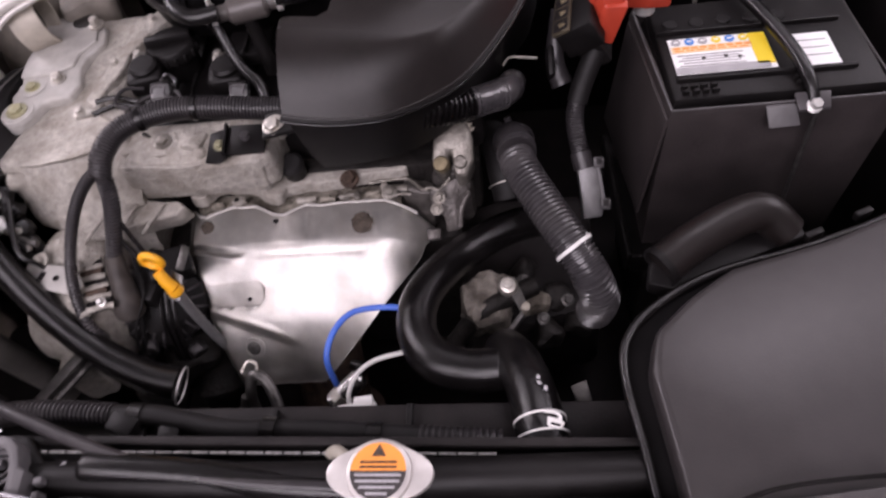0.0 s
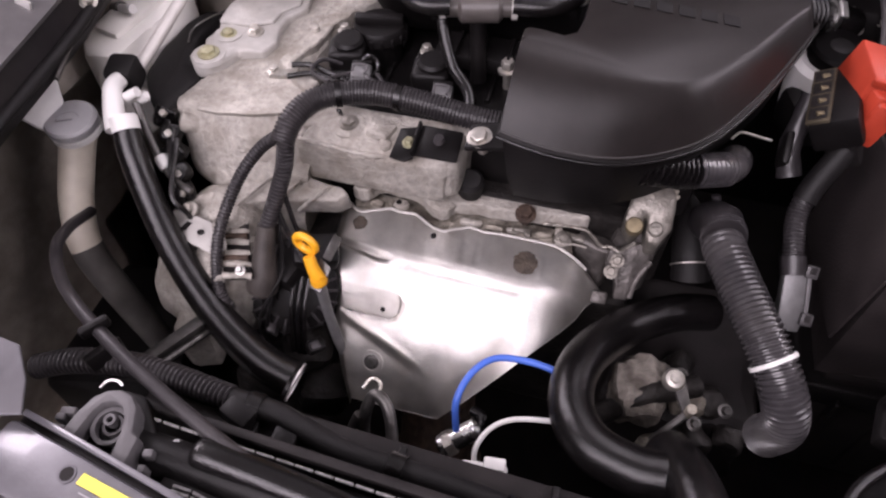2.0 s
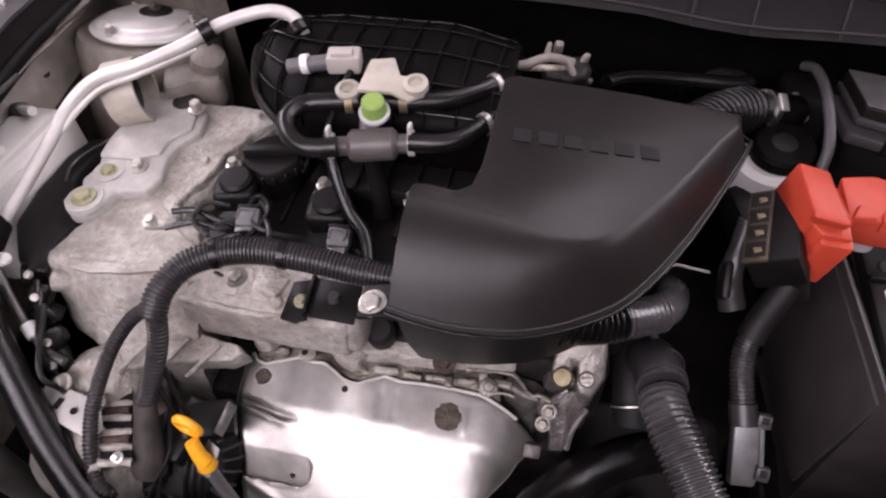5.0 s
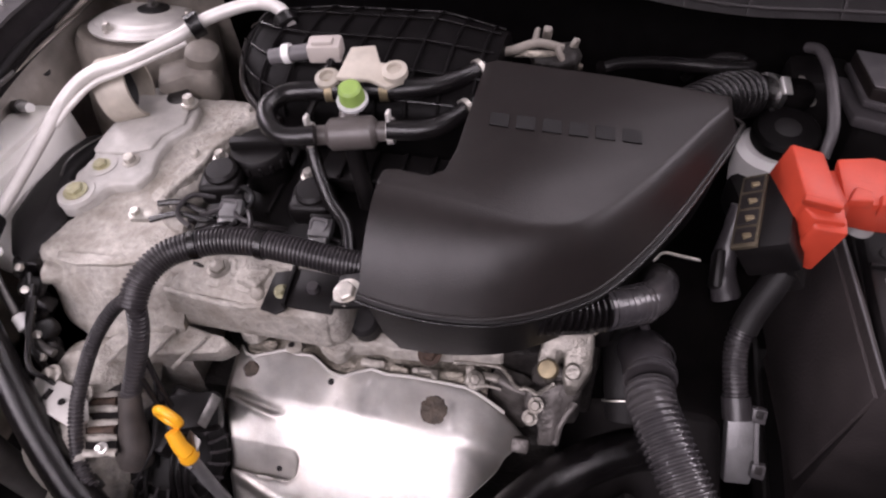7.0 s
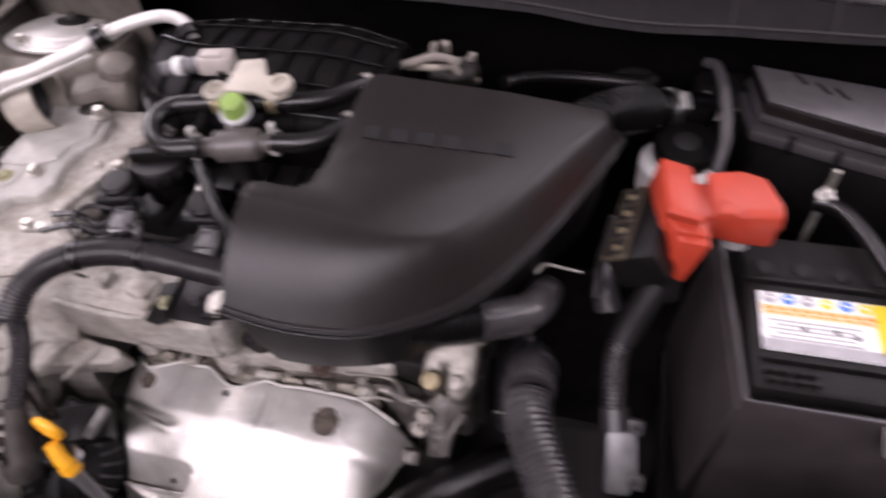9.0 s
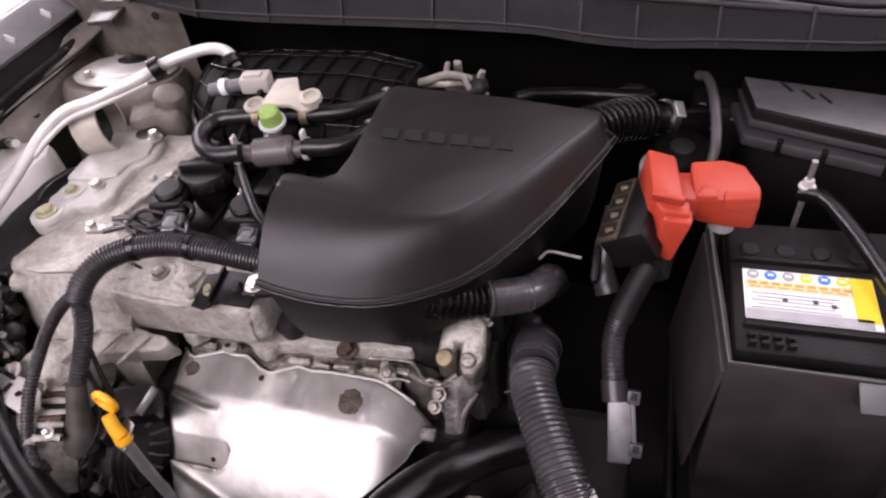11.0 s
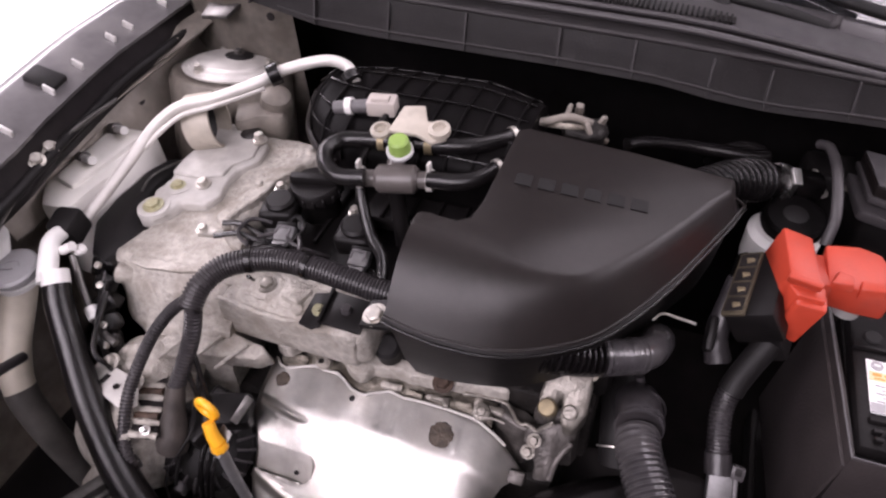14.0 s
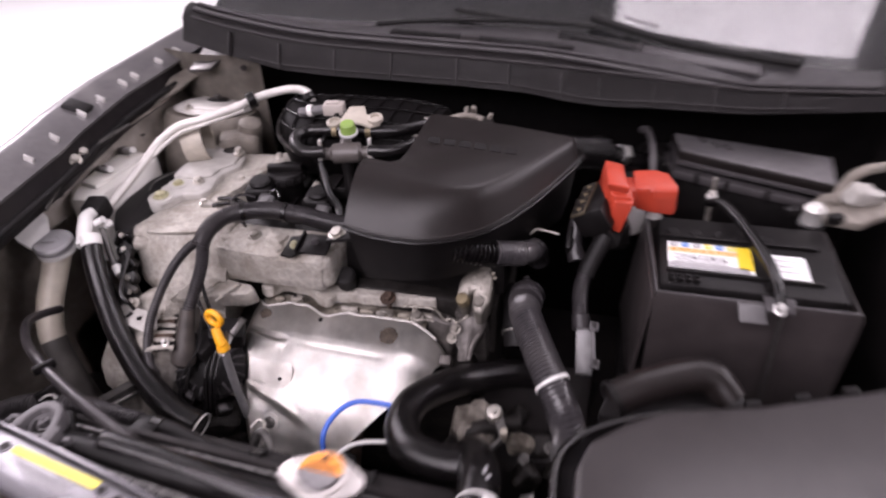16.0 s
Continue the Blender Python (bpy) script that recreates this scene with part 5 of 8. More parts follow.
part("tower_body", lathe([(0.092, 0), (0.092, 0.2), (0.088, 0.285), (0.082, 0.296), (0.06, 0.297)], (-0.60, 0.655, 0.560), (0.05, 0.20, 1), 36), DUSTY, tower)
part("top_plate", lathe([(0.070, 0), (0.071, 0.003), (0.064, 0.005), (0.062, 0.008), (0.052, 0.0095), (0.050, 0.013), (0.040, 0.0145), (0.0, 0.015)], (-0.580, 0.712, 0.852), (0.05, 0.24, 1), 48), PIPEM, tower, "pale brushed metal top plate")
part("rubber_top", lathe([(0.020, -0.004), (0.020, 0.001), (0.014, 0.003), (0, 0.0035)], (-0.576, 0.728, 0.864), (0.05, 0.24, 1), 32), RUBBER_MATT, tower, "black rubber strut top")
part("strut_nut", hexhead((-0.576, 0.728, 0.867), (0, 0, 1), 0.006, 0.007), STEEL_DARK, tower)
for a in (0.2, 2.4, 4.4):
    part("tower_stud", hexhead((-0.578 + 0.056 * math.cos(a), 0.712 + 0.056 * math.sin(a), 0.860 - 0.0135 * math.sin(a)), (0, 0, 1), 0.005, 0.010), ZINC, tower)
bm = bmesh.new()
rows = [[bm.verts.new((x, 0.775 - 0.03 * math.cos((x + 0.58) * 12) + 0.003 * noise.noise(Vector((x * 30, z * 30, 1))), z)) for z in steps(0.70, 0.945, 10)] for x in steps(-0.70, -0.492, 16)]
for a, b in zip(rows, rows[1:]):
    for k in range(len(a) - 1):
        bm.faces.new((a[k], a[k + 1], b[k + 1], b[k]))
bmesh.ops.solidify(bm, geom=bm.faces[:], thickness=0.003)
part("tower_wall", bm, DUSTY, tower, "dusty beige pressed wall")
part("wall_hole", lathe([(0.006, 0), (0.006, 0.002)], (-0.515, 0.742, 0.925), (0, -1, 0), 14), DARKBAY, tower)


# ---- intake resonator ----
res = thing("intake_resonator", (-0.04, 0.45, 0.79), "satin black plastic intake resonator box with rolled front edge", "intake resonator")


def top_z(x, y):
    return 0.9535 - 0.13 * (x + 0.12) + 0.06 * (y - 0.573)


def seam_z(x):
    return 0.8835 + 0.9 * (x + 0.04) ** 2


# seam point, top-edge point and breadth of the rolled shoulder at each station, round the box
STATIONS = [((-0.1735, 0.3410), (-0.1715, 0.412), 0.92), ((-0.145, 0.3395), (-0.144, 0.4125), 0.90), ((-0.112, 0.3410), (-0.110, 0.411), 0.86), ((-0.070, 0.349), (-0.071, 0.408), 0.80), ((-0.028, 0.369), (-0.042, 0.409), 0.72),
            ((0.008, 0.398), (-0.016, 0.421), 0.64), ((0.050, 0.462), (0.024, 0.473), 0.60), ((0.089, 0.540), (0.069, 0.546), 0.60), ((0.100, 0.566), (0.086, 0.568), 0.6), ((0.097, 0.587), (0.088, 0.582), 0.6),
            ((0.0, 0.588), (0.0, 0.581), 0.9), ((-0.112, 0.579), (-0.110, 0.573), 0.9), ((-0.1235, 0.572), (-0.1195, 0.566), 0.9), ((-0.1265, 0.466), (-0.1215, 0.460), 0.9), ((-0.1290, 0.443), (-0.1255, 0.435), 0.9),
            ((-0.140, 0.431), (-0.1375, 0.4245), 0.9), ((-0.163, 0.430), (-0.1615, 0.4245), 0.9), ((-0.1715, 0.427), (-0.1695, 0.423), 0.9), ((-0.1738, 0.415), (-0.1712, 0.4205), 0.9), ((-0.1742, 0.376), (-0.1717, 0.416), 0.92)]
front_line = spline([(*s, k) for s, t, k in STATIONS[:9]], 6)
front_top = spline([(*t, 0) for s, t, k in STATIONS[:9]], 6)
loop = [(Vector((s.x, s.y, 0)), Vector((t.x, t.y, 0)), s.z) for s, t in zip(front_line, front_top)] + [(Vector((*s, 0)), Vector((*t, 0)), k) for s, t, k in STATIONS[9:]]
bm = bmesh.new()
rows = []
for q in range(25):
    u = 1 - q / 24
    ring_ = []
    for s, t, k in loop:
        p = t + (s - t) * u
        drop = (u * u / (2 * k) if u < k else u - k / 2) / (1 - k / 2)
        hi = top_z(p.x, p.y)
        ring_.append(bm.verts.new((p.x, p.y, hi + (seam_z(s.x) - hi) * drop)))
    rows.append(ring_)
for a, b in zip(rows, rows[1:]):
    for k in range(len(a)):
        bm.faces.new((a[k], a[(k + 1) % len(a)], b[(k + 1) % len(a)], b[k]))
inner_ = [bm.verts.new((v.co.x * 0.985 - 0.0009, v.co.y + (0.5 - v.co.y) * 0.015, v.co.z + 0.0004)) for v in rows[-1]]
for k in range(len(inner_)):
    bm.faces.new((rows[-1][k], rows[-1][(k + 1) % len(inner_)], inner_[(k + 1) % len(inner_)], inner_[k]))
bm.faces.new(inner_)
bm.faces.new(rows[0][::-1])
part("cover", bm, PLASTIC, res, angle=50)
mid = Vector((-0.03, 0.47, 0))


def inset(p, d):
    return p + (mid - p).normalized() * d


bm = bmesh.new()
rows = []
for d, z, lift in ((-0.0012, -0.0005, 1), (-0.0034, -0.002, 1), (-0.0036, -0.005, 1), (-0.001, -0.0075, 1), (0.003, -0.009, 1), (0.012, 0.836, 0), (0.022, 0.806, 0), (0.034, 0.800, 0)):
    rows.append([bm.verts.new((inset(s, d).x, inset(s, d).y, seam_z(s.x) + z if lift else z)) for s, t, k in loop])
for a, b in zip(rows, rows[1:]):
    for k in range(len(a)):
        bm.faces.new((a[k], a[(k + 1) % len(a)], b[(k + 1) % len(a)], b[k]))
bm.faces.new(rows[-1])
bm.faces.new(rows[0][::-1])
part("lower_shell", bm, PLASTIC_DARK, res)
part("seam_bead", tube([(s.x + (s.x - mid.x) * 0.006, s.y + (s.y - mid.y) * 0.006, seam_z(s.x) + 0.0006) for s, t, k in loop], 0.0017, 8, 2), PLASTIC, res)
part("shell_lip", tube([(inset(s, -0.0042).x, inset(s, -0.0042).y, seam_z(s.x) - 0.0042) for s, t, k in loop[:52]], 0.0013, 8, 2), RUBBER, res, "glossy moulded lip below the seam")


# worn emblem, kept as plain bars
def tilt_at(x, y):
    gx = (top_z(x + 0.008, y) - top_z(x - 0.008, y)) / 0.016
    gy = (top_z(x, y + 0.009) - top_z(x, y - 0.009)) / 0.018
    return (math.degrees(math.atan(gy)), -math.degrees(math.atan(gx)), 5)


for k in range(6):
    x, y = -0.0955 + 0.0213 * k, 0.4995 + 0.0022 * k
    part("emblem_bar", box((x, y, top_z(x, y) + 0.0009), (0.0155, 0.0150, 0.0009), 0, tilt_at(x, y)), RUBBER_MATT, res, "glossy black moulded bar")
part("mount_ear", plate([(-0.165, 0.352, 0.866), (-0.208, 0.350, 0.858), (-0.208, 0.380, 0.862), (-0.165, 0.385, 0.872)], (0, 0, 0.006), 0.002), PLASTIC_DARK, res)
bolt((-0.213, 0.378, 0.838), (-0.15, -0.25, 1), 0.0085, 0.008, ZINC, "large pale zinc flange bolt holding the resonator", move=(0.0173, -0.015, 0.0287))
bolt((-0.206, 0.462, 0.842), (0, -0.1, 1), 0.0075, 0.014, ZINC, "zinc bolt beside the resonator's edge", stem=0.04, move=(0.0081, 0.0465, -0.0041))
br = thing("harness_bracket", (-0.27, 0.38, 0.80), "black folded steel bracket bolted on the cam housing", "bracket", move=(0.0019, 0.0071, -0.002))
part("bracket_plate", plate([(-0.292, 0.358, 0.817), (-0.275, 0.354, 0.819), (-0.266, 0.358, 0.822), (-0.270, 0.398, 0.828), (-0.290, 0.394, 0.825)], (0, 0, 0.003), 0.001), PLASTIC_DARK, br)
part("bracket_arm", plate([(-0.267, 0.361, 0.823), (-0.220, 0.357, 0.828), (-0.222, 0.394, 0.834), (-0.268, 0.400, 0.829)], (0, 0, 0.004), 0.0015), PLASTIC_DARK, br)
part("bracket_nut", hexhead((-0.275, 0.374, 0.8275), (0, -0.15, 1), 0.0048, 0.007), ZINC_YELLOW, br, "yellow zinc nut")
part("arm_boss", lathe([(0.006, 0), (0.005, 0.006), (0, 0.0062)], (-0.244, 0.378, 0.834), (0, -0.1, 1), 14), PLASTIC_GREY, br)
part("bracket_fold", plate([(-0.270, 0.360, 0.823), (-0.266, 0.360, 0.823), (-0.268, 0.401, 0.829), (-0.272, 0.401, 0.829)], (0, 0, 0.008), 0.001), PLASTIC_DARK, br)

# bellows to the throttle
bel = thing("intake_bellows", (0.12, 0.68, 0.80), "black ribbed rubber intake bellows with a bright clamp", "intake hose")
part("bellows", tube([(0.050, 0.612, 0.868), (0.074, 0.650, 0.858), (0.102, 0.688, 0.846), (0.132, 0.721, 0.831)], 0.0225, 22, 10, 0.0105, 0.0075), RUBBER, bel)
part("cuff", tube([(0.128, 0.718, 0.835), (0.160, 0.745, 0.816), (0.20, 0.775, 0.795)], 0.0200, 20), RUBBER, bel)
band = part("clamp_band", ring((0.1565, 0.742, 0.8185), (0.72, 0.58, -0.42), 0.0222, 0.003, 0.010, 32), CHROME, bel, "bright steel hose clamp")
tilt_ = Matrix((Vector((0.709, 0.571, -0.414)), Vector((-0.280, 0.768, 0.576)), Vector((0.647, -0.291, 0.705)))).transposed().to_4x4()
part("clamp_screw", box_at(Matrix.Translation((0.1722, 0.7348, 0.8355)) @ tilt_, (0.014, 0.020, 0.004)), ALLOY, band, "bright worm-drive clamp plate")
solo("rubber_strap_pipe", tube([(0.190, 0.775, 0.858), (0.199, 0.757, 0.865), (0.207, 0.720, 0.858), (0.211, 0.673, 0.836), (0.207, 0.650, 0.812)], 0.0058, 12), PLASTIC_GREY, "dark grey bent rubber pipe beside the air box", "pipe")
thr = thing("throttle_body", (0.2, 0.76, 0.78), "dark metal throttle housing with small screws behind the bellows", "throttle", move=(0.01, 0.045, -0.04))
part("housing", box((0.215, 0.775, 0.80), (0.07, 0.06, 0.09), 0.012), PLASTIC_DARK, thr)
for p in ((0.192, 0.752, 0.838), (0.206, 0.738, 0.822), (0.232, 0.75, 0.83)):
    part("screw", hexhead(p, (0, -0.3, 1), 0.005, 0.007), ZINC, thr)

# ---- intake manifold ----
imf = thing("intake_manifold", (-0.25, 0.62, 0.80), "black ribbed plastic intake manifold at the back of the engine", "intake manifold", move=(0.0075, -0.0107, 0.0118))
FRONT = [(-0.422, 0.676), (-0.412, 0.645), (-0.392, 0.603), (-0.36, 0.568), (-0.33, 0.552), (-0.125, 0.552)]
BACK = [(-0.422, 0.680), (-0.41, 0.698), (-0.394, 0.708), (-0.333, 0.728), (-0.2, 0.730), (-0.125, 0.70)]


def dome(x, a, grow=0.0):
    lo, hi = interp(x, FRONT), interp(x, BACK)
    w = (hi - lo) / 2 + grow
    h = (0.040 if math.sin(a) > 0 else 0.07) * min(1.0, w / 0.06) + grow
    return ((x), (lo + hi) / 2 - w * math.cos(a), 0.876 + h * math.copysign(abs(math.sin(a)) ** 0.7, math.sin(a)))


bm = bmesh.new()
sec = [[bm.verts.new(dome(x, 2 * math.pi * k / 24)) for k in range(24)] for x in steps(-0.421, -0.125, 30)]
for a, b in zip(sec, sec[1:]):
    for k in range(24):
        bm.faces.new((a[k], a[(k + 1) % 24], b[(k + 1) % 24], b[k]))
bm.faces.new(sec[0][::-1])
bm.faces.new(sec[-1])
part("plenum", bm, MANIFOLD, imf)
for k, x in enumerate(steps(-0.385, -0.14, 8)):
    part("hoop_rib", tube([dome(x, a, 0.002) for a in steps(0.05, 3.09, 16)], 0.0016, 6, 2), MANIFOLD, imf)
for a in (0.55, 1.05, 1.57, 2.1, 2.6):
    part("long_rib", tube([dome(x, a, 0.002) for x in steps(-0.405, -0.13, 14)], 0.0014, 6, 2), RUBBER, imf)
rim = [(x, y - 0.004, 0.876) for x, y in FRONT[::-1][1:]] + [(x, y + 0.003, 0.876) for x, y in BACK]
part("end_flange", tube(rim, 0.0042, 8, 6), PLASTIC, imf, "thin black moulded rim")

# solenoid and its sensors
sol = thing("purge_valve", (-0.235, 0.51, 0.86), "grey vacuum valve with bright clips between two black hoses", "valve", move=(0.0041, -0.0028, 0.0072))
part("valve_body", rod((-0.256, 0.501, 0.905), (-0.212, 0.510, 0.907), 0.0150, 20, 0.004), VALVE, sol)
part("stub", rod((-0.272, 0.4975, 0.905), (-0.198, 0.513, 0.907), 0.009, 14), VALVE, sol)
part("top_stub", rod((-0.240, 0.510, 0.908), (-0.243, 0.527, 0.914), 0.009, 14), VALVE, sol)
part("lower_leg", rod((-0.236, 0.505, 0.90), (-0.232, 0.50, 0.82), 0.009, 12), PLASTIC_DARK, sol)
for p in ((-0.272, 0.4985, 0.905), (-0.200, 0.5125, 0.907)):
    hc = part("hose_clip", ring(p, (1, 0.2, 0), 0.0118, 0.0018, 0.006), PIPEM, sol, "bright spring hose clip")
    part("clip_ear", box((p[0], p[1], p[2] + 0.017), (0.0035, 0.008, 0.010), 0.001), PIPEM, hc)
cap = thing("green_cap", (-0.243, 0.532, 0.915), "small lime green plastic cap on the vacuum valve", "cap", move=(0.0143, -0.0169, 0.0249))
part("cap_body", lathe([(0.0115, 0), (0.0115, 0.005), (0.0108, 0.009), (0.0102, 0.014), (0.008, 0.016), (0, 0.0162)], (-0.243, 0.532, 0.917), (0.05, -0.25, 1), 20), GREEN, cap)
part("cap_rim", ring((-0.243, 0.531, 0.9165), (0.05, -0.25, 1), 0.0140, 0.004, 0.003), CAPGREY, cap)
brk = thing("sensor_bracket", (-0.235, 0.575, 0.92), "pale zinc sensor bracket with two round bosses", "bracket", move=(0.0103, -0.0184, 0.0139))
part("plate_body", plate([(-0.262, 0.556, 0.928), (-0.258, 0.592, 0.936), (-0.236, 0.598, 0.936), (-0.226, 0.578, 0.932), (-0.205, 0.578, 0.930), (-0.200, 0.562, 0.926), (-0.214, 0.553, 0.924), (-0.232, 0.560, 0.926)], (0, 0, 0.005), 0.0015), RINGM, brk)
for p, m in (((-0.209, 0.568, 0.932), RINGM), ((-0.272, 0.560, 0.924), TAN)):
    part("boss", lathe([(0.0115, 0), (0.0115, 0.006), (0.007, 0.008), (0.006, 0.004), (0, 0.004)], p, (0, -0.2, 1), 20), m, brk)
sen = thing("pressure_sensor", (-0.30, 0.597, 0.92), "yellowed white plastic sensor plug on a grey sensor", "sensor", move=(0.0103, -0.0184, 0.0139))
plug = part("plug", box((-0.285, 0.594, 0.935), (0.032, 0.022, 0.018), 0.003, (0, 0, 10)), PLUG_BEIGE, sen)
part("plug_latch", box((-0.285, 0.591, 0.945), (0.02, 0.010, 0.005), 0.001, (0, 0, 10)), PLUG_BEIGE, plug)
part("sensor_stem", rod((-0.340, 0.586, 0.927), (-0.300, 0.592, 0.933), 0.0075, 14), MOUNTGREY, sen)
part("sensor_collar", rod((-0.326, 0.588, 0.930), (-0.319, 0.589, 0.931), 0.0095, 14), WHITE, sen)
part("sensor_lead", tube([(-0.277, 0.588, 0.93), (-0.283, 0.56, 0.915), (-0.288, 0.53, 0.90), (-0.285, 0.505, 0.89)], 0.004, 8), RUBBER, sen)

vh = thing("vacuum_hose", (-0.29, 0.52, 0.89), "black rubber vacuum hose bent in a tight U", "hose", "vacuum hoses", move=(0.0101, -0.012, 0.0162))
part("hose", tube([(-0.268, 0.498, 0.905), (-0.295, 0.493, 0.905), (-0.314, 0.503, 0.908), (-0.322, 0.522, 0.912), (-0.312, 0.540, 0.914), (-0.290, 0.546, 0.915), (-0.262, 0.552, 0.915)], 0.0092, 14), RUBBER, vh)
part("end_clip", ring((-0.270, 0.5495, 0.915), (1, 0.15, 0), 0.0106, 0.0016, 0.007), BRASS, vh)
vh = thing("vacuum_hose", (-0.18, 0.57, 0.90), "black rubber vacuum hose running to the manifold", "hose", "vacuum hoses", move=(0.0084, -0.0088, 0.0135))
part("hose", tube([(-0.238, 0.556, 0.914), (-0.205, 0.563, 0.913), (-0.178, 0.572, 0.912), (-0.155, 0.588, 0.912), (-0.138, 0.606, 0.912)], 0.0095, 14), RUBBER, vh)
part("end_clip", ring((-0.221, 0.560, 0.9135), (1, 0.2, 0), 0.0110, 0.0016, 0.008), BRASS, vh)
part("tail_clip", ring((-0.141, 0.602, 0.912), (0.6, 0.7, 0), 0.0108, 0.0016, 0.005), ZINC, vh)
vh = thing("vacuum_hose", (-0.17, 0.53, 0.90), "black rubber vacuum hose curving up to the resonator", "hose", "vacuum hoses", move=(0.0071, -0.0061, 0.0115))
part("hose", tube([(-0.204, 0.512, 0.907), (-0.175, 0.516, 0.907), (-0.155, 0.527, 0.908), (-0.138, 0.548, 0.910), (-0.128, 0.556, 0.91)], 0.0092, 14), RUBBER, vh)
part("tail_clip", ring((-0.140, 0.545, 0.91), (0.6, 0.7, 0), 0.0108, 0.0016, 0.005), ZINC, vh)
fit = thing("pipe_fittings", (-0.1, 0.67, 0.87), "dull beige metal pipe fittings with small clips on the manifold", "fittings", move=(0.0071, -0.0028, 0.0045))
part("fitting_pipe", tube([(-0.160, 0.662, 0.893), (-0.14, 0.652, 0.902), (-0.118, 0.655, 0.906), (-0.095, 0.672, 0.905), (-0.07, 0.678, 0.897)], 0.0048, 10), DUSTY, fit)
part("fitting_pipe", tube([(-0.125, 0.665, 0.895), (-0.10, 0.660, 0.90), (-0.075, 0.668, 0.895), (-0.05, 0.672, 0.88)], 0.0036, 10), CAST_DIRTY, fit)
part("fitting_knob", rough_up(divide(lathe([(0.010, -0.01), (0.012, 0.0), (0.009, 0.012), (0, 0.014)], (-0.152, 0.668, 0.893), (0.7, -0.2, 0.6), 14), 1), 0.003, 90), CAST_DIRTY, fit)
for k, p in enumerate(((-0.088, 0.690, 0.905), (-0.06, 0.682, 0.898), (-0.098, 0.676, 0.908), (-0.072, 0.664, 0.90))):
    part("fitting_clip", rough_up(divide(box(p, (0.009, 0.006, 0.020), 0.002, (25 - 12 * k, 10 + 9 * k, 40 * k)), 1), 0.0018, 130, k), DUSTY, fit)
part("fitting_body", rough_up(divide(box((-0.078, 0.675, 0.885), (0.05, 0.035, 0.026), 0.008), 2), 0.006, 60), CAST_DARK, fit)
solo("brake_vacuum_hose", tube([(-0.03, 0.70, 0.868), (-0.005, 0.722, 0.862), (0.05, 0.737, 0.856), (0.11, 0.742, 0.852), (0.132, 0.752, 0.85), (0.120, 0.770, 0.846), (0.095, 0.785, 0.832), (0.07, 0.792, 0.80)], 0.0085, 12), RUBBER, "black rubber vacuum hose looping below the cowl", "hose", move=(0.006, 0.02, -0.018))

# ---- brake fluid reservoir, air cleaner ----
bra = thing("brake_reservoir", (0.17, 0.65, 0.74), "white brake fluid reservoir with a round black cap", "reservoir", move=(0.011, 0.047, -0.028))
part("tank", lathe([(0.036, 0), (0.041, 0.03), (0.041, 0.066), (0.034, 0.073)], (0.163, 0.650, 0.742), (0, 0, 1), 28), WHITE, bra)
part("tank_front", box((0.148, 0.600, 0.765), (0.05, 0.07, 0.05), 0.012, (0, 0, 15)), PLASTIC_DARK, bra)
part("cap", lathe([(0.033, 0), (0.035, 0.004), (0.035, 0.016), (0.031, 0.020), (0.0, 0.021)], (0.168, 0.655, 0.816), (0.02, -0.12, 1), 32), MANIFOLD, bra, "black ribbed screw cap")
part("cap_knob", lathe([(0.014, 0), (0.012, 0.0006), (0, 0.0007)], (0.168, 0.6525, 0.8365), (0.02, -0.12, 1), 18), RUBBER_MATT, bra)
ac = thing("air_cleaner", (0.35, 0.72, 0.66), "black plastic air cleaner box with stepped ribbed lid", "air cleaner")


def lid_outline(grow, z):
    return [(0.242 - grow, 0.792, z), (0.2515 - grow, 0.727 - grow, z), (0.327, 0.699 - grow, z), (0.47 + grow, 0.650 - grow, z), (0.48 + grow, 0.742, z)]


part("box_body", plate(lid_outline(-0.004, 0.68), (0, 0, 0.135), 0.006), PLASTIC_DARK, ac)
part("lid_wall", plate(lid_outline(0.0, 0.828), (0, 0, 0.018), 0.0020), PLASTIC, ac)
# reflection painted in: lid, step and skirt are paler than the black walls
part("lid", plate(lid_outline(-0.0016, 0.8462), (0, 0, 0.0022), 0.0008), MOUNTGREY, ac, "satin lid panel, coloured paler for the ceiling's reflection")
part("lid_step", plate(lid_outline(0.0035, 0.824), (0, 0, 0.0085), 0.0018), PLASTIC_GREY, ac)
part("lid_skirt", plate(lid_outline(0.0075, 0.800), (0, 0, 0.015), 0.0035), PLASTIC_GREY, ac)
for k, (x, y) in enumerate(((0.288, 0.772), (0.309, 0.757), (0.326, 0.750))):
    part("lid_slit", box((x, y, 0.8483), (0.0045, 0.022, 0.0012), 0.0004, (0, 0, 28)), DARKBAY, ac)
for x, y in ((0.283, 0.7075), (0.327, 0.691), (0.385, 0.672)):
    part("lid_clip", box((x, y, 0.8085), (0.006, 0.006, 0.022), 0.0015, (0, 0, -20)), PLASTIC_DARK, ac)
tail = thing("rear_bracket_lump", (0.42, 0.58, 0.80), "pale dusty metal bracket and hinge parts behind the battery", "bracket", move=(0.015, 0.04, -0.03))
part("foot_plate", rough_up(divide(plate([(0.40, 0.545, 0.85), (0.43, 0.60, 0.86), (0.50, 0.60, 0.868), (0.52, 0.555, 0.865), (0.47, 0.525, 0.855)], (0, 0, 0.012), 0.003), 2), 0.004, 40), DUSTY, tail)
part("fold", rough_up(divide(box((0.478, 0.575, 0.885), (0.05, 0.03, 0.03), 0.006, (10, 20, 30)), 2), 0.006, 60), CAST_GREY, tail)
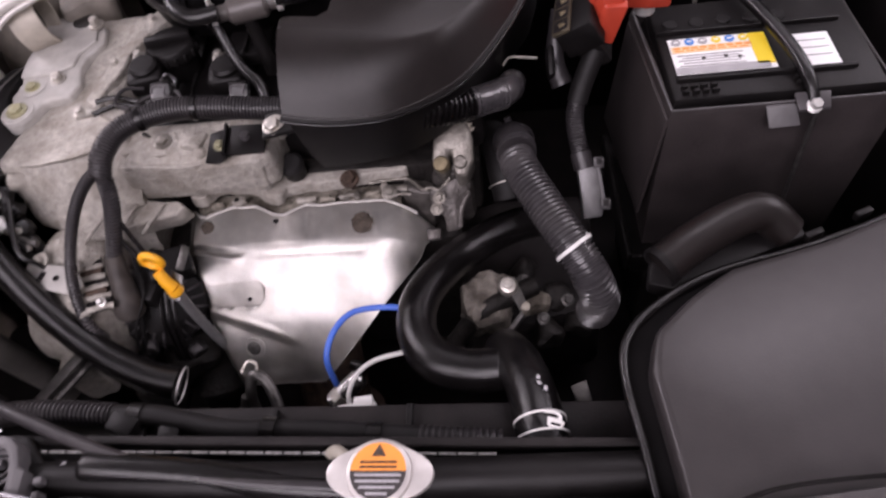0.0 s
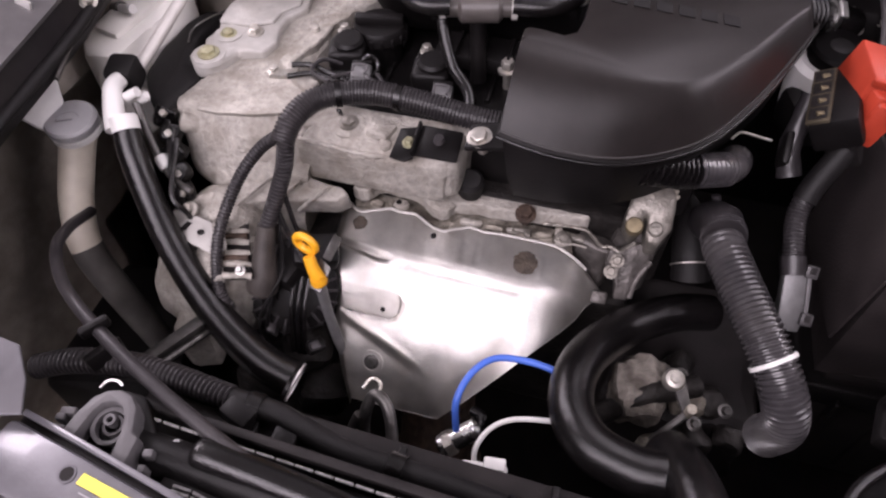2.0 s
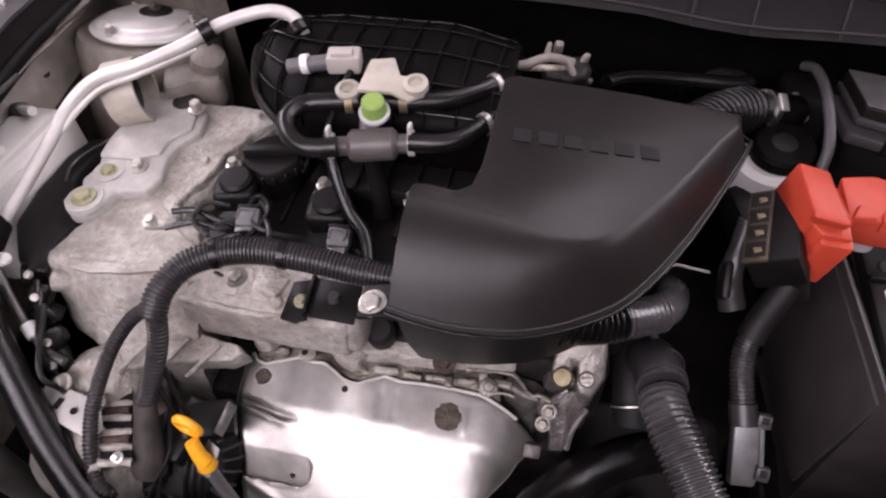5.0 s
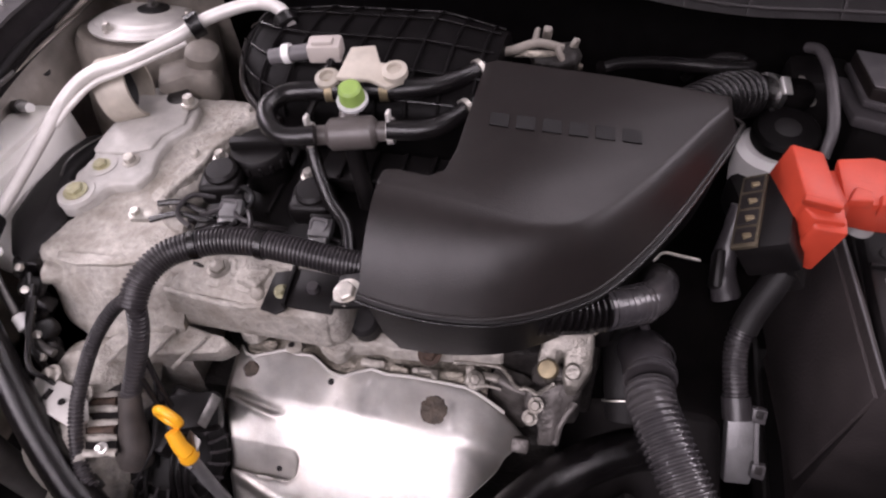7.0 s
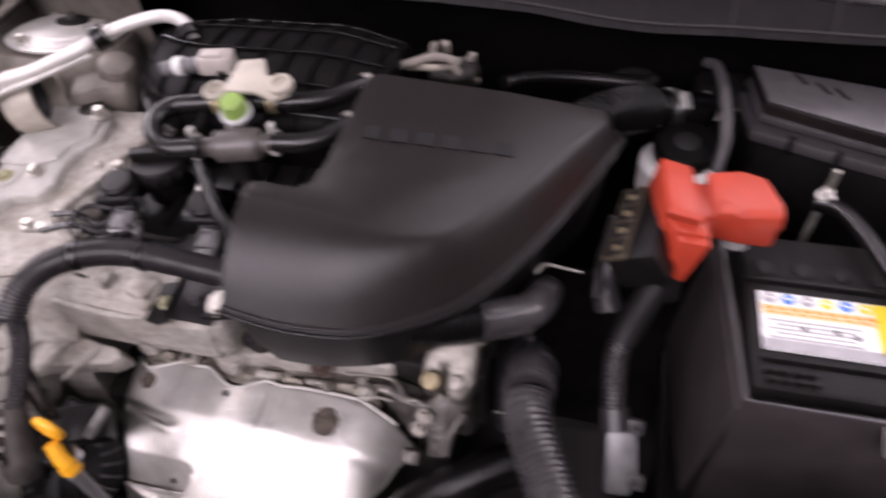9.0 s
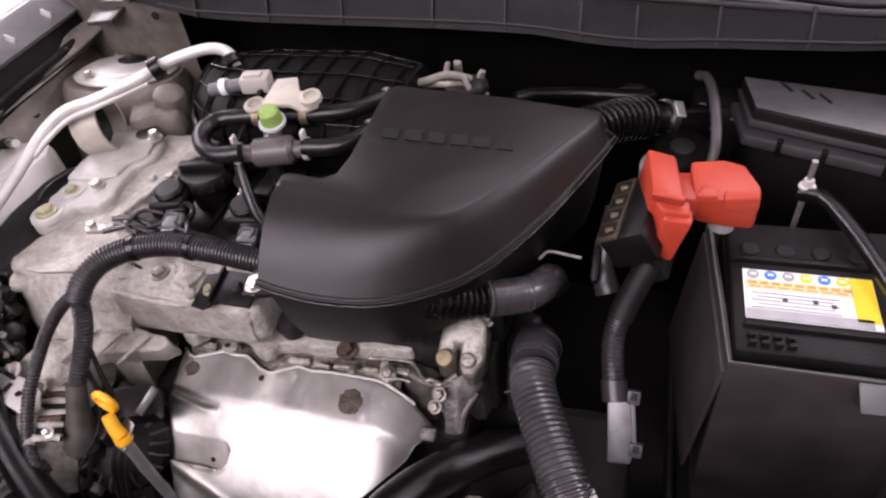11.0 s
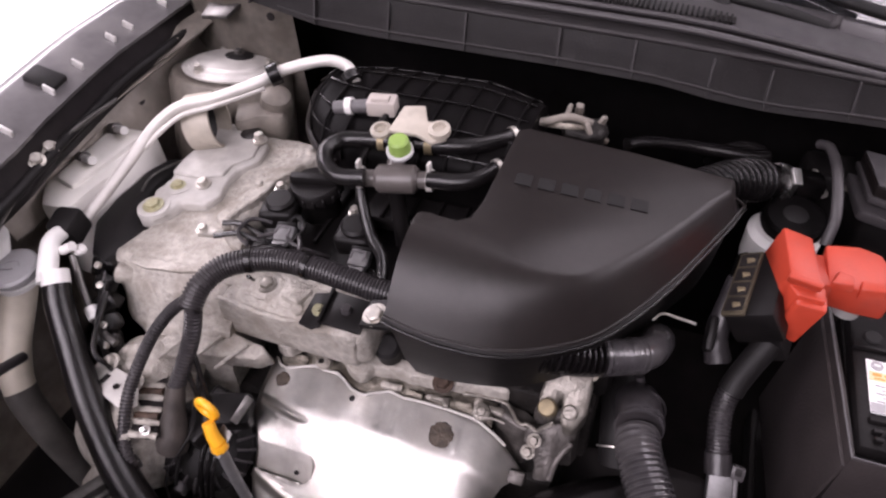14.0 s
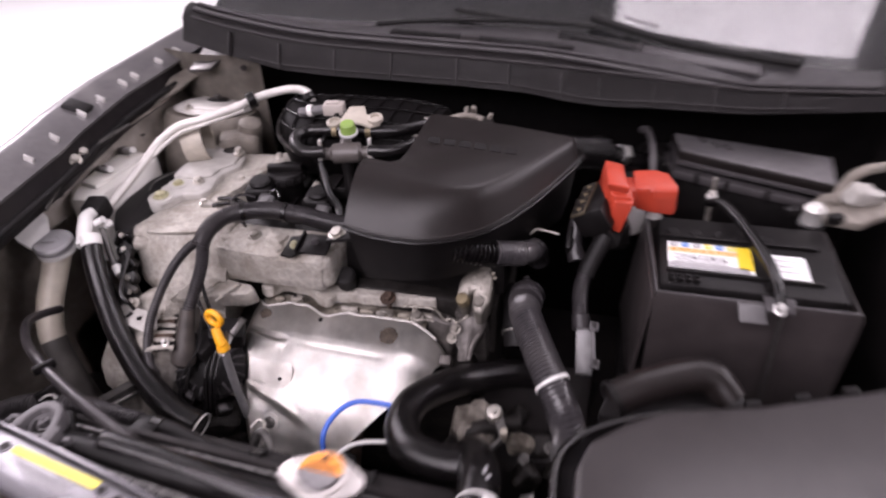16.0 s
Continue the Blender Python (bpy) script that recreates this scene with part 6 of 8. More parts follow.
part("hinge_arm", tube([(0.44, 0.57, 0.87), (0.47, 0.60, 0.905), (0.52, 0.615, 0.915)], 0.008, 10), DUSTY, tail)
part("post", lathe([(0.015, 0), (0.012, 0.014), (0.014, 0.024), (0.008, 0.030), (0.0, 0.031)], (0.41, 0.535, 0.858), (0, -0.1, 1), 16), ALLOY, tail)
part("post_collar", lathe([(0.020, 0), (0.020, 0.006), (0.015, 0.008)], (0.41, 0.536, 0.852), (0, -0.1, 1), 16), RUBBER, tail)
for p in ((0.385, 0.545, 0.866), (0.44, 0.535, 0.866)):
    part("clip_block", box(p, (0.022, 0.014, 0.014), 0.003, (0, 0, 25)), PLASTIC_DARK, tail)


# ---- battery in its black sleeve ----
bat = thing("battery", (0.31, 0.42, 0.64), "black car battery in a soft black sleeve with printed labels", "battery", move=(0.0192, 0.0472, -0.0385))
sl = [(0.192, 0.335), (0.428, 0.318), (0.434, 0.50), (0.192, 0.512)]
bm = bmesh.new()
rows = []
for z, g in ((0.62, -0.006), (0.70, -0.002), (0.78, 0.0), (0.855, 0.0), (0.861, -0.003), (0.861, -0.006), (0.80, -0.006)):
    ring_ = []
    for i, (x, y) in enumerate(sl):
        nx, ny = sl[(i + 1) % 4]
        for t in steps(0, 1, 8)[:-1]:
            px, py = x + (nx - x) * t, y + (ny - y) * t
            d = Vector((px - 0.31, py - 0.415)).normalized()
            w = 0.004 * noise.noise(Vector((px * 14, py * 14, z * 9)))
            ring_.append(bm.verts.new((px + d.x * (g + w * (z < 0.85)), py + d.y * (g + w * (z < 0.85)), z)))
    rows.append(ring_)
for a, b in zip(rows, rows[1:]):
    for k in range(len(a)):
        bm.faces.new((a[k], a[(k + 1) % len(a)], b[(k + 1) % len(a)], b[k]))
part("sleeve", bm, SLEEVE, bat, "soft matt black battery sleeve")
part("case", box((0.312, 0.416, 0.745), (0.224, 0.166, 0.22), 0.006, (0, 0, -4)), PLASTIC_DARK, bat)
part("lid", box((0.312, 0.418, 0.860), (0.218, 0.160, 0.018), 0.005, (0, 0, -4)), PLASTIC_DARK, bat)
# thin pale line round the sleeve's top edge
part("rim_edge", tube([(0.194, 0.508, 0.862), (0.194, 0.338, 0.862), (0.31, 0.329, 0.862), (0.426, 0.321, 0.862)], 0.0011, 8, 8, smooth=False), MOUNTGREY, bat, "pale line along the sleeve edge")
for k in range(6):
    for s, yy in ((0, 0.353), (1, 0.361)):
        x = 0.212 + 0.010 * k + (0.075 if k > 3 else 0)
        part("vent_bump", box((x, yy - 0.07 * (x - 0.2), 0.872), (0.007, 0.004, 0.006), 0.001), PLASTIC_DARK, bat)
part("front_ridge", box((0.30, 0.366, 0.871), (0.185, 0.005, 0.006), 0.001, (0, 0, -4)), PLASTIC_DARK, bat)
part("back_ridge", box((0.305, 0.445, 0.871), (0.20, 0.005, 0.005), 0.001, (0, 0, -4)), PLASTIC_DARK, bat)
for k in range(5):
    part("cell_plug", lathe([(0.0085, 0), (0.0085, 0.001), (0.007, 0.0022), (0, 0.0023)], (0.225 + 0.03 * k, 0.466 - 0.002 * k, 0.869), (0, 0, 1), 16), PLASTIC_DARK, bat)
lt = Matrix.Translation((0.265, 0.4055, 0.8698)) @ Matrix.Rotation(radians(-4), 4, "Z")


def sticker(name, x, y, w, h, material, lift=0.0, label="", on=None):
    bm = box((x, y, 0.0006 + lift), (w, h, 0.0008), 0)
    bmesh.ops.transform(bm, matrix=lt, verts=bm.verts)
    return part(name, bm, material, on or bat, label)


sheet = sticker("label_sheet", 0, 0, 0.105, 0.058, LABEL_WHITE, 0, "white, orange and yellow printed label")
sticker("label_grey_strip", -0.003, -0.0235, 0.098, 0.010, LABEL_GREY, 0.0008, on=sheet)
sticker("label_cream_strip", -0.008, 0.0105, 0.086, 0.010, LABEL_PEACH, 0.0008, on=sheet)
for k in range(9):
    sticker("warning_text_bar", -0.045 + 0.0095 * k, 0.0120, 0.007, 0.0030, LABEL_ORANGE, 0.0012, on=sheet)
for k in range(7):
    sticker("warning_text_bar", -0.043 + 0.0115 * k, 0.0078, 0.009, 0.0016, LABEL_ORANGE, 0.0012, on=sheet)
sticker("label_yellow_field", 0.043, 0.003, 0.018, 0.050, LABEL_YELLOW, 0.0008, on=sheet)
for k in range(6):
    bm = lathe([(0.0052, 0), (0.0052, 0.0007)], (-0.044 + 0.0145 * k, 0.0225, 0.0014), (0, 0, 1), 14)
    bmesh.ops.transform(bm, matrix=lt, verts=bm.verts)
    part("label_symbol", bm, (LABEL_GREY, LABEL_BLUE, LABEL_GREY, LABEL_YELLOW, LABEL_BLUE, LABEL_YELLOW)[k], sheet)
    bm = box((-0.044 + 0.0145 * k, 0.0225, 0.0023), (0.0048, 0.0022, 0.0005), 0)
    bmesh.ops.transform(bm, matrix=lt, verts=bm.verts)
    part("symbol_bar", bm, LABEL_WHITE, sheet)
for k in range(5):
    sticker("text_bar", -0.012, 0.0005 - 0.0042 * k, 0.07 - 0.01 * (k % 2), 0.0012, LABEL_GREY, 0.0008, on=sheet)
for x, y in ((-0.02, -0.006), (0.004, -0.005), (0.018, -0.008)):
    sticker("text_mark", x, y, 0.004, 0.004, LABEL_BLACK, 0.0012, on=sheet)
paper = sticker("white_label", 0.094, -0.006, 0.046, 0.052, LABEL_WHITE, 0, "plain white paper label")
for k in range(3):
    sticker("white_label_line", 0.094, 0.008 - 0.012 * k, 0.036, 0.001, LABEL_GREY, 0.0008, on=paper)

hold = thing("battery_clamp", (0.335, 0.41, 0.86), "black steel battery clamp bar with a bright hook bolt", "battery clamp", move=(0.0192, 0.0472, -0.0385))
part("bar", tube([(0.283, 0.545, 0.872), (0.298, 0.52, 0.884), (0.315, 0.46, 0.886), (0.328, 0.39, 0.885), (0.333, 0.345, 0.878), (0.335, 0.322, 0.862)], 0.0075, 10), RUBBER, hold)
part("hook_plate", plate([(0.316, 0.331, 0.868), (0.352, 0.328, 0.868), (0.350, 0.313, 0.858), (0.318, 0.315, 0.858)], (0, 0, 0.004), 0.001), PLASTIC_GREY, hold)
part("side_flap", plate([(0.288, 0.328, 0.862), (0.318, 0.326, 0.862), (0.322, 0.312, 0.846), (0.29, 0.313, 0.846)], (0, -0.004, 0), 0.001), MOUNTGREY, hold, "grey flap on the sleeve")
part("hook_nut", hexhead((0.334, 0.319, 0.862), (0, -0.5, 0.8), 0.006, 0.010), ALLOY, hold)
part("hook_rod", rod((0.336, 0.314, 0.86), (0.340, 0.300, 0.66), 0.0025, 8), STEEL_DARK, hold)
part("rear_nut", hexhead((0.286, 0.546, 0.880), (0, 0, 1), 0.0055, 0.010), PIPEM, hold)
part("rear_rod", rod((0.286, 0.546, 0.912), (0.286, 0.552, 0.66), 0.003, 8), ZINC, hold)
tray = thing("battery_tray", (0.312, 0.416, 0.59), "black plastic battery tray below the sleeve", "battery tray", move=(0.0192, 0.0472, -0.0385))
part("tray_floor", box((0.312, 0.416, 0.600), (0.26, 0.22, 0.02), 0.006, (0, 0, -4)), PLASTIC_DARK, tray)
part("front_lip", box((0.304, 0.305, 0.612), (0.26, 0.008, 0.036), 0.003, (0, 0, -4)), PLASTIC_DARK, tray)
part("side_lip", box((0.180, 0.424, 0.612), (0.008, 0.22, 0.036), 0.003, (0, 0, -4)), PLASTIC_DARK, tray)
for k in range(4):
    part("tray_rib", box((0.215 + 0.06 * k, 0.297 - 0.0042 * k, 0.606), (0.006, 0.010, 0.030), 0.002, (0, 0, -4)), PLASTIC_DARK, tray)
trb = thing("tray_bracket", (0.312, 0.42, 0.34), "black steel bracket below the battery tray", "bracket", move=(0.0192, 0.0472, 0))
part("bracket_box", box((0.312, 0.42, 0.465), (0.2, 0.18, 0.25), 0.01), DARKBAY, trb)
for k in range(3):
    part("pressed_rib", box((0.25 + 0.062 * k, 0.328, 0.47), (0.014, 0.008, 0.20), 0.003), DARKBAY, trb)
part("bracket_bolt", hexhead((0.281, 0.329, 0.55), (0, -1, 0), 0.006, 0.006), STEEL_DARK, trb)
part("side_flap", plate([(0.175, 0.33, 0.70), (0.189, 0.335, 0.852), (0.189, 0.505, 0.852), (0.172, 0.50, 0.70)], (0.004, 0, 0), 0.001), SLEEVE, bat)
# the battery, its clamp and tray stand square in the car: turned about the sleeve's front corner
corner_at = Vector((0.2112, 0.3822, 0.0))
square = Matrix.Translation(corner_at) @ Matrix.Rotation(radians(4.5), 4, "Z") @ Matrix.Translation(-corner_at)
for ob in (bat, hold, tray):
    ob.location = square @ ob.location + Vector((0.005, -0.004, 0))
    ob.rotation_euler.z = radians(4.5)

# ---- fuse block and red terminal covers ----
fuse = thing("fuse_block", (0.135, 0.48, 0.83), "black fusible link block with open brass slots", "fuse block", move=(-0.001, 0.014, -0.026))
blk = Matrix.Translation((0.137, 0.486, 0.888)) @ Euler((radians(2), radians(-32), radians(-10))).to_matrix().to_4x4()


def local(bm, m):
    bmesh.ops.transform(bm, matrix=m, verts=bm.verts)
    return bm


part("block_body", local(box((0, 0.003, 0), (0.044, 0.088, 0.036), 0.004), blk), PLASTIC_DARK, fuse)
part("slot_frame", local(box((-0.012, 0, 0.0195), (0.021, 0.084, 0.004), 0.001), blk), OLD_BRASS, fuse, "tarnished brass slot frame")
for k in range(4):
    sl_ = part("slot", local(box((-0.012, -0.030 + 0.020 * k, 0.0210), (0.0165, 0.0165, 0.0035), 0.001), blk), DARKBAY, fuse)
    part("slot_blade", local(box((-0.0095, -0.032 + 0.020 * k, 0.0226), (0.0075, 0.0055, 0.003), 0.0005, (0, 25, 20)), blk), BRASS, sl_)
part("block_skirt", local(box((0.0, 0.0, -0.03), (0.03, 0.07, 0.04), 0.006), blk), PLASTIC_DARK, fuse)
red = thing("terminal_cover", (0.17, 0.48, 0.86), "bright red plastic terminal cover on the battery post", "terminal cover", move=(0.0052, 0.0334, -0.0223))
part("main_lobe", block([(0.125, 0.517, 0.890), (0.136, 0.456, 0.887), (0.168, 0.451, 0.890), (0.160, 0.514, 0.892)], [(0.132, 0.508, 0.939), (0.139, 0.453, 0.935), (0.165, 0.448, 0.934), (0.157, 0.501, 0.938)], 0.003), RED, red)
part("front_lip", box((0.1525, 0.4500, 0.9300), (0.028, 0.006, 0.010), 0.002, (18, 2, -10)), RED, red)
part("step", block([(0.140, 0.458, 0.895), (0.146, 0.445, 0.894), (0.173, 0.443, 0.897), (0.172, 0.458, 0.897)], [(0.141, 0.455, 0.922), (0.150, 0.4435, 0.920), (0.172, 0.4410, 0.920), (0.171, 0.455, 0.924)], 0.002), RED, red)
part("tail_lobe", block([(0.141, 0.444, 0.868), (0.162, 0.434, 0.867), (0.164, 0.452, 0.876), (0.143, 0.457, 0.878)], [(0.151, 0.438, 0.914), (0.175, 0.435, 0.915), (0.175, 0.452, 0.918), (0.150, 0.453, 0.917)], 0.003), RED, red)
part("bridge", box((0.1685, 0.486, 0.904), (0.022, 0.040, 0.026), 0.004, (0, 0, 4)), RED, red)
part("side_lobe", block([(0.180, 0.474, 0.884), (0.205, 0.474, 0.880), (0.230, 0.476, 0.878), (0.234, 0.486, 0.882), (0.220, 0.510, 0.888), (0.200, 0.515, 0.890), (0.175, 0.510, 0.890)], [(0.175, 0.469, 0.917), (0.203, 0.469, 0.917), (0.230, 0.474, 0.915), (0.231, 0.487, 0.920), (0.218, 0.511, 0.925), (0.200, 0.516, 0.926), (0.171, 0.511, 0.925)], 0.003), RED, red)
part("side_pad", block([(0.176, 0.4675, 0.912), (0.195, 0.4675, 0.912), (0.195, 0.478, 0.914), (0.180, 0.482, 0.914)], [(0.177, 0.4680, 0.921), (0.195, 0.4680, 0.921), (0.194, 0.477, 0.924), (0.183, 0.481, 0.924)], 0.0015), RED, red)
part("side_pad", block([(0.2000, 0.4665, 0.905), (0.231, 0.4720, 0.903), (0.231, 0.481, 0.914), (0.201, 0.478, 0.916)], [(0.2005, 0.4675, 0.919), (0.230, 0.4730, 0.917), (0.230, 0.480, 0.922), (0.201, 0.476, 0.923)], 0.0015), RED, red)
part("post", lathe([(0.012, 0), (0.012, 0.02)], (0.206, 0.492, 0.866), (0, 0, 1), 16), ALLOY, red)
pos = thing("battery_cable", (0.13, 0.42, 0.70), "grey ribbed conduit over the battery cable with a metal lug", "cable")
part("cable_upper", tube([(0.150, 0.472, 0.838), (0.142, 0.462, 0.822), (0.133, 0.450, 0.802), (0.128, 0.440, 0.790)], 0.0122, 14), RUBBER_MATT, pos, "black taped upper end")
part("cable_conduit", tube([(0.137, 0.456, 0.812), (0.127, 0.438, 0.788), (0.1245, 0.422, 0.776), (0.1265, 0.402, 0.764), (0.131, 0.381, 0.748)], 0.0100, 16, 12, 0.0038, 0.0014), CONDUIT, pos)
part("cable_cuff", tube([(0.1285, 0.393, 0.757), (0.132, 0.378, 0.745)], 0.0122, 16), CONDUIT, pos)
part("lug_box", plate([(0.124, 0.384, 0.750), (0.147, 0.384, 0.750), (0.154, 0.350, 0.712), (0.151, 0.340, 0.702), (0.130, 0.338, 0.702)], (0.0, 0.010, -0.014), 0.002), LUG, pos, "grey metal lug box")
part("lug_rail", plate([(0.144, 0.386, 0.7535), (0.148, 0.386, 0.7535), (0.156, 0.345, 0.7105), (0.152, 0.345, 0.7105)], (0, 0, 0.003), 0.0006), MOUNTGREY, pos)
for p in ((0.148, 0.382, 0.7505), (0.1545, 0.349, 0.7145)):
    lc = part("lug_clip", box(p, (0.012, 0.013, 0.009), 0.0015, (48, 0, -4)), PLASTIC_GREY, pos, "dark square clip")
    part("clip_window", box((p[0], p[1] - 0.0025, p[2] + 0.0045), (0.006, 0.007, 0.0015), 0.0004, (48, 0, -4)), DARKBAY, lc)
solo("side_cable", rough_up(tube([(0.114, 0.512, 0.866), (0.111, 0.496, 0.846), (0.1085, 0.482, 0.826), (0.111, 0.472, 0.810), (0.116, 0.463, 0.798)], 0.0092, 14, taper=0.0125), 0.0018, 70), CONDUIT, "dark grey taped cable beside the fuse block", "cable", move=(-0.0016, 0.0089, -0.0068))
sb = thing("fuse_bracket", (0.1, 0.5, 0.82), "dark grey plastic bracket holding the fuse block", "bracket", move=(-0.001, 0.014, -0.026))
part("arm", box((0.102, 0.468, 0.842), (0.008, 0.035, 0.03), 0.004, (35, 0, 0)), PLASTIC_DARK, sb)

# ---- ducts and hoses in front ----
eld = thing("elbow_duct", (0.02, 0.43, 0.78), "dark grey plastic elbow duct with a ribbed sleeve", "air duct")
part("ribbed_sleeve", tube([(-0.045, 0.384, 0.850), (-0.028, 0.390, 0.846), (-0.008, 0.400, 0.838), (0.010, 0.4105, 0.8325)], 0.0168, 18, 8, 0.0062, 0.0042), RUBBER, eld)
part("elbow", tube([(0.008, 0.409, 0.833), (0.026, 0.420, 0.827), (0.040, 0.430, 0.822), (0.050, 0.443, 0.817), (0.055, 0.461, 0.808), (0.056, 0.481, 0.79), (0.056, 0.50, 0.765)], 0.0166, 18), CONDUIT_GREY, eld)
part("seam_ring", ring((0.008, 0.4095, 0.8328), (0.75, 0.47, -0.28), 0.0186, 0.003, 0.005), CONDUIT_GREY, eld)
for k in range(7):
    part("grip_rib", ring((0.015 + 0.0045 * k, 0.4132 + 0.0029 * k, 0.8300 - 0.0014 * k), (0.76, 0.50, -0.28), 0.0174, 0.0016, 0.0018), CONDUIT_GREY, eld)
solo("steel_rod_clip", tube([(0.046, 0.476, 0.823), (0.054, 0.483, 0.828), (0.070, 0.4835, 0.826), (0.086, 0.484, 0.823)], 0.0014, 8), ZINC, "thin bright steel rod clip behind the elbow duct", "clip")
ch = thing("corrugated_hose", (0.08, 0.3, 0.62), "dark grey corrugated air hose with a pale cable tie", "air hose")
part("hose", tube([(0.0545, 0.378, 0.772), (0.060, 0.354, 0.775), (0.084, 0.304, 0.766), (0.106, 0.264, 0.754), (0.124, 0.238, 0.732), (0.134, 0.232, 0.698), (0.132, 0.240, 0.655)], 0.0196, 22, 16, 0.0052, 0.0030), CONDUIT_GREY, ch)
part("cuff", tube([(0.050, 0.437, 0.735), (0.051, 0.425, 0.752), (0.0525, 0.404, 0.769), (0.0545, 0.384, 0.7735)], 0.0222, 24), CONDUIT, ch)
for y, z in ((0.385, 0.7735), (0.391, 0.7725), (0.414, 0.762)):
    part("cuff_bead", ring((0.0548, y, z), (0.09, -0.95, 0.25), 0.0229, 0.0016, 0.0032), CONDUIT_GREY, ch)
part("cuff_nib", tube([(0.052, 0.430, 0.756), (0.050, 0.440, 0.764), (0.047, 0.444, 0.772)], 0.0045, 8), CONDUIT, ch)
part("cable_tie", ring((0.1065, 0.2635, 0.7538), (0.55, -0.72, -0.38), 0.0224, 0.0022, 0.004, 32), WHITE, ch, "pale plastic cable tie")
part("tie_tail", box((0.118, 0.278, 0.757), (0.010, 0.004, 0.004), 0.001, (0, 20, 40)), WHITE, ch)
uh = thing("upper_radiator_hose", (0, 0.2, 0.62), "glossy black rubber radiator hose looping to its clamped inlet", "radiator hose", move=(0.0057, -0.002, 0.001))
part("hose", tube([(0.075, 0.392, 0.635), (0.040, 0.372, 0.652), (0.0, 0.340, 0.668), (-0.040, 0.292, 0.690), (-0.066, 0.238, 0.712), (-0.068, 0.190, 0.722), (-0.048, 0.156, 0.728), (-0.012, 0.142, 0.730), (0.020, 0.142, 0.732)], 0.0215, 22, 10), RUBBER, uh)
part("inlet_cuff", tube([(0.022, 0.170, 0.715), (0.033, 0.145, 0.738), (0.043, 0.110, 0.757), (0.049, 0.072, 0.765), (0.052, 0.050, 0.762)], 0.0228, 22), RUBBER, uh)
cb_ = part("clamp_band", ring((0.049, 0.074, 0.7655), (0.10, -0.98, 0.06), 0.0238, 0.0012, 0.0018, 40), WHITE, uh, "pale coated wire clamp")
part("clamp_band_b", ring((0.0505, 0.060, 0.7645), (0.10, -0.98, 0.0), 0.0238, 0.0012, 0.0018, 40), WHITE, uh)
part("clamp_ear", tube([(0.052, 0.0745, 0.7895), (0.062, 0.0735, 0.7875), (0.066, 0.069, 0.7865), (0.058, 0.066, 0.7895), (0.055, 0.063, 0.7895), (0.064, 0.0605, 0.7865), (0.068, 0.066, 0.7845)], 0.0013, 8, 5), WHITE, cb_)
part("clamp_tongue", box((0.0605, 0.0665, 0.7885), (0.013, 0.004, 0.0022), 0.0006, (0, 22, -8)), WHITE, cb_)
part("inlet_stub", tube([(0.052, 0.052, 0.762), (0.055, 0.03, 0.756), (0.056, 0.018, 0.748)], 0.022, 18, taper=0.012), PLASTIC_DARK, uh)
for k in range(6):
    y = 0.098 + 0.0062 * k
    part("print_mark", box((0.0545 - 0.0135 * (k / 5) + 0.0012 * (-1) ** k, y, 0.7835 - 0.0120 * (k / 5) ** 1.3), (0.0032, 0.0048, 0.0008), 0.0002, (-20 - 3 * k, 20, -22 + 50 * (k % 2))), CAPGREY, uh)
solo("heater_hose", tube([(0.05, 0.38, 0.66), (0.045, 0.40, 0.68), (0.04, 0.43, 0.69), (0.03, 0.47, 0.68)], 0.021, 16), RUBBER_MATT, "black rubber hose end behind the radiator hose", "hose", move=(-0.004, 0.014, 0.024))
solo("hose_ring_clip", ring((0.046, 0.388, 0.676), (0.2, -0.8, -0.5), 0.0226, 0.0008, 0.0014), ZINC, "thin bright ring clip round the hose", "clip", move=(-0.0037, 0.0144, 0.0251))
gl = thing("selector_lever", (0.03, 0.24, 0.64), "bright gearbox selector lever with a round nut", "lever", move=(0.0056, 0.0157, 0.0069))
part("lever_nut", lathe([(0.011, 0), (0.0115, 0.006), (0.009, 0.012), (0.005, 0.013), (0.0045, 0.018), (0, 0.0185)], (0.030, 0.248, 0.674), (0, -0.35, 1), 20), ZINC, gl)
part("lever_arm", plate([(0.022, 0.258, 0.676), (0.038, 0.258, 0.676), (0.052, 0.222, 0.666), (0.044, 0.214, 0.666)], (0, 0, 0.005), 0.001), STEEL_DARK, gl)
part("lever_pin", rod((0.048, 0.220, 0.664), (0.048, 0.216, 0.684), 0.005, 12), CAST_DIRTY, gl)
part("lever_rod", tube([(0.045, 0.215, 0.668), (0.03, 0.2, 0.66), (0.018, 0.19, 0.65)], 0.004, 8), STEEL_DARK, gl)
solo("bracket_scrap", plate([(0.085, 0.12, 0.72), (0.10, 0.125, 0.722), (0.105, 0.10, 0.715), (0.092, 0.095, 0.712)], (0, 0, 0.003), 0.001), STEEL_DARK, "small bent dark steel bracket beside the hose", "bracket", move=(0.0041, 0.0013, 0.0029))

# ---- wiring harness ----
har = thing("wiring_harness", (-0.35, 0.37, 0.72), "dark grey corrugated wiring harness arching over the engine", "harness", move=(0.0052, 0.0024, 0.0033))
part("main_conduit", tube([(-0.19, 0.398, 0.852), (-0.225, 0.397, 0.856), (-0.265, 0.397, 0.862), (-0.31, 0.396, 0.866), (-0.345, 0.388, 0.866), (-0.374, 0.370, 0.864), (-0.388, 0.346, 0.856), (-0.392, 0.326, 0.842)], 0.0118, 18, 10, 0.0036, 0.0016), CONDUIT, har)
